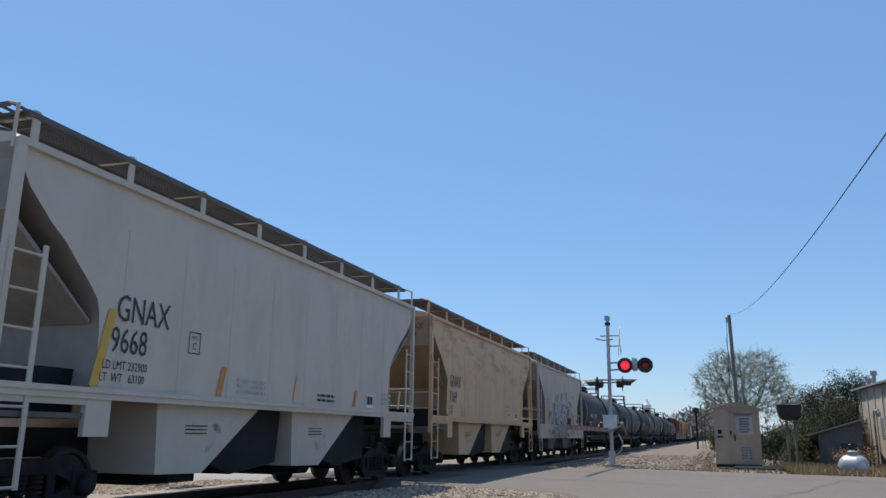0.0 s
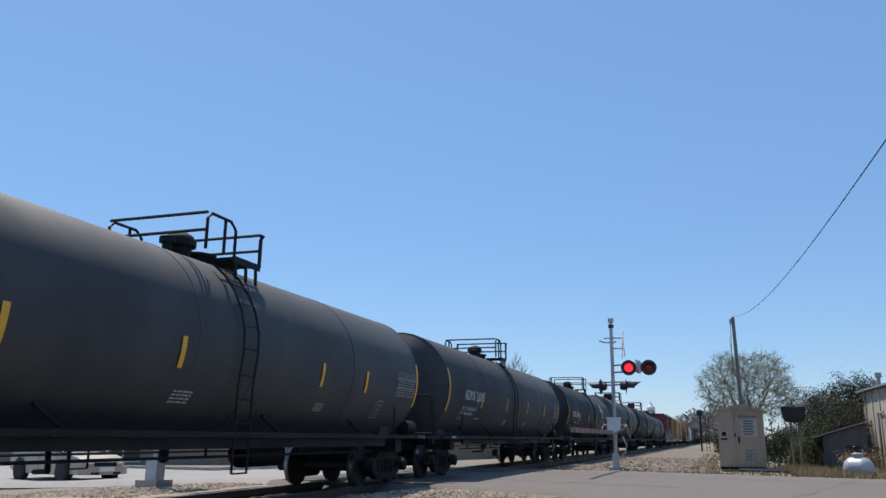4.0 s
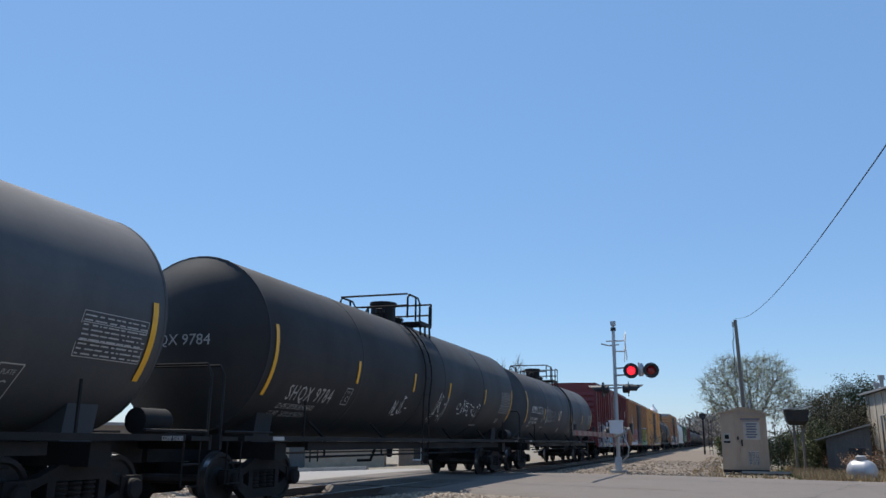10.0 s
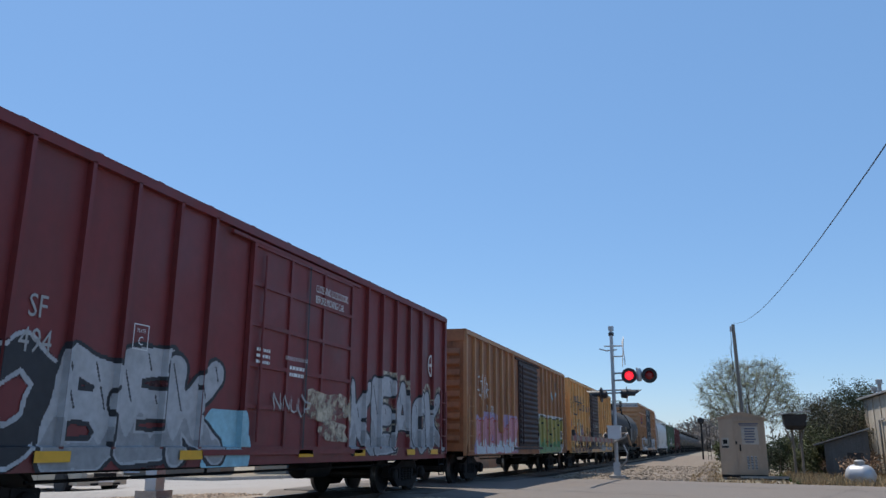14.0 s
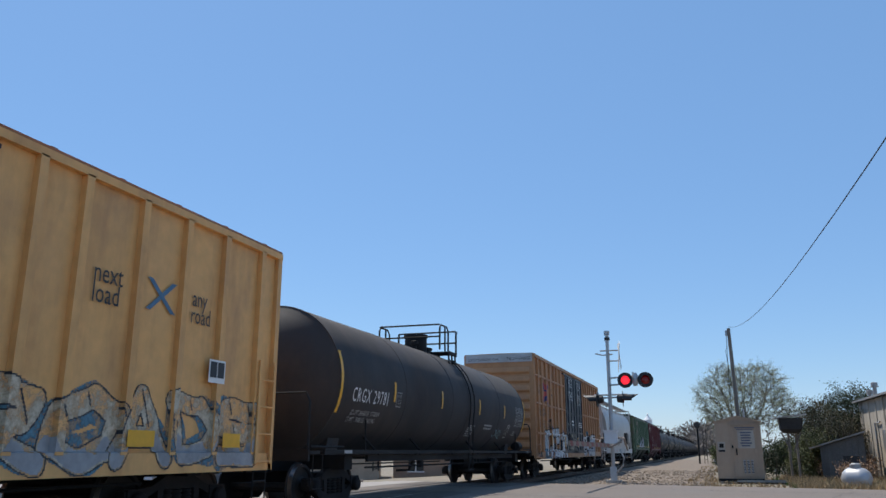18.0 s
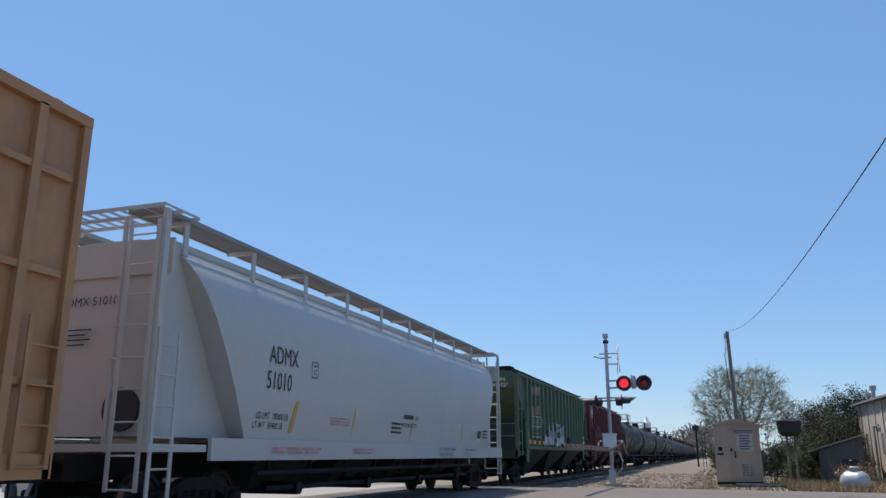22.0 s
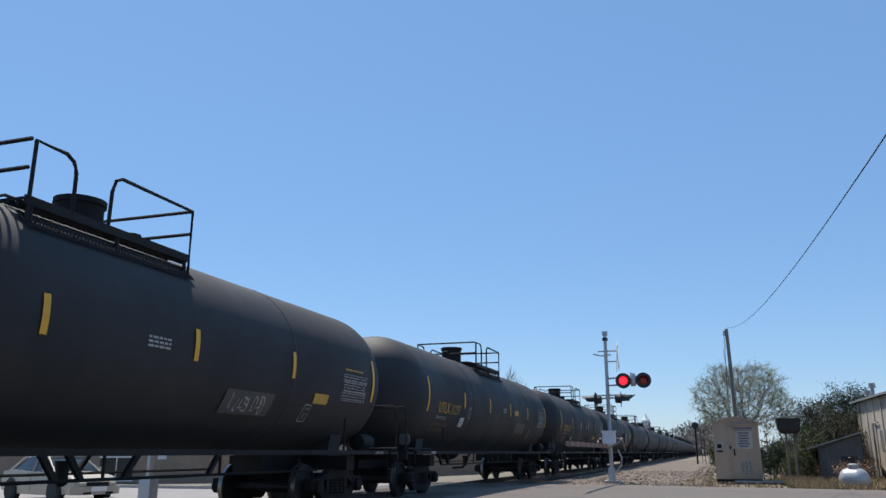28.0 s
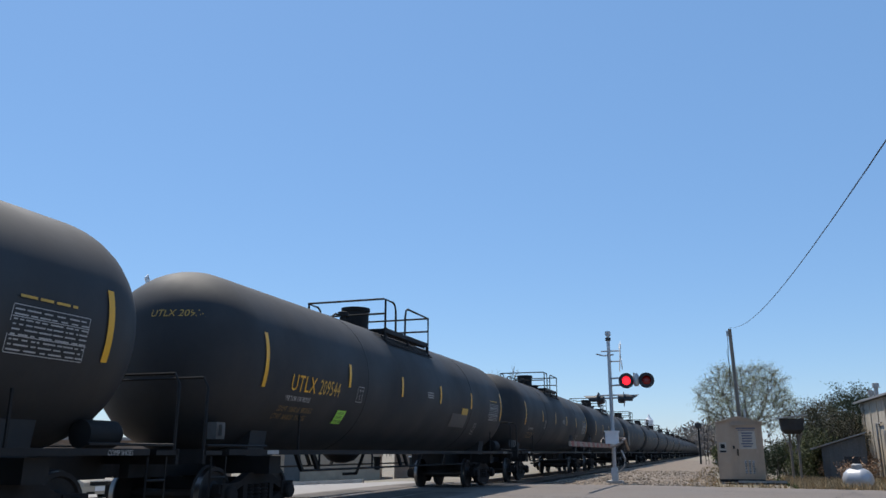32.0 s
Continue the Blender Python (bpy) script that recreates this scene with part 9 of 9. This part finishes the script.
def far_woods(name, runs, seed, label):
    """A long ragged belt of bare woods."""
    rnd = random.Random(seed)
    bm = bmesh.new()
    for x0, y0, x1, y1, n, h in runs:
        for k in range(n):
            f = rnd.random()
            x, y = x0 + (x1 - x0) * f + rnd.uniform(-8, 8), y0 + (y1 - y0) * f + rnd.uniform(-14, 14)
            hh = h * rnd.uniform(0.6, 1.1)
            for _ in range(34):
                a = Vector((rnd.gauss(0, 0.16) * hh, rnd.gauss(0, 0.16) * hh, rnd.uniform(0.25, 1.0) * hh))
                s = hh * rnd.uniform(0.02, 0.06)
                d = Vector((rnd.uniform(-1, 1), rnd.uniform(-1, 1), rnd.uniform(0.2, 1.4))).normalized()
                q = d.orthogonal().normalized()
                bm.faces.new([bm.verts.new(Vector((x, y, 0)) + a + d * s * u * 1.6 + q * s * v * 0.5) for u, v in ((-1, 0), (0, -1), (1, 0), (0, 1))])
            bm.faces.new([bm.verts.new(Vector((x, y, -0.6)) + p) for p in (Vector((-0.15, 0, 0)), Vector((0.15, 0, 0)), Vector((0.05, 0, hh * 0.7)), Vector((-0.05, 0, hh * 0.7)))])
    return tagged(new(name, mesh_of(name, bm, M["far_wood"], False)), label, "woods", kind="stuff")


far_woods("distant_woods", [(-70, 330, -14, 480, 110, 12), (-14, 430, 2, 520, 120, 15), (2, 260, 6, 420, 170, 12), (12, 150, 40, 200, 50, 7), (-200, 260, -70, 330, 90, 12), (30, 130, 160, 260, 80, 10)], 12, "bare brown woods along the horizon")


# ---- buildings on the near side ----
def old_building():
    """A long low shop whose side wall faces the track."""
    b = thing("old_shop", "stained white block building with a rusty tin roof edge", "building", at=(6.42, 41.4, -0.15), turn=1.7)
    w, d, h = 5.0, 11.5, 3.42
    wall = part("wall", rings(bmesh.new(), [[(0, -d, z), (w, -d, z), (w, 0, z), (0, 0, z)] for z in (0, h)]), M["stucco"], b, "stained white rendered wall")
    rf = bmesh.new()
    rings(rf, [[(-0.22, y, h), (w + 0.25, y, h + 0.9), (w + 0.25, y, h + 0.98), (-0.22, y, h + 0.08)] for y in (-d - 0.3, 0.3)])
    part("roof", rf, M["tin"], b, "rusty tin mono-pitch roof")
    for y in (0.0, -d):
        part("gable_infill", rings(bmesh.new(), [[(0, k, h), (w, k, h), (w, k, h + 0.85)] for k in (y - 0.02, y + 0.02)]), M["stucco"], b)
    for y, hh in ((-1.2, 0.5), (-2.3, 0.75)):
        part("roof_vent", lathe_z(bmesh.new(), [(h + 0.05, 0.08), (h + hh - 0.2, 0.08), (h + hh - 0.2, 0.14), (h + hh, 0.14), (h + hh + 0.02, 0.05)], 0.3, y, 10), M["tin"], b, "rusty metal roof vent")
    for k in range(8):
        y = -0.7 - k * 1.4
        part("pilaster", boxed((-0.035, 0.0, y - 0.07, y + 0.07, 0, h - 0.02)), M["stucco"], wall)
    part("downpipe", tubes([[(-0.07, -3.3, 0.1), (-0.07, -3.3, 2.4), (-0.07, -4.2, 2.42)]], 0.04, 8), M["tin"], b)
    part("panel", boxed((-0.03, 0.0, -5.2, -4.2, 1.3, 2.1)), M["tin"], b)
    return b


old_building()


def lean_to():
    s = thing("lean_to_shed", "blue-grey boarded lean-to shed with a tin roof", "shed", at=(3.85, 36.2, -0.14), turn=-7)
    w, d = 1.78, 2.4
    wall = part("wall", rings(bmesh.new(), [[(0.15, y, 0), (w, y, 0), (w, y, 1.93), (0.15, y, 1.42)] for y in (0.0, d)]), M["shed"], s, "blue-grey boarded walls")
    for k in range(7):
        x = 0.2 + k * 0.225
        part("board", boxed((x, x + 0.2, -0.02, 0.0, 0.02, 1.40 + (x - 0.15) * 0.315)), M["shed"], wall)
    part("roof", rings(bmesh.new(), [[(-0.25, y, 1.32), (w + 0.05, y, 1.97), (w + 0.05, y, 2.02), (-0.25, y, 1.37)] for y in (-0.2, d)]), M["tin"], s, "sloping tin roof")
    part("window", boxed((0.95, 1.55, -0.04, -0.02, 0.55, 1.05)), M["lamp_black"], s, "dark window opening")
    part("window_frame", boxed((0.9, 1.6, -0.06, -0.04, 1.05, 1.1), (0.9, 1.6, -0.06, -0.04, 0.5, 0.55), (0.9, 0.95, -0.06, -0.04, 0.5, 1.1), (1.55, 1.6, -0.06, -0.04, 0.5, 1.1)), M["shed"], s)
    return s


lean_to()


def gas_tank():
    t = thing("gas_tank", "small silver propane tank on short feet", "gas tank", at=(4.28, 29.7, -0.16), turn=62)
    r, z = 0.36, 0.37
    prof = [(-0.16 - 0.31 * math.cos(a), r * math.sin(a)) for a in [radians(k) for k in (5, 20, 40, 60, 80)]] + [(-0.16, r), (0.16, r)] + [(0.16 + 0.31 * math.cos(a), r * math.sin(a)) for a in [radians(k) for k in (80, 60, 40, 20, 5)]]
    part("shell", lathe_y(bmesh.new(), prof, 0, z, 28), M["lp"], t, "silver painted shell")
    part("dome", lathe_z(bmesh.new(), [(z + r - 0.05, 0.17), (z + r + 0.1, 0.17), (z + r + 0.14, 0.1)], 0, 0, 14), M["tin"], t, "rusty valve dome")
    for y in (-0.2, 0.2):
        part("foot", boxed((-0.25, 0.25, y - 0.05, y + 0.05, 0, 0.2)), M["tin"], t)


gas_tank()


def hopper_bin():
    f = thing("feed_bin", "rusty tin bin under a flat lid on a timber post", "bin", at=(2.95, 35.9, -0.14))
    part("bin", rings(bmesh.new(), [[(a * k, b * k, z) for a, b in ((-1, -1), (1, -1), (1, 1), (-1, 1))] for z, k in ((1.95, 0.28), (2.1, 0.40), (2.55, 0.45))]), M["grimy"], f, "dark tin bin")
    part("lid", rings(bmesh.new(), [[(-0.62, y, 2.53), (0.6, y, 2.68), (0.6, y, 2.72), (-0.62, y, 2.57)] for y in (-0.55, 0.55)]), M["tin"], f, "flat overhanging lid")
    part("post", tube(bmesh.new(), [(-0.12, 0, 0), (-0.12, 0, 2.0)], 0.05, 8), M["wood"], f)
    part("post", tube(bmesh.new(), [(0.2, 0.2, 0), (0.2, 0.2, 2.0)], 0.05, 8), M["wood"], f)
    part("brace", tubes([[(-0.05, 0, 1.2), (-0.38, 0, 2.0)], [(0.05, 0, 1.2), (0.36, 0, 2.0)]], 0.035, 5), M["wood"], f)


hopper_bin()


def shed_roof():
    r = thing("far_shed", "low shed with a pale tin roof among the trees", "shed", at=(4.3, 47.0, -0.15), turn=-8)
    part("wall", boxed((0, 4.5, 0, 4, 0, 2.5)), M["stucco"], r)
    part("roof", rings(bmesh.new(), [[(-0.3, y, 2.45), (4.8, y, 3.3), (4.8, y, 3.38), (-0.3, y, 2.53)] for y in (-0.3, 4.3)]), M["tin"], r)


shed_roof()


def grass(name, count, seed, where, material, height, label):
    rnd = random.Random(seed)
    bm = bmesh.new()
    for _ in range(count):
        x, y, z = where(rnd)
        for _ in range(4):
            a = rnd.uniform(0, 6.28)
            h = height * rnd.uniform(0.4, 1.2)
            dx, dy = math.cos(a) * 0.02, math.sin(a) * 0.02
            lx, ly = rnd.gauss(0, 0.35) * h, rnd.gauss(0, 0.35) * h
            bm.faces.new([bm.verts.new(p) for p in ((x - dx, y - dy, z), (x + dx, y + dy, z), (x + lx, y + ly, z + h))])
    return tagged(new(name, mesh_of(name, bm, material, False)), label, "grass", kind="stuff")


grass("dry_grass", 4200, 51, lambda r: (r.uniform(2.4, 12), 27.9 + 10 * r.random() ** 1.3, -0.16), M["grass"], 0.32, "dry tan grass along the road edge")
grass("green_grass", 1500, 52, lambda r: (r.uniform(2.2, 12), r.uniform(29, 40), -0.16), M["grass_g"], 0.2, "thin green grass")
grass("verge_weeds", 900, 53, lambda r: (r.uniform(-1.2, 2.2), 28.5 + 40 * r.random() ** 1.5, -0.16), M["grass"], 0.18, "sparse dry weeds in the gravel")


# ---- beyond the track ----
def low_building(x, y, w, d, h, turn, wall, label, doors):
    b = thing("low_building", label, "building", "", (x, y, -0.75), turn)
    part("wall", rings(bmesh.new(), [[(0, 0, z), (w, 0, z), (w, d, z), (0, d, z)] for z in (0, h)]), wall, b, "plain rendered wall")
    part("roof", boxed((-0.2, w + 0.2, -0.2, d + 0.2, h, h + 0.18)), M["tin"], b, "flat metal-edged roof")
    for k, (x0, x1, z0, z1, kind) in enumerate(doors):
        if kind == "door":
            part("door", boxed((x0, x1, -0.04, 0.0, z0, z1)), M["shed"], b)
        elif kind == "sign":
            part("sign", boxed((x0, x1, -0.05, 0.0, z0, z1)), M["white"], b, "small white sign")
        else:
            wd = part("window", boxed((x0, x1, -0.03, 0.0, z0, z1)), M["carglass"], b)
            part("window_frame", boxed((x0 - 0.06, x1 + 0.06, -0.05, 0.0, z0 - 0.08, z0), (x0 - 0.06, x1 + 0.06, -0.05, 0.0, z1, z1 + 0.08), ((x0 + x1) / 2 - 0.03, (x0 + x1) / 2 + 0.03, -0.05, 0.0, z0, z1)), M["white"], wd)
    return b


low_building(-46, 34, 19.0, 9, 2.5, 28, M["brickwall"], "low grey-brown workshop across the track", [(9.5, 10.8, 0.1, 1.5, "window"), (12.3, 14.2, 0.2, 1.5, "window"), (15.6, 16.1, 1.4, 1.75, "sign"), (3.0, 6.0, 0, 2.2, "door")])
low_building(-27.8, 44.5, 8.0, 8, 2.4, 22, M["tanwall"], "low tan building across the track", [(2.0, 3.0, 0.0, 2.0, "door")])
low_building(-20.0, 49, 6.0, 8, 2.2, 10, M["brickwall"], "low grey-brown outbuilding across the track", [(1.0, 2.0, 0.6, 1.5, "window")])


def fence():
    f = thing("board_fence", "low weathered board fence beyond the crossing", "fence", "", (-17.5, 52, -0.4), 60)
    for k in range(22):
        part("board", boxed((k * 0.3, k * 0.3 + 0.27, -0.02, 0.02, 0.05, 1.25 + 0.05 * math.sin(k * 2.3))), M["stucco"], f)
    part("rail", boxed((0, 6.6, 0.02, 0.06, 0.3, 0.4), (0, 6.6, 0.02, 0.06, 0.9, 1.0)), M["wood"], f)


fence()


def kerb():
    k = thing("kerb", "pale concrete kerb along the far road edge", "kerb", "", (0, 0, 0), kind="structure")
    for i in range(9):
        x0 = -13.4 - i * 2.0
        a, b = along(FAR, x0), along(FAR, x0 - 1.98)
        z0, z1 = drop(x0) * 0.9, drop(x0 - 1.98) * 0.9
        bm = rings(bmesh.new(), [[(x, y + p, z + q) for p, q in ((0.0, -0.1), (0.0, 0.12), (0.25, 0.12), (0.25, -0.1))] for x, y, z in ((x0, a, z0), (x0 - 1.98, b, z1))])
        part("kerbstone", bm, M["concrete"], k)


kerb()


# ---- the waiting car ----
def sedan():
    c = thing("sedan", "champagne sedan waiting on the road beyond the track", "car", "", (-20.6, 20.6, -0.37), 0)
    # local: x forwards
    G = M["gold"]
    body = bmesh.new()
    sect = [(-2.38, 0.55, 0.72, 0.62), (-2.3, 0.32, 0.93, 0.78), (-1.6, 0.25, 0.98, 0.86), (-0.6, 0.22, 0.95, 0.88), (0.6, 0.22, 0.93, 0.88), (1.3, 0.24, 0.90, 0.87), (2.0, 0.28, 0.80, 0.82), (2.3, 0.32, 0.70, 0.74), (2.42, 0.42, 0.60, 0.6)]
    rings(body, [[(x, -w * 0.96, lo), (x, -w, (lo + hi) / 2), (x, -w * 0.93, hi), (x, -w * 0.5, hi + 0.03), (x, w * 0.5, hi + 0.03), (x, w * 0.93, hi), (x, w, (lo + hi) / 2), (x, w * 0.96, lo)] for x, lo, hi, w in sect])
    part("body", body, G, c, "champagne metallic lower body")
    cab = bmesh.new()
    rings(cab, [[(x0, -w0, 0.92), (x0, w0, 0.92), (x1, w1, z1), (x1, -w1, z1)] for x0, w0, x1, w1, z1 in ((-1.75, 0.74, -1.75, 0.74, 0.96), (-1.72, 0.76, -1.05, 0.60, 1.38), (-0.9, 0.8, -0.7, 0.62, 1.44), (0.0, 0.82, 0.0, 0.62, 1.45), (0.9, 0.8, 0.35, 0.6, 1.40), (1.15, 0.78, 1.12, 0.75, 0.95))])
    part("cabin", cab, M["carglass"], c, "tinted glass house")
    part("roof", rings(bmesh.new(), [[(x, -w, z - 0.03), (x, w, z - 0.03), (x, w * 0.9, z + 0.03), (x, -w * 0.9, z + 0.03)] for x, w, z in ((-1.1, 0.6, 1.38), (-0.7, 0.64, 1.44), (0.0, 0.64, 1.455), (0.38, 0.61, 1.40))]), G, c)
    for s in (-1, 1):
        part("pillar", tubes([[(1.15, s * 0.77, 0.93), (0.36, s * 0.61, 1.40)]], 0.035, 6), G, c)
        part("pillar", tubes([[(-0.1, s * 0.83, 0.93), (-0.12, s * 0.64, 1.43)]], 0.04, 6), G, c)
        part("pillar", tubes([[(-1.75, s * 0.75, 0.95), (-1.08, s * 0.6, 1.39)]], 0.05, 6), G, c)
        part("mirror", rings(bmesh.new(), [[(0.82, s * 0.85, 0.95), (0.98, s * 0.85, 0.95), (0.98, s * 1.02, 0.97), (0.82, s * 1.02, 0.97)], [(0.82, s * 0.85, 1.07), (0.95, s * 0.85, 1.07), (0.95, s * 1.0, 1.07), (0.82, s * 1.0, 1.07)]]), G, c, "door mirror")
        part("door_seam", boxed((-0.105, -0.095, s * 0.885 - 0.004, s * 0.885 + 0.004, 0.32, 0.9), (0.995, 1.005, s * 0.88 - 0.004, s * 0.88 + 0.004, 0.32, 0.88)), M["steel"], c)
        part("door_handle", boxed((0.05, 0.22, s * 0.885 - 0.015, s * 0.885 + 0.015, 0.78, 0.82)), G, c)
        part("headlight", rings(bmesh.new(), [[(2.05, s * 0.79, 0.62), (2.32, s * 0.64, 0.58), (2.38, s * 0.42, 0.57)], [(2.02, s * 0.79, 0.76), (2.28, s * 0.64, 0.70), (2.34, s * 0.42, 0.67)], [(1.9, s * 0.7, 0.76), (2.1, s * 0.5, 0.72), (2.2, s * 0.42, 0.69)]], caps=False, closed=False), M["headlamp"], c, "clear headlight")
        for x in (-1.4, 1.38):
            w = part("wheel", lathe_y(bmesh.new(), [(s * 0.70, 0.2), (s * 0.70, 0.3), (s * 0.74, 0.33), (s * 0.89, 0.33), (s * 0.92, 0.3), (s * 0.92, 0.21)], x, 0.33, 24), M["rubber"], c, "black tyre")
            part("rim", lathe_y(bmesh.new(), [(s * 0.84, 0.21), (s * 0.915, 0.205), (s * 0.90, 0.08), (s * 0.92, 0.03)], x, 0.33, 16), M["chrome"], w, "silver alloy rim")
            part("wheel_arch", lathe_y(bmesh.new(), [(s * 0.70, 0.39), (s * 0.894, 0.39)], x, 0.34, 24), M["rubber"], c)
    part("grille", boxed((2.38, 2.43, -0.38, 0.38, 0.52, 0.64)), M["steel"], c)
    part("grille_bar", boxed((2.43, 2.445, -0.4, 0.4, 0.64, 0.67)), M["chrome"], c)
    part("bumper", rings(bmesh.new(), [[(2.3, -0.84, z), (2.47, -0.6, z), (2.52, 0, z), (2.47, 0.6, z), (2.3, 0.84, z), (2.1, 0.84, z), (2.1, -0.84, z)] for z in (0.26, 0.5)]), G, c)
    part("number_plate", boxed((2.515, 2.535, -0.26, 0.26, 0.36, 0.5)), M["white"], c, "blank plate")
    part("lower_intake", boxed((2.47, 2.50, -0.5, 0.5, 0.27, 0.34)), M["steel"], c)
    c.matrix_world = pose(-20.9, 21.8, -0.485, 0, 0, -18)
    return c


sedan()


# ---- what moves ----
def run(t):
    """How far the train has come after t seconds."""
    u = t / 16
    return 174.625 * u - 5.161 * u ** 2 + 3.258 * u ** 3 - 0.3255 * u ** 4


def motions():
    for car, middle in TRAIN:
        walk(car, [(t, pose(TRACK, middle - run(t), 0)) for t in range(0, 33, 2)])
    for car, wheels in WHEELS:
        middle = dict((c.name, m) for c, m in TRAIN)[car.name]
        ticks = [k / 30 for k in range(0, 961) if -22 < middle - run(k / 30) < 34]
        if not ticks:
            continue
        turn0 = run(ticks[0]) / 0.42
        steps = [(0.0, 0.0)] if ticks[0] > 0 else []
        steps += [(t, run(t) / 0.42 - turn0) for t in ticks]
        if ticks[-1] < 32:
            steps.append((32.0, steps[-1][1]))
        for w, d in wheels:
            walk(w, [(t, Matrix.Translation((0, d, 0.42)) @ Matrix.Rotation(a, 4, "X")) for t, a in steps])


motions()
